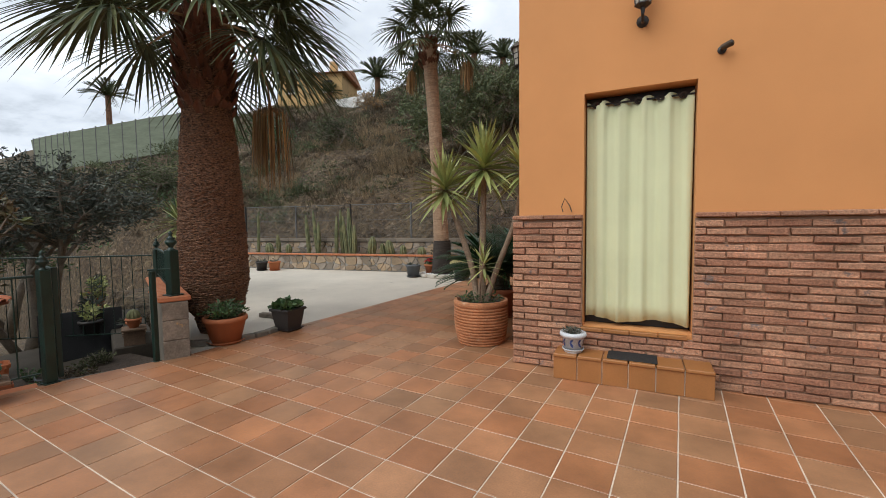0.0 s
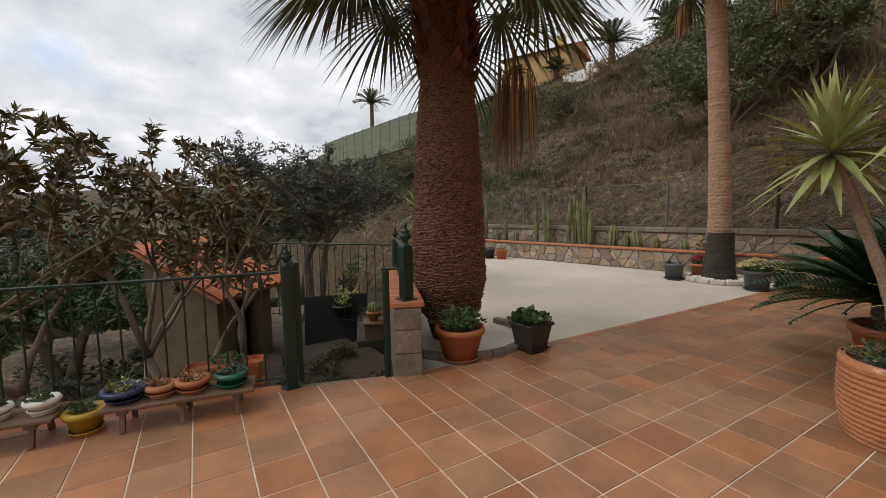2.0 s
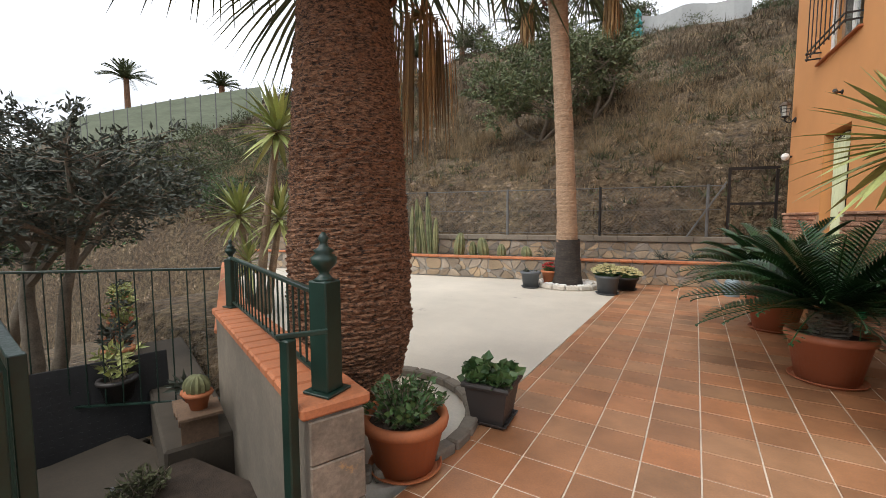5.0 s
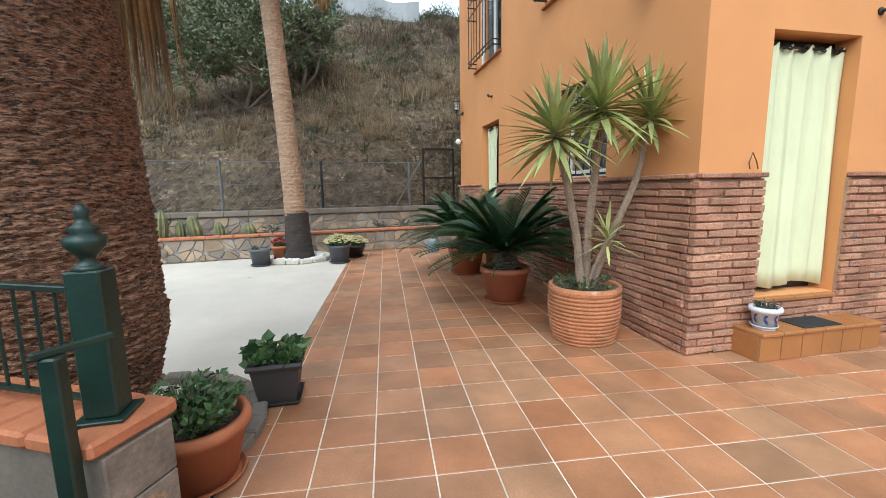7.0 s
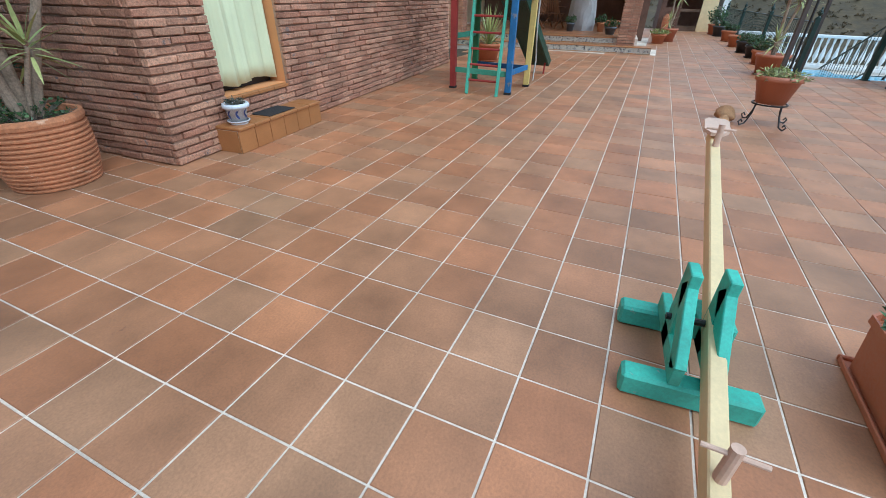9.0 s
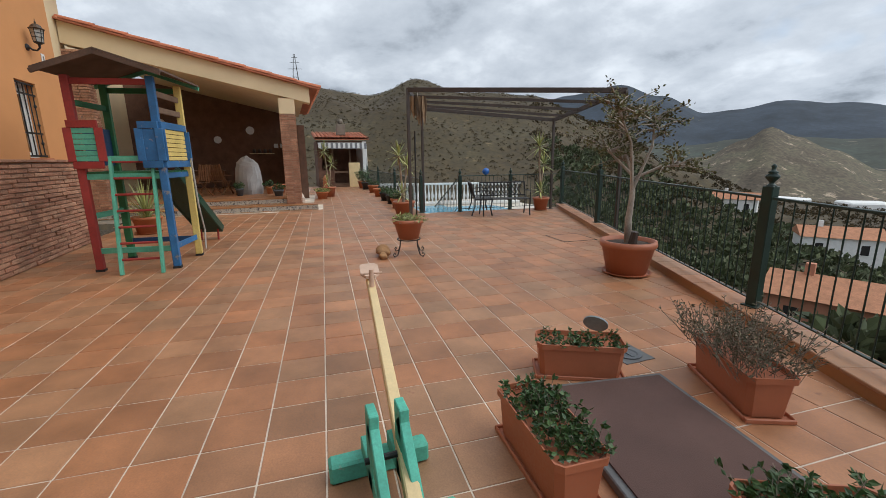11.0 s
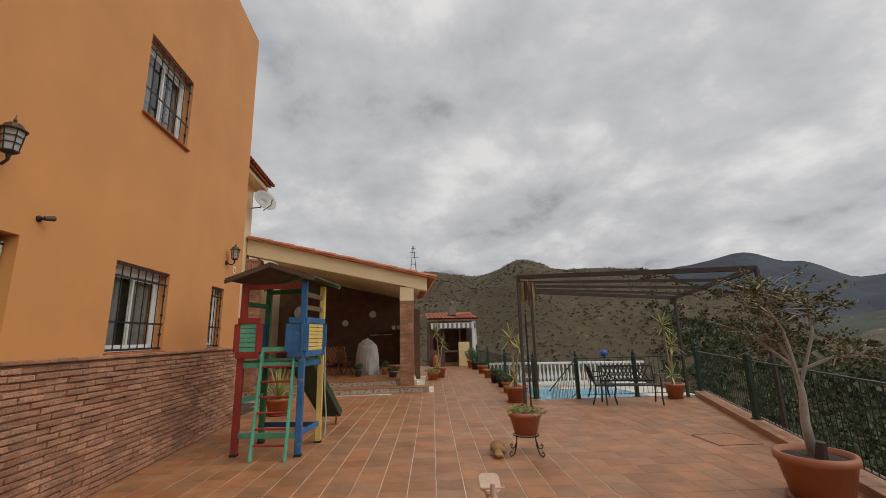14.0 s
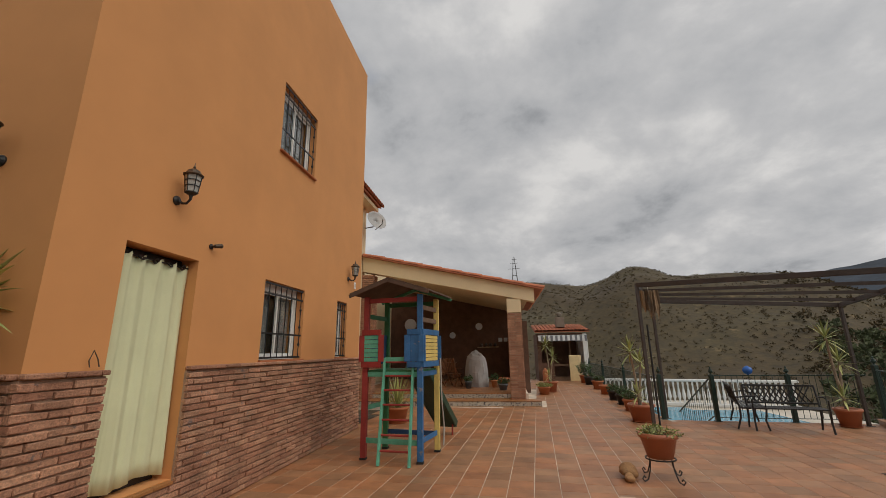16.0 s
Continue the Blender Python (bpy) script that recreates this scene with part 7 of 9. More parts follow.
for i in range(26):
    x, y = rnd(-0.08, 0.16), rnd(-0.22, 0.16)
    bm = bmesh.new()
    blade(bm, (x, y, 0.02), (x + rnd(-0.05, 0.05), y + rnd(-0.05, 0.05), -rnd(0.3, 0.62)), 0.07, 0, 4, 0.5, 0.5)
    part("cloth_strip", bm, M_CLOTH, cl)
part("cord", tube(bmesh.new(), [(0, 0, 0), (0, 0, 0.12)], 0.004, 5), M_PEBBLE, cl)
pole = thing("garden_pole", "thin dark pole standing by the pergola", "pole", (7.2, -6.45, 0))
part("pole", tube(bmesh.new(), [(0, 0, 0.01), (0, 0, 2.1)], 0.02, 8), M_BLACK_IRON, pole)
part("foot", lathe(bmesh.new(), [(0.08, 0), (0.08, 0.01), (0.03, 0.015)], 12), M_BLACK_IRON, pole)


# ---- garden benches ----
def make_bench(at, turn):
    ob = thing("garden_bench", "black cast-iron garden bench with lattice back", "bench", at, turn, "black garden benches")
    for s in (-0.6, 0.6):
        pts = [(s, -0.24, 0.012), (s, -0.2, 0.2), (s, -0.24, 0.42), (s, 0.2, 0.42)]
        part("front_leg", tube(bmesh.new(), pts[:3], 0.018, 6), M_BLACK_IRON, ob)
        part("seat_side", tube(bmesh.new(), pts[2:], 0.016, 6), M_BLACK_IRON, ob)
        part("back_leg", tube(bmesh.new(), [(s, 0.28, 0.012), (s, 0.2, 0.25), (s, 0.2, 0.45), (s, 0.3, 0.82)], 0.018, 6), M_BLACK_IRON, ob)
        part("armrest", tube(bmesh.new(), [(s, 0.24, 0.62), (s, -0.05, 0.65), (s, -0.24, 0.6), (s, -0.23, 0.42)], 0.014, 6), M_BLACK_IRON, ob)
    for k in range(6):
        part("seat_slat", boxed(-0.6, 0.6, -0.24 + 0.075 * k, -0.19 + 0.075 * k, 0.425, 0.445, 0.003), M_BLACK_IRON, ob)
    for z, y in ((0.5, 0.22), (0.83, 0.305)):
        part("back_rail", beam(bmesh.new(), (-0.61, y, z), (0.61, y, z), 0.03, 0.035, 0.004), M_BLACK_IRON, ob)
    for k in range(13):
        x = -0.58 + 0.09 * k
        for s in (-1, 1):
            if -0.61 < x + 0.2 * s < 0.61:
                part("lattice_bar", beam(bmesh.new(), (x, 0.225, 0.51), (x + 0.2 * s, 0.3, 0.82), 0.012, 0.022), M_BLACK_IRON, ob)
    return ob


bn = make_bench((6.95, -8.75, 0), -104)
copy_thing(bn, pose(7.55, -8.35, 0, 0, 0, -20))
b = thing("ball_lamp", "blue glass ball on the iron railing", "ornament", (8.05, -8.74, 0.99))
part("ball", lathe(bmesh.new(), [(0.01, 0), (0.08, 0.04), (0.1, 0.1), (0.08, 0.16), (0.01, 0.2)], 14), surf("blue_glass_ball", (0.03, 0.14, 0.5), 0.15, 0.05), b, smooth=True)

# ---- potted tree by the kerb ----
TP = (1.45, -7.48, 0)
make_pot("large terracotta pot on a saucer by the kerb", TP, 0.235, 0.315, 0.43, M_PLASTIC_POT, True, 0.04)
make_tree("potted_tree", "small sparse potted tree with grey branches", (TP[0], TP[1], 0.38), [
    ([(0, 0, -0.05), (0.03, 0.0, 0.3), (-0.02, 0.02, 0.6), (0.03, 0.0, 0.85)], 0.05)],
    ((0.03, 0.0, 1.42), (0.86, 0.86, 0.66)), 2900, (0.05, 0.027), surf("sparse_olive_leaves", (0.085, 0.095, 0.035), 0.6, 0.3, 3, 40, 0.15, 0, island=0.4, alt=(0.16, 0.14, 0.055)), surf("pale_bark", (0.33, 0.285, 0.235), 0.9, 0.2, 6, 60, 0.2, 0.3), twigs=16)
rock = thing("stump", "small dark wooden stump in the tree pot", "stump", (TP[0] - 0.16, TP[1] + 0.1, 0.37))
part("stump", tube(bmesh.new(), [(0, 0, 0), (-0.03, 0, 0.2)], [0.06, 0.04], 8), M_BROWN_STEEL, rock)

# pots along the path and the pergola
for k, (x, y, r, h, mt, pl) in enumerate(((8.0, -6.35, 0.28, 0.38, M_PLASTIC_POT, "tall"), (7.5, -10.2, 0.22, 0.36, M_PLASTIC_POT, "tall"), (9.7, -6.6, 0.19, 0.3, M_TERRA, "bush"), (11.0, -6.75, 0.19, 0.3, M_DARK_POT, "bush"), (12.2, -6.8, 0.2, 0.3, M_DARK_POT, "bush"), (14.0, -6.95, 0.22, 0.32, M_TERRA, "none"), (16.0, -7.1, 0.22, 0.34, M_TERRA, "bush"), (18.3, -7.2, 0.22, 0.36, M_DARK_POT, "bush"), (19.3, -7.2, 0.24, 0.38, M_TERRA, "tallbush"), (14.0, -4.75, 0.22, 0.28, M_TERRA, "white"), (14.9, -5.1, 0.26, 0.4, M_PLASTIC_POT, "tall"))):
    make_pot("terracotta pot by the terrace path" if mt is not M_DARK_POT else "dark plastic pot by the terrace path", (x, y, 0), r * 0.72, r, h, mt, True, 0.03, group="pots along the terrace path")
    z = h - 0.05
    if pl == "tall":
        make_yucca("tall thin-stemmed yucca in a pot", (x, y, z), [([(0, 0, 0), (0.05, 0.05, 0.8), (0.0, 0.1, 1.45 if k else 1.2)], 0.025, 0.7), ([(0.03, 0, 0), (0.12, -0.08, 0.5), (0.15, -0.15, 0.95)], 0.022, 0.6), ([(0, 0.03, 0), (-0.05, 0.06, 0.25)], 0.02, 0.5)], 0.5, 0.045, 40)
    elif pl == "bush":
        tuft("leafy green plant in a path pot", (x, y, z), r * 1.3, 0.3, 260, M_LEAF, "potted_plant", (0.07, 0.035), 0.5)
    elif pl == "tallbush":
        tuft("tall leafy plant in a path pot", (x, y, z), r * 1.6, 0.75, 420, M_LEAF, "potted_plant", (0.1, 0.045), 0.4)
    elif pl == "white":
        tuft("pale yellow-green plant in a pot", (x, y, z), r * 1.5, 0.22, 380, M_LEAF_YUCCA, "potted_plant", (0.07, 0.04), 0.6)

# ---- porch ----
PX0, PX1, PY0, PY1 = 10.45, 18.0, -4.35, 6.0
PH = 0.34
M_DECOR = surf("painted_riser_tile", (0.46, 0.42, 0.35), 0.35, 0.08, 4, 60, 0.05, 0.05, spots=((0.07, 0.055, 0.06), 0.2, 17.0))
M_DECOR_BLUE = surf("painted_riser_motif", (0.09, 0.1, 0.2), 0.35, 0.2)
M_DECOR_OCHRE = surf("painted_riser_ochre", (0.4, 0.18, 0.05), 0.35, 0.2)
porch = thing("porch_floor", "raised tiled porch floor with two painted-tile steps", "floor", kind="structure")
part("lower_step", boxed(PX0, PX0 + 0.45, PY0, 1.6, -0.1, 0.155), M_GROUT, porch)
part("platform", boxed(PX0 + 0.45, PX1, PY0 + 0.35, PY1, -0.1, PH - 0.012), M_GROUT, porch)
for x_r, z0, y_s, y_e in ((PX0, 0.0, PY0, 1.5), (PX0 + 0.45, 0.172, PY0 + 0.75, 1.5)):
    n = int((y_e - y_s) / 0.2)
    for i in range(n):
        y = y_s + 0.2 * i
        t = part("riser_tile", boxed(x_r - 0.012, x_r - 0.001, y + 0.003, y + 0.197, z0 + 0.01, z0 + 0.148), M_DECOR, porch)
        cy, cz = y + 0.1, z0 + 0.08
        bm = bmesh.new()
        for q in range(5):
            a = q * 1.257
            leaf(bm, (x_r - 0.0135, cy, cz), (0, math.cos(a), math.sin(a)), 0.06, 0.034, 0.0)
        for v in bm.verts:
            v.co.x = x_r - 0.0135
        part("flower_motif", bm, M_DECOR_BLUE, t)
        part("border", boxed(x_r - 0.0145, x_r - 0.0125, y + 0.004, y + 0.196, z0 + 0.012, z0 + 0.024), M_DECOR_OCHRE, t)
    part("tread", boxed(x_r - 0.03, x_r + 0.46, y_s, y_e, z0 + 0.152, z0 + 0.17, 0.006), M_STEP, porch)
for i in range(22):
    for j in range(16):
        x, y = PX0 + 0.92 + 0.31 * i, PY0 + 0.42 + 0.36 * j
        part("floor_tile", boxed(x, x + 0.302, y, y + 0.352, PH - 0.011, PH), M_TILE, porch) if x + 0.31 < PX1 else None
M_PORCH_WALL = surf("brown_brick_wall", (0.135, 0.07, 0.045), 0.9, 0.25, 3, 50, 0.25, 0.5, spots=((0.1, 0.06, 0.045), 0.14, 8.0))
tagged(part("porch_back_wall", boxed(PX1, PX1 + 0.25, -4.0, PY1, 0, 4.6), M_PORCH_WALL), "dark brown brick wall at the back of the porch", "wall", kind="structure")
tagged(part("porch_left_wall", boxed(PX0 + 2.6, PX1, 2.2, 2.4, PH, 5.3), M_CREAM), "cream wall on the house side of the porch", "wall", kind="structure")
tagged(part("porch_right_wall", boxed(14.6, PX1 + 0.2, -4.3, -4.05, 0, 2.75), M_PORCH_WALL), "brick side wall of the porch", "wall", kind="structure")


def brick_pillar(at, w, z0, z1, label):
    ob = thing("brick_pillar", label, "pillar", at, kind="structure")
    part("core", boxed(-w / 2 + 0.03, w / 2 - 0.03, -w / 2 + 0.03, w / 2 - 0.03, z0, z1), M_MORTAR, ob)
    z, j = z0, 0
    while z + 0.05 <= z1:
        for k in range(4):
            m = Matrix.Rotation(k * math.pi / 2, 4, "Z")
            o = 0.02 * ((j + k) % 2)
            for x0, x1 in ((-w / 2, -0.015 + o * 2), (0.0 + o * 2, w / 2 - 0.035)):
                part("brick", box(bmesh.new(), x0 + rnd(0, 0.006), x1 - rnd(0, 0.006), -w / 2 - rnd(0, 0.006), -w / 2 + 0.035, z, z + 0.048, 0.0, m), M_BRICK, ob)
        z += 0.066
        j += 1
    return ob


brick_pillar((10.95, -3.7, 0), 0.44, 0.17, 2.76, "square rustic brick pillar carrying the porch beam")
brick_pillar((10.95, 1.1, 0), 0.44, 0.0, 4.15, "tall rustic brick pillar by the house end")
# sloping beam and roof of the porch
roofp = thing("porch_roof", "sloping porch roof with a cream fascia and clay tiles", "roof", kind="structure")
YA, ZA, YB, ZB = -4.35, 3.5, 1.28, 4.77


def slope_prism(x0, x1, y0, zt0, zb0, y1, zt1, zb1):
    bm = bmesh.new()
    v = [bm.verts.new(p) for p in ((x0, y0, zb0), (x0, y0, zt0), (x0, y1, zt1), (x0, y1, zb1), (x1, y0, zb0), (x1, y0, zt0), (x1, y1, zt1), (x1, y1, zb1))]
    for f in ((0, 1, 2, 3), (7, 6, 5, 4), (0, 4, 5, 1), (1, 5, 6, 2), (2, 6, 7, 3), (3, 7, 4, 0)):
        bm.faces.new([v[i] for i in f])
    bmesh.ops.recalc_face_normals(bm, faces=bm.faces)
    return bm


part("fascia_beam", slope_prism(10.72, 11.15, YA, ZA, ZA - 0.42, YB, ZB, ZB - 0.5), M_CREAM, roofp)
part("beam_head", boxed(10.74, 11.16, -3.92, -3.48, 2.76, 3.2, 0.01), M_CREAM, roofp)
part("ceiling", slope_prism(11.15, PX1, YA + 0.1, ZA - 0.05, ZA - 0.17, YB, ZB - 0.05, ZB - 0.2), M_CREAM, roofp)
sl = Vector((0, YA - YB - 0.25, ZA - ZB - 0.055))
tile_roof(roofp, (10.6, YB, ZB + 0.06), (7.5, 0, 0), sl, 26, 9, 0.1)
# upper part of the house behind the porch
upper = thing("upper_house", "cream upper storey with tiled eaves beyond the tower house", "house", kind="structure")
part("wall", boxed(6.91, 11.0, 1.3, 6.0, 0, 6.55), M_CREAM, upper)
part("eave", boxed(6.91, 11.3, 0.95, 6.3, 6.55, 6.68), M_CREAM, upper)
tile_roof(upper, (6.95, 6.0, 8.6), (4.4, 0, 0), (0, -5.15, -1.85), 24, 8, 0.11)
dish = thing("satellite_dish", "grey satellite dish on a wall arm", "satellite dish", (10.9, 1.29, 5.85))
bm = lathe(bmesh.new(), [(0.36, 0.1), (0.3, 0.06), (0.18, 0.02), (0.02, 0.0)], 24, closed=False)
bmesh.ops.rotate(bm, verts=bm.verts, matrix=Matrix.Rotation(radians(48), 3, "Z") @ Matrix.Rotation(radians(-68), 3, "Y"))
bmesh.ops.translate(bm, verts=bm.verts, vec=(-0.25, -0.45, 0.15))
o = part("reflector", bm, surf("grey_dish_paint", (0.42, 0.42, 0.41), 0.55, 0.1), dish, smooth=True)
o.modifiers.new("thickness", "SOLIDIFY").thickness = 0.012
part("wall_arm", tube(bmesh.new(), [(0, 0, 0), (-0.1, -0.3, 0.0), (-0.22, -0.42, 0.12)], 0.02, 8), M_RUST, dish)
part("feed_arm", tube(bmesh.new(), [(-0.25, -0.45, -0.15), (-0.5, -0.75, -0.05), (-0.54, -0.79, 0.12)], 0.014, 6), M_RUST, dish)


# porch furniture
M_TEAK = surf("varnished_brown_wood", (0.22, 0.095, 0.04), 0.5, 0.2, 6, 60, 0.15, 0.15)


def make_chair(at, turn):
    ob = thing("folding_chair", "slatted brown wooden folding chair on the porch", "chair", at, turn, "wooden porch chairs")
    for s in (-0.24, 0.24):
        part("leg", beam(bmesh.new(), (s, -0.25, 0.0), (s, 0.2, 0.62), 0.03, 0.045), M_TEAK, ob)
        part("leg", beam(bmesh.new(), (s, 0.28, 0.0), (s, -0.15, 0.45), 0.03, 0.045), M_TEAK, ob)
        part("back_post", beam(bmesh.new(), (s, 0.17, 0.42), (s, 0.32, 1.02), 0.03, 0.045), M_TEAK, ob)
        part("armrest", beam(bmesh.new(), (s, -0.22, 0.63), (s, 0.26, 0.66), 0.05, 0.025), M_TEAK, ob)
    for k in range(6):
        part("seat_slat", boxed(-0.25, 0.25, -0.22 + 0.07 * k, -0.165 + 0.07 * k, 0.425, 0.445), M_TEAK, ob)
        part("back_slat", beam(bmesh.new(), (-0.2 + 0.08 * k, 0.19, 0.5), (-0.2 + 0.08 * k, 0.315, 1.0), 0.045, 0.015), M_TEAK, ob)
    return ob


ch = make_chair((12.9, -0.85, PH), 150)
copy_thing(ch, pose(13.7, -1.4, PH, 0, 0, 60))
cover = thing("covered_grill", "barbecue under a pale grey dust cover", "barbecue", (13.5, -2.3, PH), 20)
bm = bmesh.new()
seg = 22
prof = [(0.5, 0), (0.52, 0.15), (0.5, 0.5), (0.46, 0.8), (0.4, 1.02), (0.25, 1.15), (0.06, 1.2)]
rings = []
for r, z in prof:
    rings.append([bm.verts.new((r * 1.15 * math.cos(a) * (1 + 0.05 * math.sin(5 * a + z * 4)), r * 0.8 * math.sin(a) * (1 + 0.06 * math.sin(7 * a)), z + 0.1 * math.cos(a) * (z > 0.7))) for a in [2 * math.pi * k / seg for k in range(seg)]])
for a, b in zip(rings, rings[1:]):
    for k in range(seg):
        bm.faces.new((a[k], a[(k + 1) % seg], b[(k + 1) % seg], b[k]))
bm.faces.new(rings[-1])
part("cover", bm, surf("pale_grey_cover", (0.42, 0.41, 0.40), 0.7, 0.12, 3, 40, 0.06, 0.2), cover)
tbl = thing("porch_table", "dark wooden table against the porch wall", "table", (17.3, -0.2, PH))
part("tabletop", boxed(-0.4, 0.4, -0.9, 0.9, 0.72, 0.76, 0.006), M_TEAK, tbl)
for sx in (-0.34, 0.34):
    for sy in (-0.82, 0.82):
        part("leg", boxed(sx - 0.03, sx + 0.03, sy - 0.03, sy + 0.03, 0, 0.72), M_TEAK, tbl)
for lab, (y, z, r) in (("white plate hung on the porch wall", (-0.9, 2.35, 0.15)), ("patterned plate hung on the porch wall", (-2.2, 2.75, 0.17)), ("round clock-like plate on the porch wall", (1.2, 2.9, 0.3))):
    pl = thing("wall_plate", lab, "plate", (PX1 - 0.003, y, z))
    bm = lathe(bmesh.new(), [(r, 0.03), (r * 0.7, 0.01), (r * 0.6, 0.004)], 20)
    bmesh.ops.rotate(bm, verts=bm.verts, matrix=Matrix.Rotation(radians(-90), 3, "Y"))
    part("dish", bm, M_GLAZE, pl)
    bm = lathe(bmesh.new(), [(r * 0.5, 0.008), (r * 0.35, 0.009)], 14)
    bmesh.ops.rotate(bm, verts=bm.verts, matrix=Matrix.Rotation(radians(-90), 3, "Y"))
    part("painted_ring", bm, M_BLUE_GLAZE, pl)
for k in range(3):
    pl = thing("picture_tile", "small pale tile picture on the porch wall", "picture", (PX1 - 0.002, -3.2 - 0.25 * k, 2.1), group="tile pictures on the porch wall")
    part("frame", boxed(-0.02, 0, -0.09, 0.09, -0.09, 0.09, 0.004), M_GLAZE, pl)
sh = thing("wall_shelf", "pale wall shelf with dark jars", "shelf", (PX1 - 0.003, -2.6, 1.75))
part("board", boxed(-0.2, 0, -0.5, 0.5, 0, 0.03), M_CREAM, sh)
for k in range(4):
    j = thing("jar", "dark jar on the porch shelf", "jar", (PX1 - 0.11, -2.95 + 0.22 * k, 1.781), group="jars on the shelf")
    part("jar_body", lathe(bmesh.new(), [(0.05, 0), (0.07, 0.08), (0.05, 0.16), (0.03, 0.18)], 12), M_BROWN_STEEL, j)
for (x, y, r, h, mt, pl) in ((12.6, -2.05, 0.12, 0.24, M_GREY_POT, True), (13.3, -3.25, 0.22, 0.3, M_TERRA, False), (11.9, -3.25, 0.15, 0.2, M_GREY_POT, True), (12.9, -2.95, 0.11, 0.26, M_TERRA_OLD, True)):
    make_pot("pot standing on the porch floor", (x, y, PH), r * 0.75, r, h, mt, False, 0.025, group="pots on the porch")
    if pl:
        tuft("small leafy plant on the porch", (x, y, PH + h - 0.04), r * 1.6, 0.26, 130, M_LEAF, "potted_plant", (0.09, 0.04), 0.4)

# ---- hut at the terrace end ----
hut = thing("garden_hut", "brick hut with tile roof and striped awning", "hut", (20.9, 0, 0))
for x0, x1, y0, y1, z0, z1 in ((0, 2.4, -5.35, -5.15, 0, 2.45), (0, 2.4, -7.75, -7.55, 0, 2.45), (2.2, 2.4, -7.55, -5.35, 0, 2.45), (0, 0.15, -5.95, -5.35, 0, 0.9), (0, 0.15, -7.55, -6.9, 0, 0.35), (0, 0.15, -7.55, -5.35, 2.2, 2.45)):
    part("wall", boxed(x0, x1, y0, y1, z0, z1), M_PORCH_WALL if y0 > -7.6 else M_WHITE, hut)
part("door_frame", boxed(0.02, 0.1, -5.98, -5.92, 0, 2.2), M_OLDWOOD, hut)
part("door_frame", boxed(0.02, 0.1, -6.88, -6.82, 0, 2.2), M_OLDWOOD, hut)
part("door_rail", boxed(0.02, 0.08, -6.82, -5.98, 0.75, 0.85), M_OLDWOOD, hut)
part("door_rail", boxed(0.02, 0.08, -6.82, -5.98, 0.0, 0.2), M_OLDWOOD, hut)
tile_roof(hut, (2.5, -7.9, 3.0), (0, 2.85, 0), (-2.75, 0, -0.45), 14, 6, 0.11)
M_AWN_W, M_AWN_G = surf("white_awning_cloth", (0.7, 0.7, 0.68), 0.8, 0.05), surf("grey_awning_cloth", (0.18, 0.18, 0.19), 0.8, 0.05)
aw = part("awning", boxed(-0.45, 0.0, -7.7, -5.2, 2.3, 2.34), M_AWN_W, hut, "white awning with grey stripes")
for k in range(20):
    y = -7.7 + 0.125 * k
    bm = bmesh.new()
    box(bm, -0.462, -0.45, y, y + 0.125, 2.02 + 0.03 * (k % 2), 2.32)
    part("valance_stripe", bm, M_AWN_W if k % 2 else M_AWN_G, aw)
ch2 = part("chimney", boxed(0.5, 0.95, -6.75, -6.3, 2.8, 3.35, 0.01), M_CEMENT, hut)
part("chimney_ball", lathe(bmesh.new(), [(0.05, 3.35), (0.13, 3.42), (0.15, 3.52), (0.1, 3.62), (0.01, 3.66)], 12, (0.72, -6.52, 0)), M_CEMENT, ch2)
part("awning_post", tube(bmesh.new(), [(-0.42, -7.68, 0), (-0.42, -7.68, 2.3)], 0.03, 8), M_WHITE, hut)
ex = thing("fire_extinguisher", "red cylinder standing by the hut wall", "gas bottle", (20.6, -5.45, 0))
part("bottle", lathe(bmesh.new(), [(0.13, 0), (0.14, 0.05), (0.14, 0.5), (0.06, 0.62), (0.04, 0.66)], 14), M_TERRA, ex)
gd = thing("wooden_screen", "pale arched wooden screen leaning by the hut", "panel", (20.5, -7.0, 0))
part("panel", boxed(-0.03, 0.03, -0.3, 0.3, 0.002, 1.3, 0.02), M_CREAMWOOD, gd)

# ---- hillside and distance ----
def scatter(name, label, n, area, make, kind_mat, category="vegetation"):
    bm = bmesh.new()
    for _ in range(n):
        for _t in range(20):
            x, y = rnd(area[0], area[1]), rnd(area[2], area[3])
            if random.random() < 0.35 + 0.65 * abs(noise.noise(Vector((x * 0.22, y * 0.22, 3)))) * 2:
                break
        make(bm, Vector((x, y, ground_height(x, y) - 0.04)))
    ob = part(name, bm, kind_mat)
    return tagged(ob, label, category, kind="stuff")


def grass_clump(bm, p, h=0.6, n=16):
    s = rnd(0.5, 1.3)
    for i in range(n):
        a = rnd(0, 6.28)
        q = p + Vector((math.cos(a), math.sin(a), 0)) * rnd(0, 0.14) * s
        t = q + Vector((math.cos(a) * rnd(0.05, 0.4), math.sin(a) * rnd(0.05, 0.4), rnd(0.5, 1.1))) * h * s
        w = 0.011
        v = [bm.verts.new(q + Vector((w, 0, 0))), bm.verts.new(q - Vector((w, 0, 0))), bm.verts.new(t)]
        bm.faces.new(v)


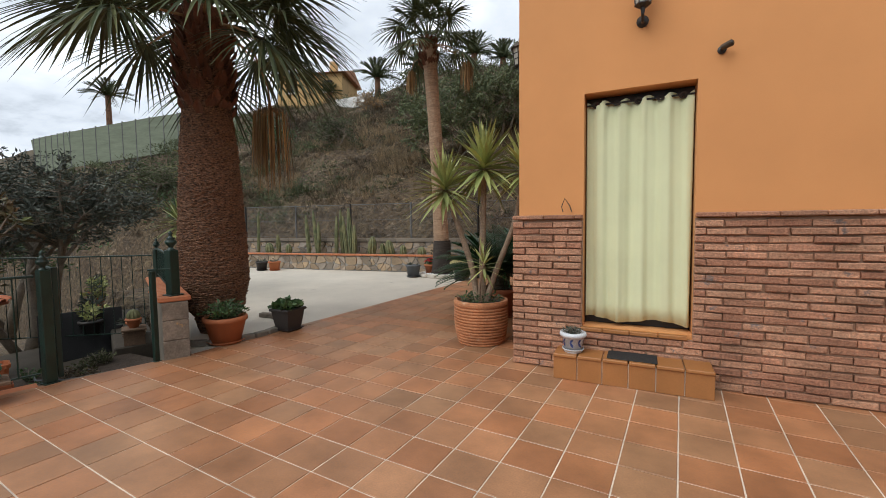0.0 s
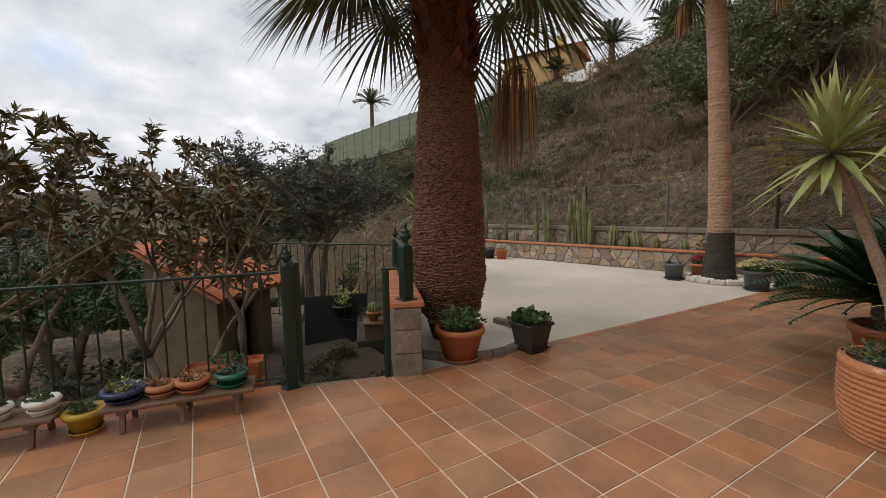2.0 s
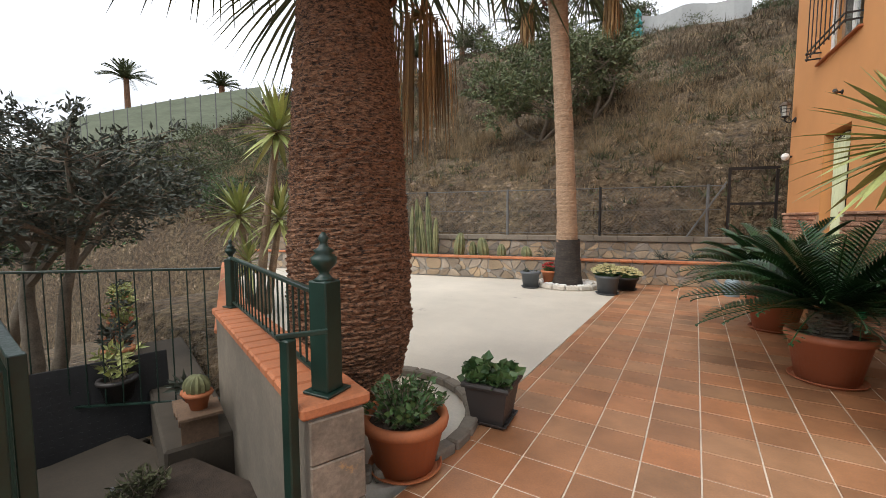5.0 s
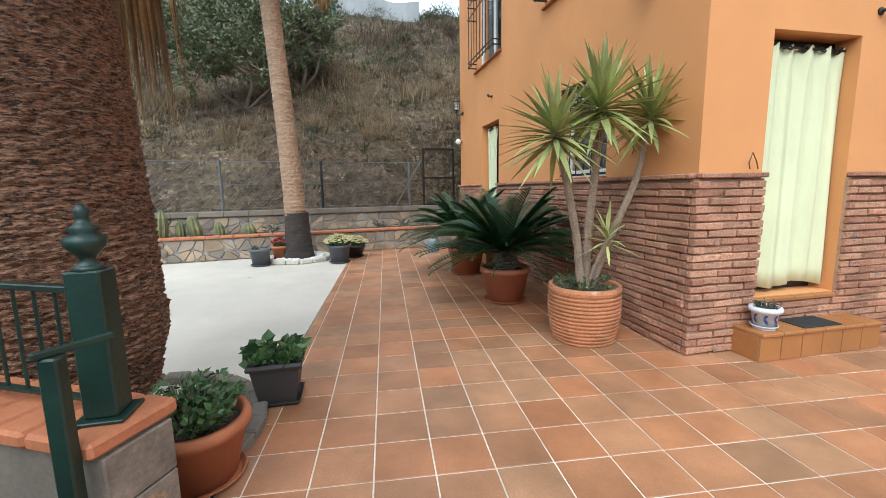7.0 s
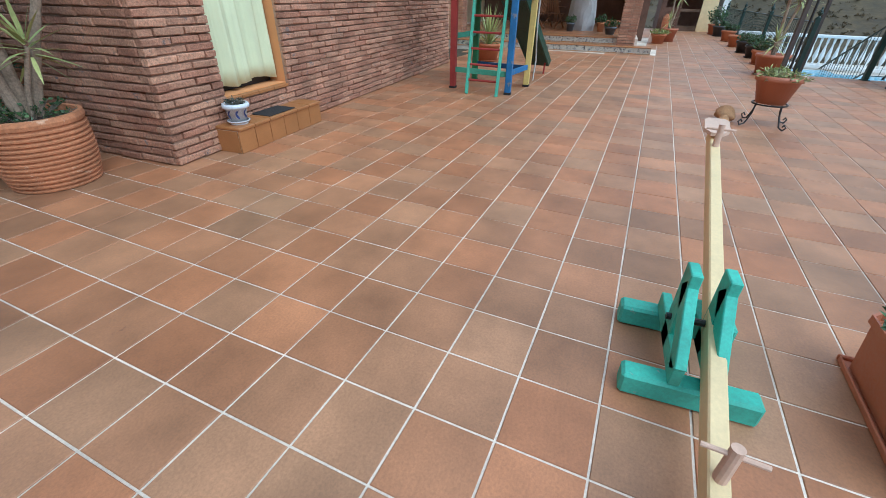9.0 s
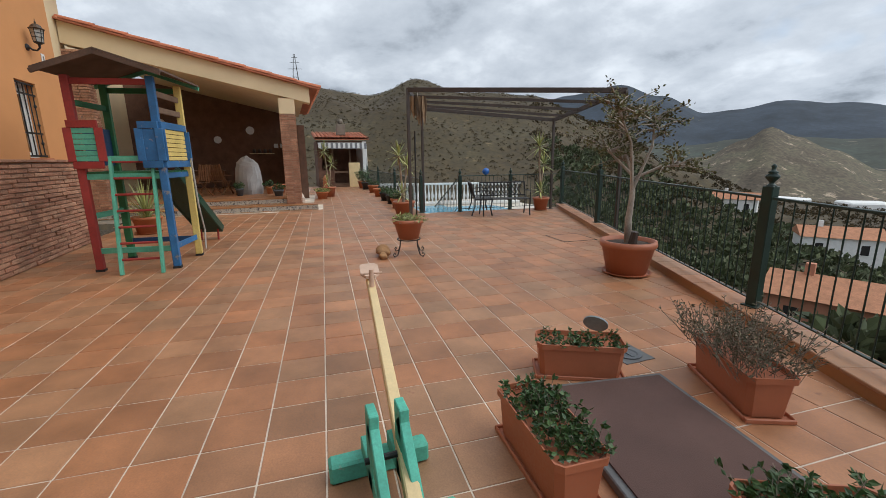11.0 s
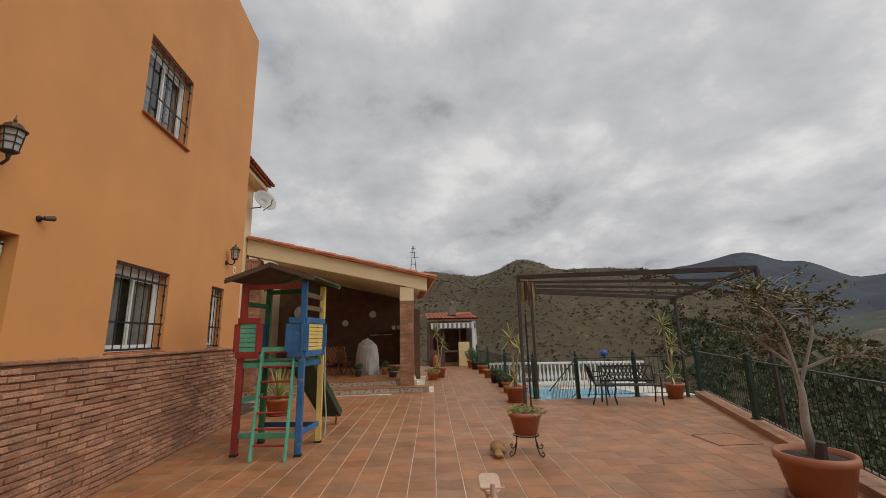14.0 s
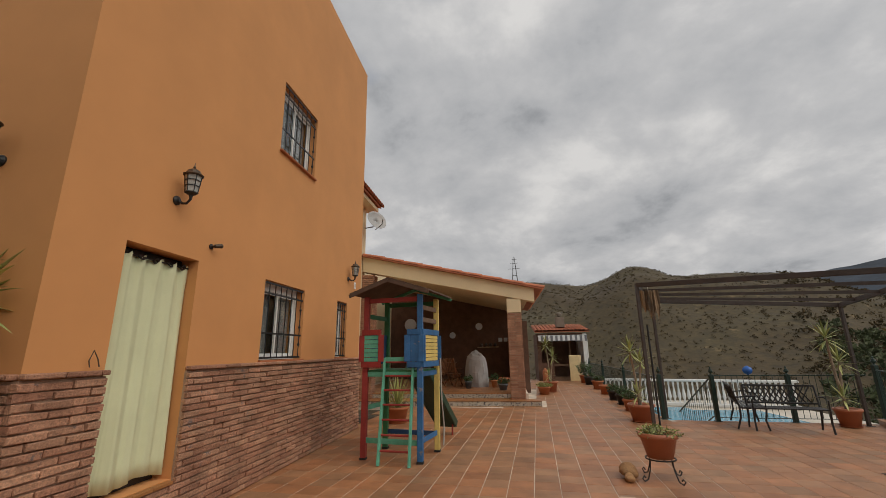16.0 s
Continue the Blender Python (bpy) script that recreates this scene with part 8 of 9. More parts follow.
def shrub_clump(bm, p, r=0.6, n=90, size=0.09):
    s = rnd(0.5, 1.4)
    for i in range(n):
        a, el, q = rnd(0, 6.28), rnd(-0.1, 1.5), rnd(0.45, 1.0)
        d = Vector((math.cos(a) * math.cos(el), math.sin(a) * math.cos(el), 0.75 * math.sin(el)))
        bump = 1 + 0.35 * noise.noise(d * 2.3 + p)
        leaf(bm, p + d * r * s * q * bump, d + Vector((rnd(-0.8, 0.8), rnd(-0.8, 0.8), rnd(-0.4, 0.8))), size * rnd(0.7, 1.5), size * 0.5, rnd(0, 6))


M_HILLSTONE = surf("hill_stone", (0.19, 0.145, 0.105), 0.95, 0.2, 4, 30, 0.2, 0.4, island=0.25)


def stone(bm, p):
    s = rnd(0.02, 0.09)
    bmesh.ops.create_icosphere(bm, subdivisions=1, radius=s, matrix=Matrix.Translation(p + Vector((0, 0, s * 0.1 + 0.03))) @ Matrix.Rotation(rnd(0, 6), 4, "Z") @ Matrix.Diagonal((1.3, 0.9, 0.7, 1)))


def bank_cover(name, label, clumps, area, blades, height, width, reach, lean, material, clump=0.25, seed=1, category="vegetation"):
    """Dry stems and stubble in patches over the bank: many thin triangles in one mesh."""
    rng = np.random.default_rng(seed)
    feet = []
    while len(feet) < clumps:
        x, y = rng.uniform(area[0], area[1]), rng.uniform(area[2], area[3])
        if rng.random() < 0.5 + 1.4 * noise.noise(Vector((x * 0.35, y * 0.35, seed * 7.3))):
            feet.append((x, y, ground_height(x, y) - 0.05))
    n = clumps * blades
    size = np.repeat(rng.uniform(0.45, 1.35, clumps), blades)[:, None]
    foot = np.repeat(np.array(feet), blades, 0)
    ang = rng.uniform(0, 2 * math.pi, n)
    out = np.stack([np.cos(ang), np.sin(ang), np.zeros(n)], 1)
    foot = foot + out * rng.uniform(0, clump, n)[:, None] * size
    tip = foot + (out * rng.uniform(0, reach, n)[:, None] + np.array([0, 0, 1.0]) * rng.uniform(0.35, 1.0, n)[:, None]) * height * size + rng.normal(0, lean, (n, 3)) * size
    a2 = rng.uniform(0, 2 * math.pi, n)
    wide = np.stack([np.cos(a2), np.sin(a2), 0.3 * np.sin(a2 * 3)], 1) * width
    co = np.stack([foot - wide, foot + wide, tip], 1).reshape(-1, 3)
    me = bpy.data.meshes.new(name)
    me.from_pydata(co.tolist(), [], np.arange(3 * n).reshape(-1, 3).tolist())
    me.materials.append(material)
    return tagged(new(name, me), label, category, kind="stuff")


M_STUBBLE = surf("grey_dead_stems", (0.135, 0.097, 0.06), 0.95, 0.35, 0.5, 30, 0.2, 0.0, island=0.4, alt=(0.06, 0.046, 0.028))
M_WEED = surf("dull_green_weeds", (0.10, 0.105, 0.05), 0.9, 0.3, 0.5, 30, 0.2, 0.0, island=0.4, alt=(0.06, 0.065, 0.03))
for k in range(16):
    x, y = rnd(-5.2, -3.85), rnd(-2.2, -1.3)
    tuft("low weeds in the bed beside the steps", (x, y, -0.295), rnd(0.12, 0.24), rnd(0.08, 0.18), 120, random.choice((M_WEED, M_LEAF, M_STUBBLE)), "garden_plant", (0.05, 0.02), 0.4, group="weeds in the garden bed")
bank_cover("stubble", "grey dead stems and stubble on the bank", 9500, (-24, 5, 8.4, 21), 16, 0.22, 0.012, 0.8, 0.05, M_STUBBLE, 0.22, 1)
bank_cover("stubble", "grey dead stems on the upper bank", 5000, (-40, 8, 17, 29), 14, 0.35, 0.02, 0.8, 0.08, M_STUBBLE, 0.35, 2)
bank_cover("dry_grass", "tall dry straw-coloured grass tufts on the bank", 900, (-20, 5, 9.8, 18), 44, 0.62, 0.008, 0.75, 0.09, M_GRASS_DRY, 0.16, 3)
bank_cover("dry_grass", "short dry grass on the bank", 2600, (-24, 5, 8.6, 22), 16, 0.3, 0.009, 0.5, 0.03, M_GRASS_DRY, 0.16, 4)
bank_cover("weeds", "dull green low weeds on the bank", 2300, (-30, 6, 8.6, 28), 20, 0.2, 0.02, 1.0, 0.06, M_WEED, 0.25, 5)
scatter("scrub", "grey-brown scrub on the bank", 700, (-24, 6, 9.2, 28), lambda bm, p: shrub_clump(bm, p, 0.36, 80, 0.05), M_SHRUB_GREY)
scatter("scrub", "green scrub on the bank", 120, (-34, 7, 14, 29), lambda bm, p: shrub_clump(bm, p, 0.7, 130, 0.09), M_SHRUB)
scatter("scrub", "green scrub along the top of the bank", 150, (-48, 8, 24, 31), lambda bm, p: shrub_clump(bm, p, 1.0, 150, 0.13), M_SHRUB)
scatter("scrub", "green bushes at the foot of the bank", 75, (-27, -11, 8.6, 14), lambda bm, p: shrub_clump(bm, p, 0.85, 170, 0.1), M_SHRUB)
scatter("scrub", "green scrub below the netting fence", 110, (-50, -24, 8, 19), lambda bm, p: shrub_clump(bm, p, 1.2, 170, 0.15), M_SHRUB)
scatter("stones", "loose brown stones on the bank", 800, (-16, 4, 8.3, 20), stone, M_HILLSTONE, "stones")


M_LEAF_BANK = surf("grey_green_leaves", (0.085, 0.12, 0.05), 0.6, 0.3, 2, 40, 0.15, 0.0, island=0.4, alt=(0.16, 0.175, 0.085))


def bank_tree(label, x, y, r, h, n, mat, size):
    z = ground_height(x, y) - 0.1
    make_tree("hillside_tree", label, (x, y, z), [([(0, 0, 0), (0.1 * r, 0, 0.15 * h), (0.05 * r, 0.1 * r, 0.32 * h)], 0.08), ([(0.1, 0, 0), (-0.3 * r, 0.1, 0.15 * h), (-0.35 * r, 0, 0.35 * h)], 0.06), ([(0, 0, 0), (0.3 * r, -0.1, 0.14 * h), (0.4 * r, 0, 0.3 * h)], 0.06)],
              ((0, 0, 0.36 * h), (r, r, 0.46 * h)), n, size, mat, twigs=11)


bank_tree("dark green bushy tree on the bank", -5.9, 11.9, 2.7, 5.2, 17000, M_LEAF_BANK, (0.13, 0.06))
bank_tree("dark green bushy tree on the bank", -4.2, 12.6, 1.7, 4.2, 8000, M_LEAF_BANK, (0.13, 0.06))
bank_tree("green bush on the bank", -13.5, 13.5, 1.6, 2.6, 2200, M_SHRUB, (0.13, 0.06))
bank_tree("green bush on the bank", -20.0, 15.0, 2.2, 3.4, 2400, M_LEAF, (0.16, 0.07))
bank_tree("green bush on the bank top", -3.5, 26.0, 2.0, 3.0, 1800, M_SHRUB, (0.18, 0.08))
bank_tree("green bush on the bank top", -14.0, 25.0, 1.8, 3.0, 1800, M_SHRUB, (0.18, 0.08))
bank_tree("reddish dry bush on the bank", -15.5, 19.5, 1.3, 2.2, 1500, M_LEAF_DEAD, (0.13, 0.05))
bank_tree("green bush below the netting wall", -24.0, 10.0, 2.4, 3.0, 2600, M_SHRUB, (0.16, 0.07))
bank_tree("green bush below the netting wall", -18.0, 8.6, 1.8, 2.6, 2200, M_LEAF, (0.15, 0.06))


def date_palm(x, y, h, r):
    z = ground_height(x, y)
    ob = thing("date_palm", "feathery date palm on the hill crest", "palm tree", (x, y, z - 0.1), 0, "date palms on the crest")
    part("trunk", tube(bmesh.new(), [(0, 0, 0), (0, 0, h)], [0.28, 0.22], 10), M_TRUNK, ob)
    bm = bmesh.new()
    for i in range(34):
        a = i * 2.39996
        el = 0.1 + 1.35 * i / 34
        d = Vector((math.cos(a) * math.cos(el), math.sin(a) * math.cos(el), math.sin(el)))
        pts = [Vector((0, 0, h)) + d * r * s + Vector((0, 0, -0.35 * r * s * s)) for s in [k / 8 for k in range(9)]]
        tube(bm, pts, 0.02, 3, False)
        sd_ = Vector((-math.sin(a), math.cos(a), 0))
        for k in range(1, 9):
            for q in range(3):
                b = pts[k - 1].lerp(pts[k], q / 3)
                for s in (-1, 1):
                    leaf(bm, b, sd_ * s + d * 0.8, 0.3 * r * 0.6, 0.05, a)
    part("crown", bm, M_LEAF_PALM, ob)


for x, y, h, r in ((-10.8, 27, 1.6, 2.3), (-8.6, 27.5, 1.2, 1.9), (-5.4, 27, 1.3, 2.2), (-45, 18.6, 6.2, 2.3), (-36, 21.5, 3.2, 1.7), (-19.6, 26.6, 1.7, 2.3), (-15.7, 27.2, 1.2, 1.8), (-24, 25.5, 0.9, 1.3)):
    date_palm(x, y, h, r)

net = thing("netting_wall", "long pale green netting fence on the hill", "fence", kind="structure")
M_NETTING = surf("pale_green_netting", (0.20, 0.23, 0.165), 0.9, 0.15, 0.6, 3, 0.12, 0.2, stretch=(1, 1, 6))
NP = [(-47, 13.7), (-43, 14.6), (-35.5, 16.8), (-28.5, 19.4)]
for (x0, y0), (x1, y1) in zip(NP, NP[1:]):
    for k in range(6):
        a, b = k / 6, (k + 1) / 6
        p, q = Vector((x0 + (x1 - x0) * a, y0 + (y1 - y0) * a, 0)), Vector((x0 + (x1 - x0) * b, y0 + (y1 - y0) * b, 0))
        zt = 8.9 + (p.x + 50) * 0.105
        part("net_panel", beam(bmesh.new(), p + Vector((0, 0, zt - 1.5)), q + Vector((0, 0, zt - 1.37)), 0.06, 3.0), M_NETTING, net)
        part("post", tube(bmesh.new(), [p + Vector((0, 0, zt - 4)), p + Vector((0, 0, zt + 0.1))], 0.06, 6), M_RUST, net)
tarp = thing("tarpaulin", "pale grey plastic sheet stretched along the crest", "tarpaulin", kind="structure")
zt = ground_height(-1.0, 24.5)
bm = bmesh.new()
g = [[bm.verts.new((-3.2 + 0.4 * i, 24.6 + 0.1 * math.sin(i), zt - 0.3 + 0.5 * j + 0.12 * math.sin(i * 0.8 + j))) for i in range(14)] for j in range(4)]
for a, b in zip(g, g[1:]):
    for i in range(13):
        bm.faces.new((a[i], a[i + 1], b[i + 1], b[i]))
o = part("sheet", bm, surf("grey_plastic_sheet", (0.34, 0.35, 0.35), 0.5, 0.1, 1, 10, 0.06, 0.3), tarp)
o.modifiers.new("thickness", "SOLIDIFY").thickness = 0.02
orn = thing("chimney_pot", "turquoise painted ornament on the crest", "ornament", (-3.4, 24.2, ground_height(-3.4, 24.2)))
part("pot", lathe(bmesh.new(), [(0.3, 0), (0.34, 0.3), (0.2, 0.5), (0.28, 0.8), (0.16, 1.0), (0.22, 1.3), (0.05, 1.6)], 12), surf("turquoise_glaze", (0.02, 0.22, 0.2), 0.4, 0.1), orn)


def make_house(label, at, turn, w, d, h, wall_mat, roof_mat, group=""):
    ob = thing("house", label, "house", at, turn, group)
    part("wall", boxed(-w / 2, w / 2, -d / 2, d / 2, -2, h), wall_mat, ob)
    bm = bmesh.new()
    v = [bm.verts.new(p) for p in ((-w / 2 - 0.4, -d / 2 - 0.4, h), (w / 2 + 0.4, -d / 2 - 0.4, h), (w / 2 + 0.4, d / 2 + 0.4, h), (-w / 2 - 0.4, d / 2 + 0.4, h), (-w / 2 - 0.4, 0, h + d * 0.22), (w / 2 + 0.4, 0, h + d * 0.22))]
    for f in ((0, 1, 5, 4), (2, 3, 4, 5), (0, 4, 3), (1, 2, 5), (3, 2, 1, 0)):
        bm.faces.new([v[i] for i in f])
    part("roof", bm, roof_mat, ob)
    for s in (-1, 1):
        for k in (-0.28, 0.28):
            win = part("window", boxed(w * k - 0.45, w * k + 0.45, s * (d / 2 + 0.001), s * (d / 2 + 0.03), h * 0.35, h * 0.75), M_DARK, ob)
            part("window_sill", boxed(w * k - 0.55, w * k + 0.55, s * (d / 2 + 0.001), s * (d / 2 + 0.1), h * 0.35 - 0.12, h * 0.35 - 0.01), M_WHITE, win)
    part("chimney", boxed(w * 0.2, w * 0.2 + 0.6, -0.3, 0.3, h, h + d * 0.22 + 0.8), wall_mat, ob)
    return ob


M_OCHRE = surf("ochre_render", (0.55, 0.36, 0.16), 0.9, 0.08, 1, 20, 0.05, 0.1)
M_SALMON = surf("salmon_render", (0.45, 0.2, 0.12), 0.9, 0.1, 1, 20, 0.05, 0.1)
M_FARROOF = surf("far_clay_roof", (0.42, 0.19, 0.10), 0.85, 0.2, 2, 12, 0.2, 0.4)
make_house("ochre house on the hill crest", (-26.5, 27.0, ground_height(-26.5, 27.0) + 0.2), 20, 6.0, 4.5, 2.4, M_OCHRE, M_FARROOF)
wl_ob = part("crest_wall", boxed(-22.6, -19.4, 24.6, 24.9, ground_height(-21, 24.6) - 1, ground_height(-21, 24.6) + 0.9), M_WHITE)
tagged(wl_ob, "white garden wall on the hill crest", "wall", kind="structure")
for lab, (x, y), t, w, d, h, mw in (("pink house with clay roof in the valley", (15, -42), 20, 8, 6, 3.2, M_SALMON), ("ochre house with clay roof in the valley", (8, -52), -10, 8, 7, 4, M_OCHRE), ("white house with clay roof in the valley", (34, -80), 40, 9, 6, 3.5, M_WHITE),
                                    ("pink house with clay roof in the valley", (2, -64), 5, 10, 8, 5, M_SALMON), ("white house below the hillside", (60, -95), 30, 8, 6, 3.5, M_WHITE), ("ochre house with clay roof in the valley", (-14, -58), 35, 10, 8, 4.5, M_OCHRE), ("white house low in the valley", (-40, -40), 15, 9, 7, 4, M_WHITE)):
    make_house(lab, (x, y, ground_height(x, y)), t, w, d, h, mw, M_FARROOF)
low_ = thing("outbuilding", "red-walled building with a pale tiled roof below the terrace", "house", (1.0, -17.0, -7.3), -25)
part("wall", boxed(-9.0, 0.0, -2.4, 2.4, 0, 2.5), surf("dark_red_render", (0.22, 0.05, 0.03), 0.85, 0.12, 1, 20, 0.06, 0.2), low_)
M_PALEROOF = surf("pale_roof_tile", (0.25, 0.18, 0.14), 0.85, 0.15, 2, 20, 0.15, 0.3, island=0.2)
tile_roof(low_, (-9.3, -2.7, 3.3), (9.6, 0, 0), (0, 2.75, 0.0), 30, 3, 0.13, M_PALEROOF)
tile_roof(low_, (-9.3, 0.05, 3.3), (9.6, 0, 0), (0, 2.75, -0.65), 30, 6, 0.13, M_PALEROOF)


def far_bush(bm, p, s0=1.0, n=34):
    s = rnd(0.5, 1.5) * s0
    for i in range(n):
        a, el = rnd(0, 6.28), rnd(0, 1.5)
        d = Vector((math.cos(a) * math.cos(el), math.sin(a) * math.cos(el), 0.9 * math.sin(el)))
        leaf(bm, p + d * s * rnd(0.3, 1), d + Vector((rnd(-1, 1), rnd(-1, 1), rnd(-0.3, 0.8))), 0.55 * s, 0.4 * s, rnd(0, 6))


def scatter_polar(name, label, n, a0, a1, d0, d1, s0, mat, leaves=34):
    bm = bmesh.new()
    for _ in range(n):
        a, d = radians(rnd(a0, a1)), d0 + (d1 - d0) * random.random() ** 0.8
        x, y = -2.5 + d * math.sin(a), -3.4 + d * math.cos(a)
        if -4 < x < 24 and y > -19:
            continue
        far_bush(bm, Vector((x, y, ground_height(x, y))), s0, leaves)
    tagged(part(name, bm, mat), label, "vegetation", kind="stuff")


M_FARBUSH = surf("distant_scrub", (0.045, 0.038, 0.017), 0.85, 0.3, 0.05, 2, 0.2, 0, island=0.3, alt=(0.10, 0.064, 0.026))
scatter_polar("valley_trees", "dark green trees on the valley slope", 2300, 124, 205, 21, 120, 1.15, M_SHRUB)
scatter_polar("hill_scrub", "low dry scrub over the far hillside", 9000, 78, 140, 45, 230, 0.34, M_FARBUSH, 14)
scatter_polar("hill_scrub", "dark scrub over the valley and far hills", 5200, 122, 200, 80, 360, 0.95, M_FARBUSH, 22)
scatter_polar("valley_trees", "dark green trees west of the garden", 300, 205, 285, 16, 70, 1.3, M_SHRUB)
pyl = thing("pylon", "steel lattice pylon on the far hill", "pylon", (150, -9.0, ground_height(150, -9.0) - 0.5))
for sx in (-1, 1):
    for sy in (-1, 1):
        part("leg", beam(bmesh.new(), (sx * 1.3, sy * 1.3, 0), (sx * 0.15, sy * 0.15, 13), 0.14, 0.14), M_RUST, pyl)
for z in (3, 6, 8.5, 10.5, 12):
    w = 1.3 - 1.15 * z / 13
    part("cross_arm", beam(bmesh.new(), (-w, -w * (1 if z < 8 else 4), z), (w, w * (1 if z < 8 else 4), z), 0.1, 0.1), M_RUST, pyl)
    part("cross_arm", beam(bmesh.new(), (-w, w, z), (w, -w, z), 0.1, 0.1), M_RUST, pyl)
for k, (a, d, w) in enumerate(((150, 260, 16), (153, 300, 22), (156, 240, 15), (149, 330, 20))):
    a = radians(a)
    x, y = -2.5 + d * math.sin(a), -3.4 + d * math.cos(a)
    gh = thing("greenhouse", "white plastic greenhouse in the far valley", "greenhouse", (x, y, ground_height(x, y)), 25 * k, "greenhouses in the valley")
    part("cover", boxed(-w / 2, w / 2, -6, 6, -4, 3, 0.6), M_WHITE, gh)

# mountains closing the valley, their blue being distance haze put into the colour
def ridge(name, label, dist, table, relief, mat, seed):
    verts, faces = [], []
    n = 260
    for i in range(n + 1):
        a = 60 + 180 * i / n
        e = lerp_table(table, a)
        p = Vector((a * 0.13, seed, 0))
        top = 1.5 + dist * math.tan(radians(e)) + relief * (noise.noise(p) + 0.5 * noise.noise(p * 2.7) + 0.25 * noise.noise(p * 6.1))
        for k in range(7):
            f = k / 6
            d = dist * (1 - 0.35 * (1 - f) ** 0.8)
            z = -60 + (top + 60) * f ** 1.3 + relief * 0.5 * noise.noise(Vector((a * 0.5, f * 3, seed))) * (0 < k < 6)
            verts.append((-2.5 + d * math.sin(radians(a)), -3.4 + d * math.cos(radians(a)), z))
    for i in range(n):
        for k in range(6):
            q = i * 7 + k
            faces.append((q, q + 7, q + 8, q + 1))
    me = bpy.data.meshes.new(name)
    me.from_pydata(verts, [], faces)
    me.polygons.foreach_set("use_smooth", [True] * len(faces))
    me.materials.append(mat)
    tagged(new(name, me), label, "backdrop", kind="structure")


ridge("backdrop_mountains", "forested mountains beyond the valley with haze painted blue-grey into their colour", 3600, [(60, 4), (100, 5), (115, 5.8), (122, 6.6), (127, 7.6), (132.5, 8.4), (137, 6.9), (142, 4.7), (145, 4.9), (148.5, 5.5), (153, 4.9), (159, 3.7), (168, 4.4), (180, 4.8), (210, 4), (240, 3)], 12, surf("haze_tinted_forest", (0.036, 0.048, 0.066), 0.95, 0.35, 0.006, 0.05, 0.3, 0), 3.0)
ridge("backdrop_foothills", "dark wooded foothills across the valley", 1500, [(60, 3), (110, 3.2), (126, 2.6), (134, 1.9), (140, 1.2), (147, 1.9), (153, 1.5), (160, 1.7), (175, 1.2), (200, 1.0), (240, 1)], 10, surf("brown_foothill_scrub", (0.058, 0.06, 0.045), 0.95, 0.45, 0.012, 0.08, 0.4, 0, alt=(0.04, 0.05, 0.04), spots=((0.15, 0.125, 0.095), 0.1, 0.02)), 8.0)
ridge("backdrop_rock_hill", "pale rocky cone hill in the valley", 700, [(60, -6), (130, -5), (137, -3.2), (142, -0.2), (145.5, 1.6), (147.8, 2.9), (150, 1.7), (153, 0.4), (157, -1.6), (163, -3.5), (180, -6), (240, -6)], 3, surf("pale_rocky_scrub", (0.15, 0.115, 0.078), 0.95, 0.5, 0.025, 0.25, 0.5, 0, alt=(0.075, 0.07, 0.042), spots=((0.36, 0.28, 0.2), 0.14, 0.06)), 21.0)

# ---- pieces of walls and floors ----
def brick_mesh(name, l, d, h, material, jitter=0.004):
    bm = boxed(0, l, -d, 0, 0, h)
    for v in bm.verts:
        v.co += Vector((rnd(-jitter, jitter), rnd(-jitter, jitter) if v.co.y < -d / 2 else 0, rnd(-jitter, jitter)))
    fr = [e for e in bm.edges if all(v.co.y < -d / 2 for v in e.verts)]
    bmesh.ops.bevel(bm, geom=fr, offset=0.006, segments=1, affect="EDGES")
    me = bpy.data.meshes.new(name)
    bm.to_mesh(me)
    bm.free()
    me.materials.append(material)
    return me


BRICKS = [brick_mesh("brick", l, 0.05 + 0.006 * (k % 3), 0.051 + 0.003 * (k % 2), M_BRICK) for k, l in enumerate((0.275, 0.268, 0.26, 0.278, 0.27, 0.264))]
BRICKS_JOIN = [brick_mesh("brick_far", l, 0.05 + 0.006 * (k % 3), 0.051 + 0.003 * (k % 2), M_BRICK_JOIN) for k, l in enumerate((0.275, 0.268, 0.26, 0.278, 0.27, 0.264))]
COURSE = 0.0655


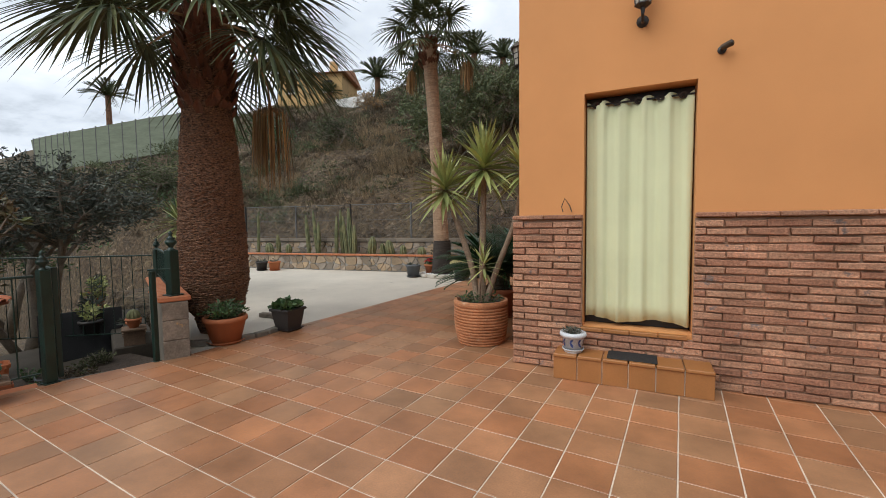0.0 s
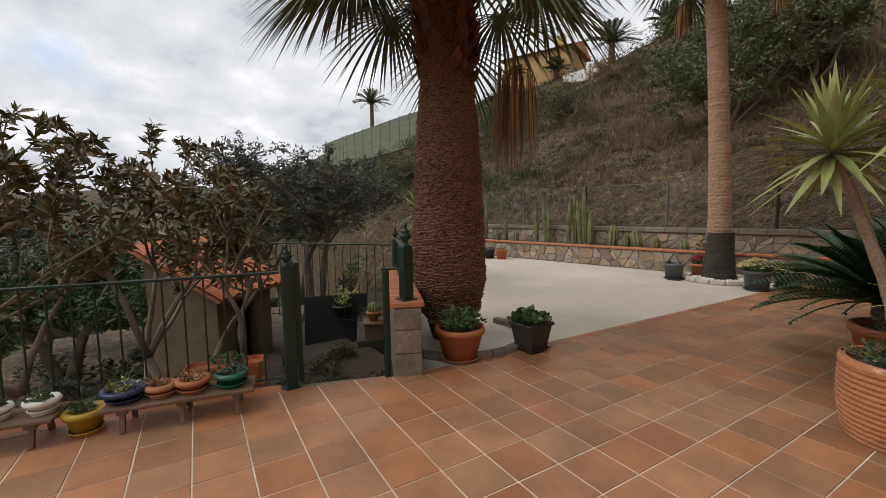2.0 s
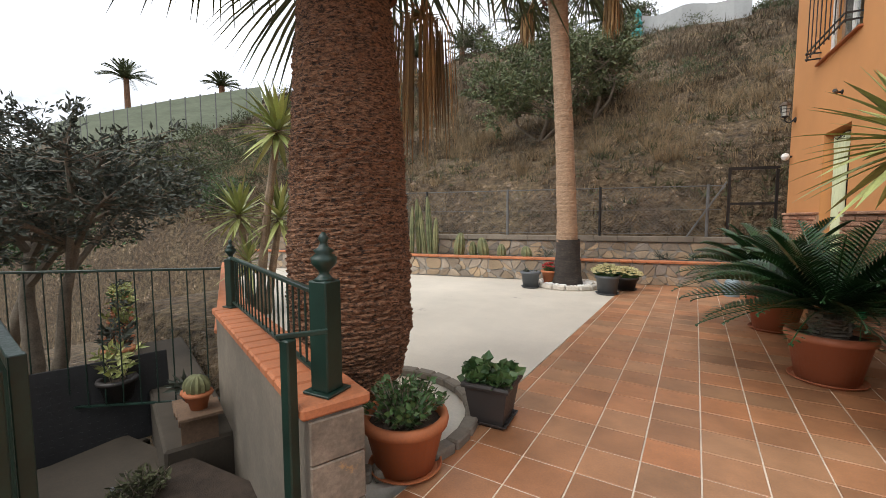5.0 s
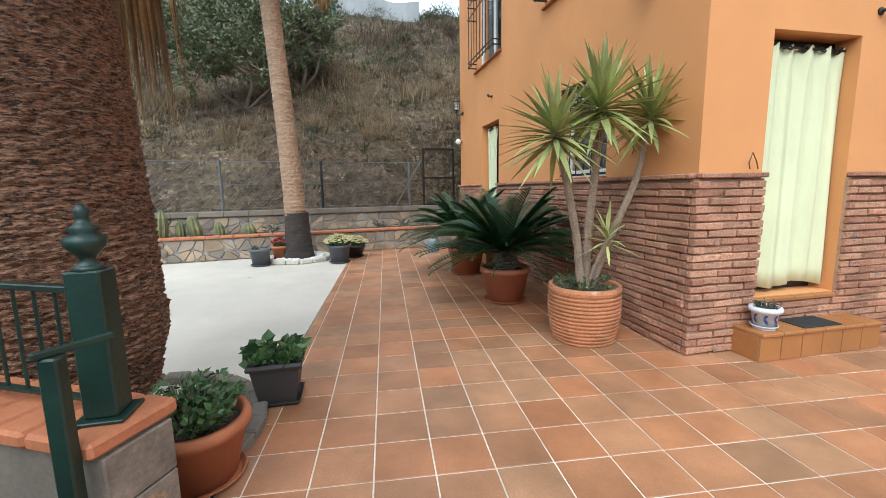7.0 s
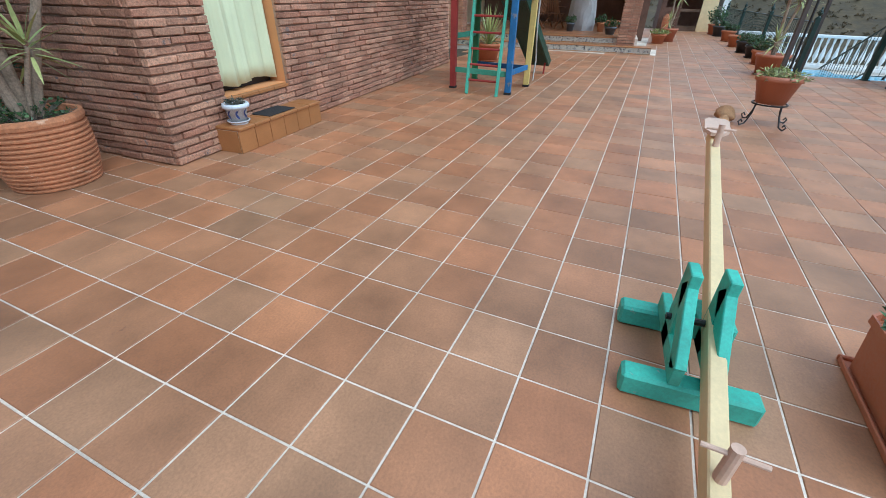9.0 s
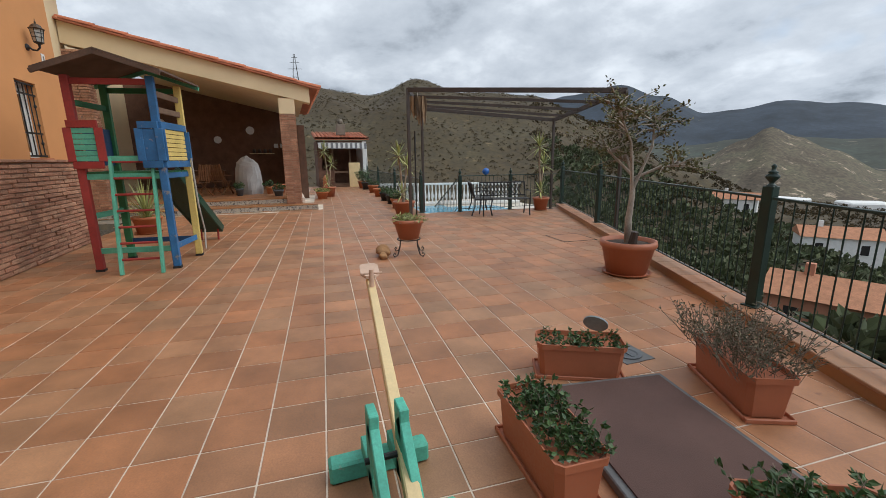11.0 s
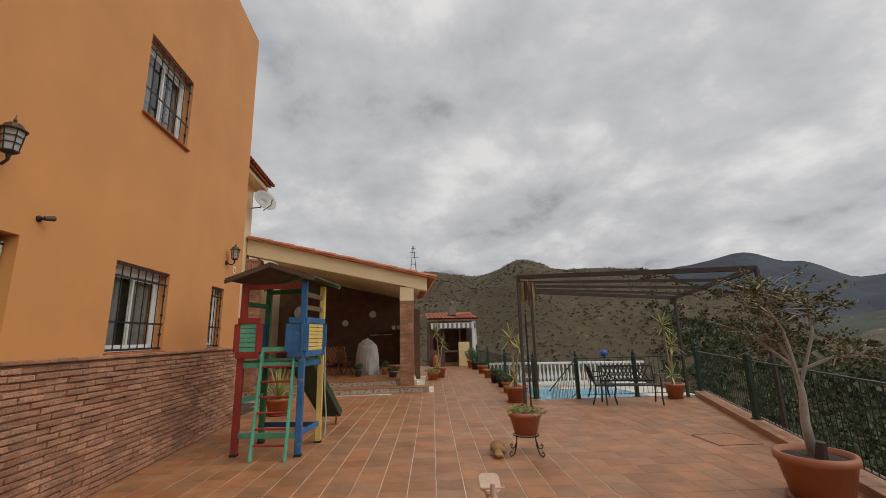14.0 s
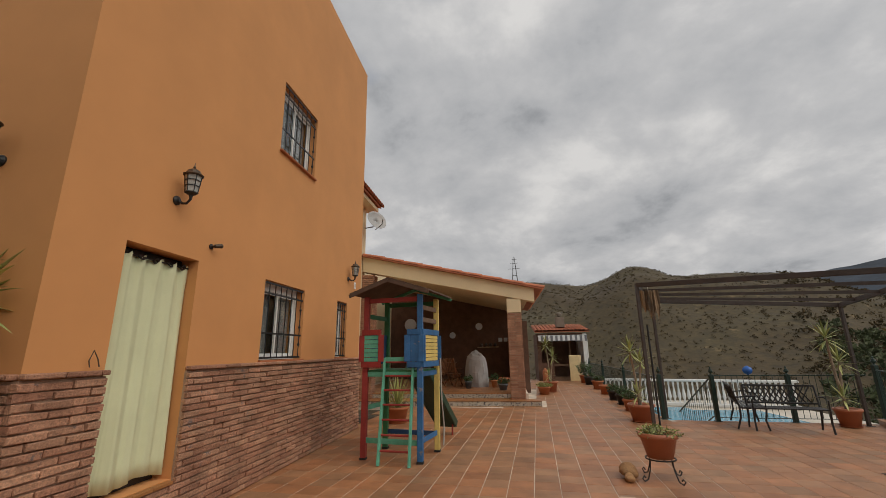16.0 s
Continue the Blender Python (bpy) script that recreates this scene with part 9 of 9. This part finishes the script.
def brick_run(parent, frame_m, length, z0, z1, single, skip=(), stuff_label="rows of rustic bricks"):
    """Courses of bricks along local x with faces to -y, under the pose frame_m. single(x): bricks made as pieces of their own.
    skip: openings (x0, x1, z0, z1)."""
    count = 0
    far_v, far_f = [], []
    j = 0
    z = z0
    while z + 0.05 <= z1 + 0.001:
        x = -0.14 * (j % 2) - rnd(0, 0.03)
        while x < length:
            k = random.randrange(6)
            l = 0.28
            a, b = max(x, 0.0), min(x + l, length)
            for s0, s1, sz0, sz1 in skip:
                if sz0 < z + 0.025 < sz1:
                    if s0 <= a < s1:
                        a = s1
                    if s0 < b <= s1:
                        b = s0
                    if a < s0 and b > s1:
                        b = s0
            if b - a > 0.03:
                sx = (b - a - 0.008) / 0.272
                m = frame_m @ Matrix.Translation((a, 0, z)) @ Matrix.Rotation(rnd(-0.012, 0.012), 4, "Y") @ Matrix.Diagonal((sx, rnd(0.85, 1.15), rnd(0.92, 1.05), 1))
                if single((a + b) / 2, z) and count < 300:
                    ob = new("brick", BRICKS[k])
                    ob.parent = parent
                    ob.matrix_local = m
                    count += 1
                else:
                    base = len(far_v)
                    me = BRICKS_JOIN[k]
                    far_v += [tuple(m @ v.co) for v in me.vertices]
                    far_f += [tuple(base + i for i in p.vertices) for p in me.polygons]
            x += l
        z += COURSE
        j += 1
    if far_v:
        me = bpy.data.meshes.new("bricks")
        me.from_pydata(far_v, [], far_f)
        me.materials.append(M_BRICK_JOIN)
        ob = new("bricks", me)
        ob.parent = parent
        tagged(ob, stuff_label, kind="stuff")


def wainscot(parent, frame_m, spans, top=1.455):
    """Mortar bed and cap tiles of a brick dado."""
    bm = bmesh.new()
    for a, b, z0, z1 in spans:
        box(bm, a, b, -0.026, -0.001, z0, z1)
    ob = part("mortar_bed", bm, M_MORTAR, parent)
    ob.matrix_local = frame_m
    for a, b, z0, z1 in spans:
        if z1 < top - 0.1:
            continue
        x = a
        while x < b - 0.02:
            e = min(x + 0.285, b)
            ob = part("cap_tile", boxed(x + 0.003, e - 0.003, -0.075, 0.0 - 0.001, top + 0.012, top + 0.052, 0.008), M_BRICK, parent)
            ob.matrix_local = frame_m
            x = e


ID = Matrix.Identity(4)
wainscot(front, ID, [(-0.026, DOOR[0], 0, 1.46), (DOOR[1], HX, 0, 1.46), (DOOR[0], DOOR[1], 0, 0.4)])
CORNER = 0.052
brick_run(front, Matrix.Translation((-CORNER, 0, 0)), HX + CORNER, 0.012, 1.46, lambda x, z: x < 3.4, [(DOOR[0] + CORNER, DOOR[1] + CORNER, 0.4, 3)])
SIDE_M = pose(0, HY, 0, 0, 0, -90)
wainscot(side, SIDE_M, [(0, HY - 5.6, 0, 1.46), (HY - 4.62, HY, 0, 1.46), (HY - 5.6, HY - 4.62, 0, 0.4)])
brick_run(side, SIDE_M, HY, 0.012, 1.46, lambda x, z: x > HY - 3.2, [(HY - 5.6, HY - 4.62, 0.4, 3)])


def make_tile_mesh(name, material):
    bm = boxed(-0.1505, 0.1505, -0.1505, 0.1505, -0.012, 0.0)
    bmesh.ops.bevel(bm, geom=[e for e in bm.edges if all(v.co.z > -0.001 for v in e.verts)], offset=0.0025, segments=1, affect="EDGES")
    bm.faces.ensure_lookup_table()
    bmesh.ops.delete(bm, geom=[f for f in bm.faces if f.normal.z < -0.9], context="FACES")
    me = bpy.data.meshes.new(name)
    bm.to_mesh(me)
    bm.free()
    me.materials.append(material)
    return me


def pave():
    near, far = make_tile_mesh("tile", M_TILE), make_tile_mesh("tile_far", M_TILE_JOIN)
    far_v, far_f, made = [], [], 0
    hole = [(10.35, -4.45), (22, -4.45), (22, 0.1), (10.35, 0.1)]
    for i in range(-32, 90):
        for j in range(-36, 36):
            cx = T0[0] + TILE * ((i + 0.5) * UX - (j + 0.5) * UY)
            cy = T0[1] + TILE * ((i + 0.5) * UY + (j + 0.5) * UX)
            h = 0.154
            rim = [inside(cx + a * h, cy + b * h, TERRACE) for a in (-1, 1) for b in (-1, 1)]
            if not any(rim) or inside(cx, cy, hole):
                continue
            m = Matrix.Translation((cx, cy, rnd(-0.0012, 0.0006))) @ Matrix.Rotation(TILT_A + rnd(-0.004, 0.004), 4, "Z") @ Matrix.Rotation(rnd(-0.004, 0.004), 4, "X")
            if not all(rim):
                # cut tiles along the edges
                bm = bmesh.new()
                bm.from_mesh(far)
                bm.transform(m)
                for (x0, y0), (x1, y1) in zip(TERRACE, TERRACE[1:] + TERRACE[:1]):
                    if (x0 >= 0 and y0 >= 0 and x1 >= 0 and y1 >= 0):
                        continue        # the house stands on these
                    dx, dy = x1 - x0, y1 - y0
                    L = math.hypot(dx, dy)
                    if L < 0.01 or abs((cx - x0) * dy - (cy - y0) * dx) / L > 0.24:
                        continue
                    q = ((cx - x0) * dx + (cy - y0) * dy) / L
                    if not -0.25 < q < L + 0.25:
                        continue
                    bmesh.ops.bisect_plane(bm, geom=bm.verts[:] + bm.edges[:] + bm.faces[:], plane_co=(x0 - dy / L * 0.004, y0 + dx / L * 0.004, 0), plane_no=(dy, -dx, 0), clear_outer=True)
                base = len(far_v)
                bm.verts.index_update()
                far_v += [tuple(v.co) for v in bm.verts]
                far_f += [tuple(base + v.index for v in f.verts) for f in bm.faces]
                bm.free()
            elif made < 300 and -3.0 < cx < 1.4 and -4.75 < cy < 0.6 and cx < 0.2 + 0.55 * (cy + 4.75):
                ob = new("tile", near)
                ob.parent = terrace
                ob.matrix_local = m
                made += 1
            else:
                base = len(far_v)
                far_v += [tuple(m @ v.co) for v in far.vertices]
                far_f += [tuple(base + i_ for i_ in p.vertices) for p in far.polygons]
    me = bpy.data.meshes.new("tiles")
    me.from_pydata(far_v, [], far_f)
    me.materials.append(M_TILE_JOIN)
    ob = new("tiles", me)
    ob.parent = terrace
    tagged(ob, "terracotta floor tiles", kind="stuff")


pave()
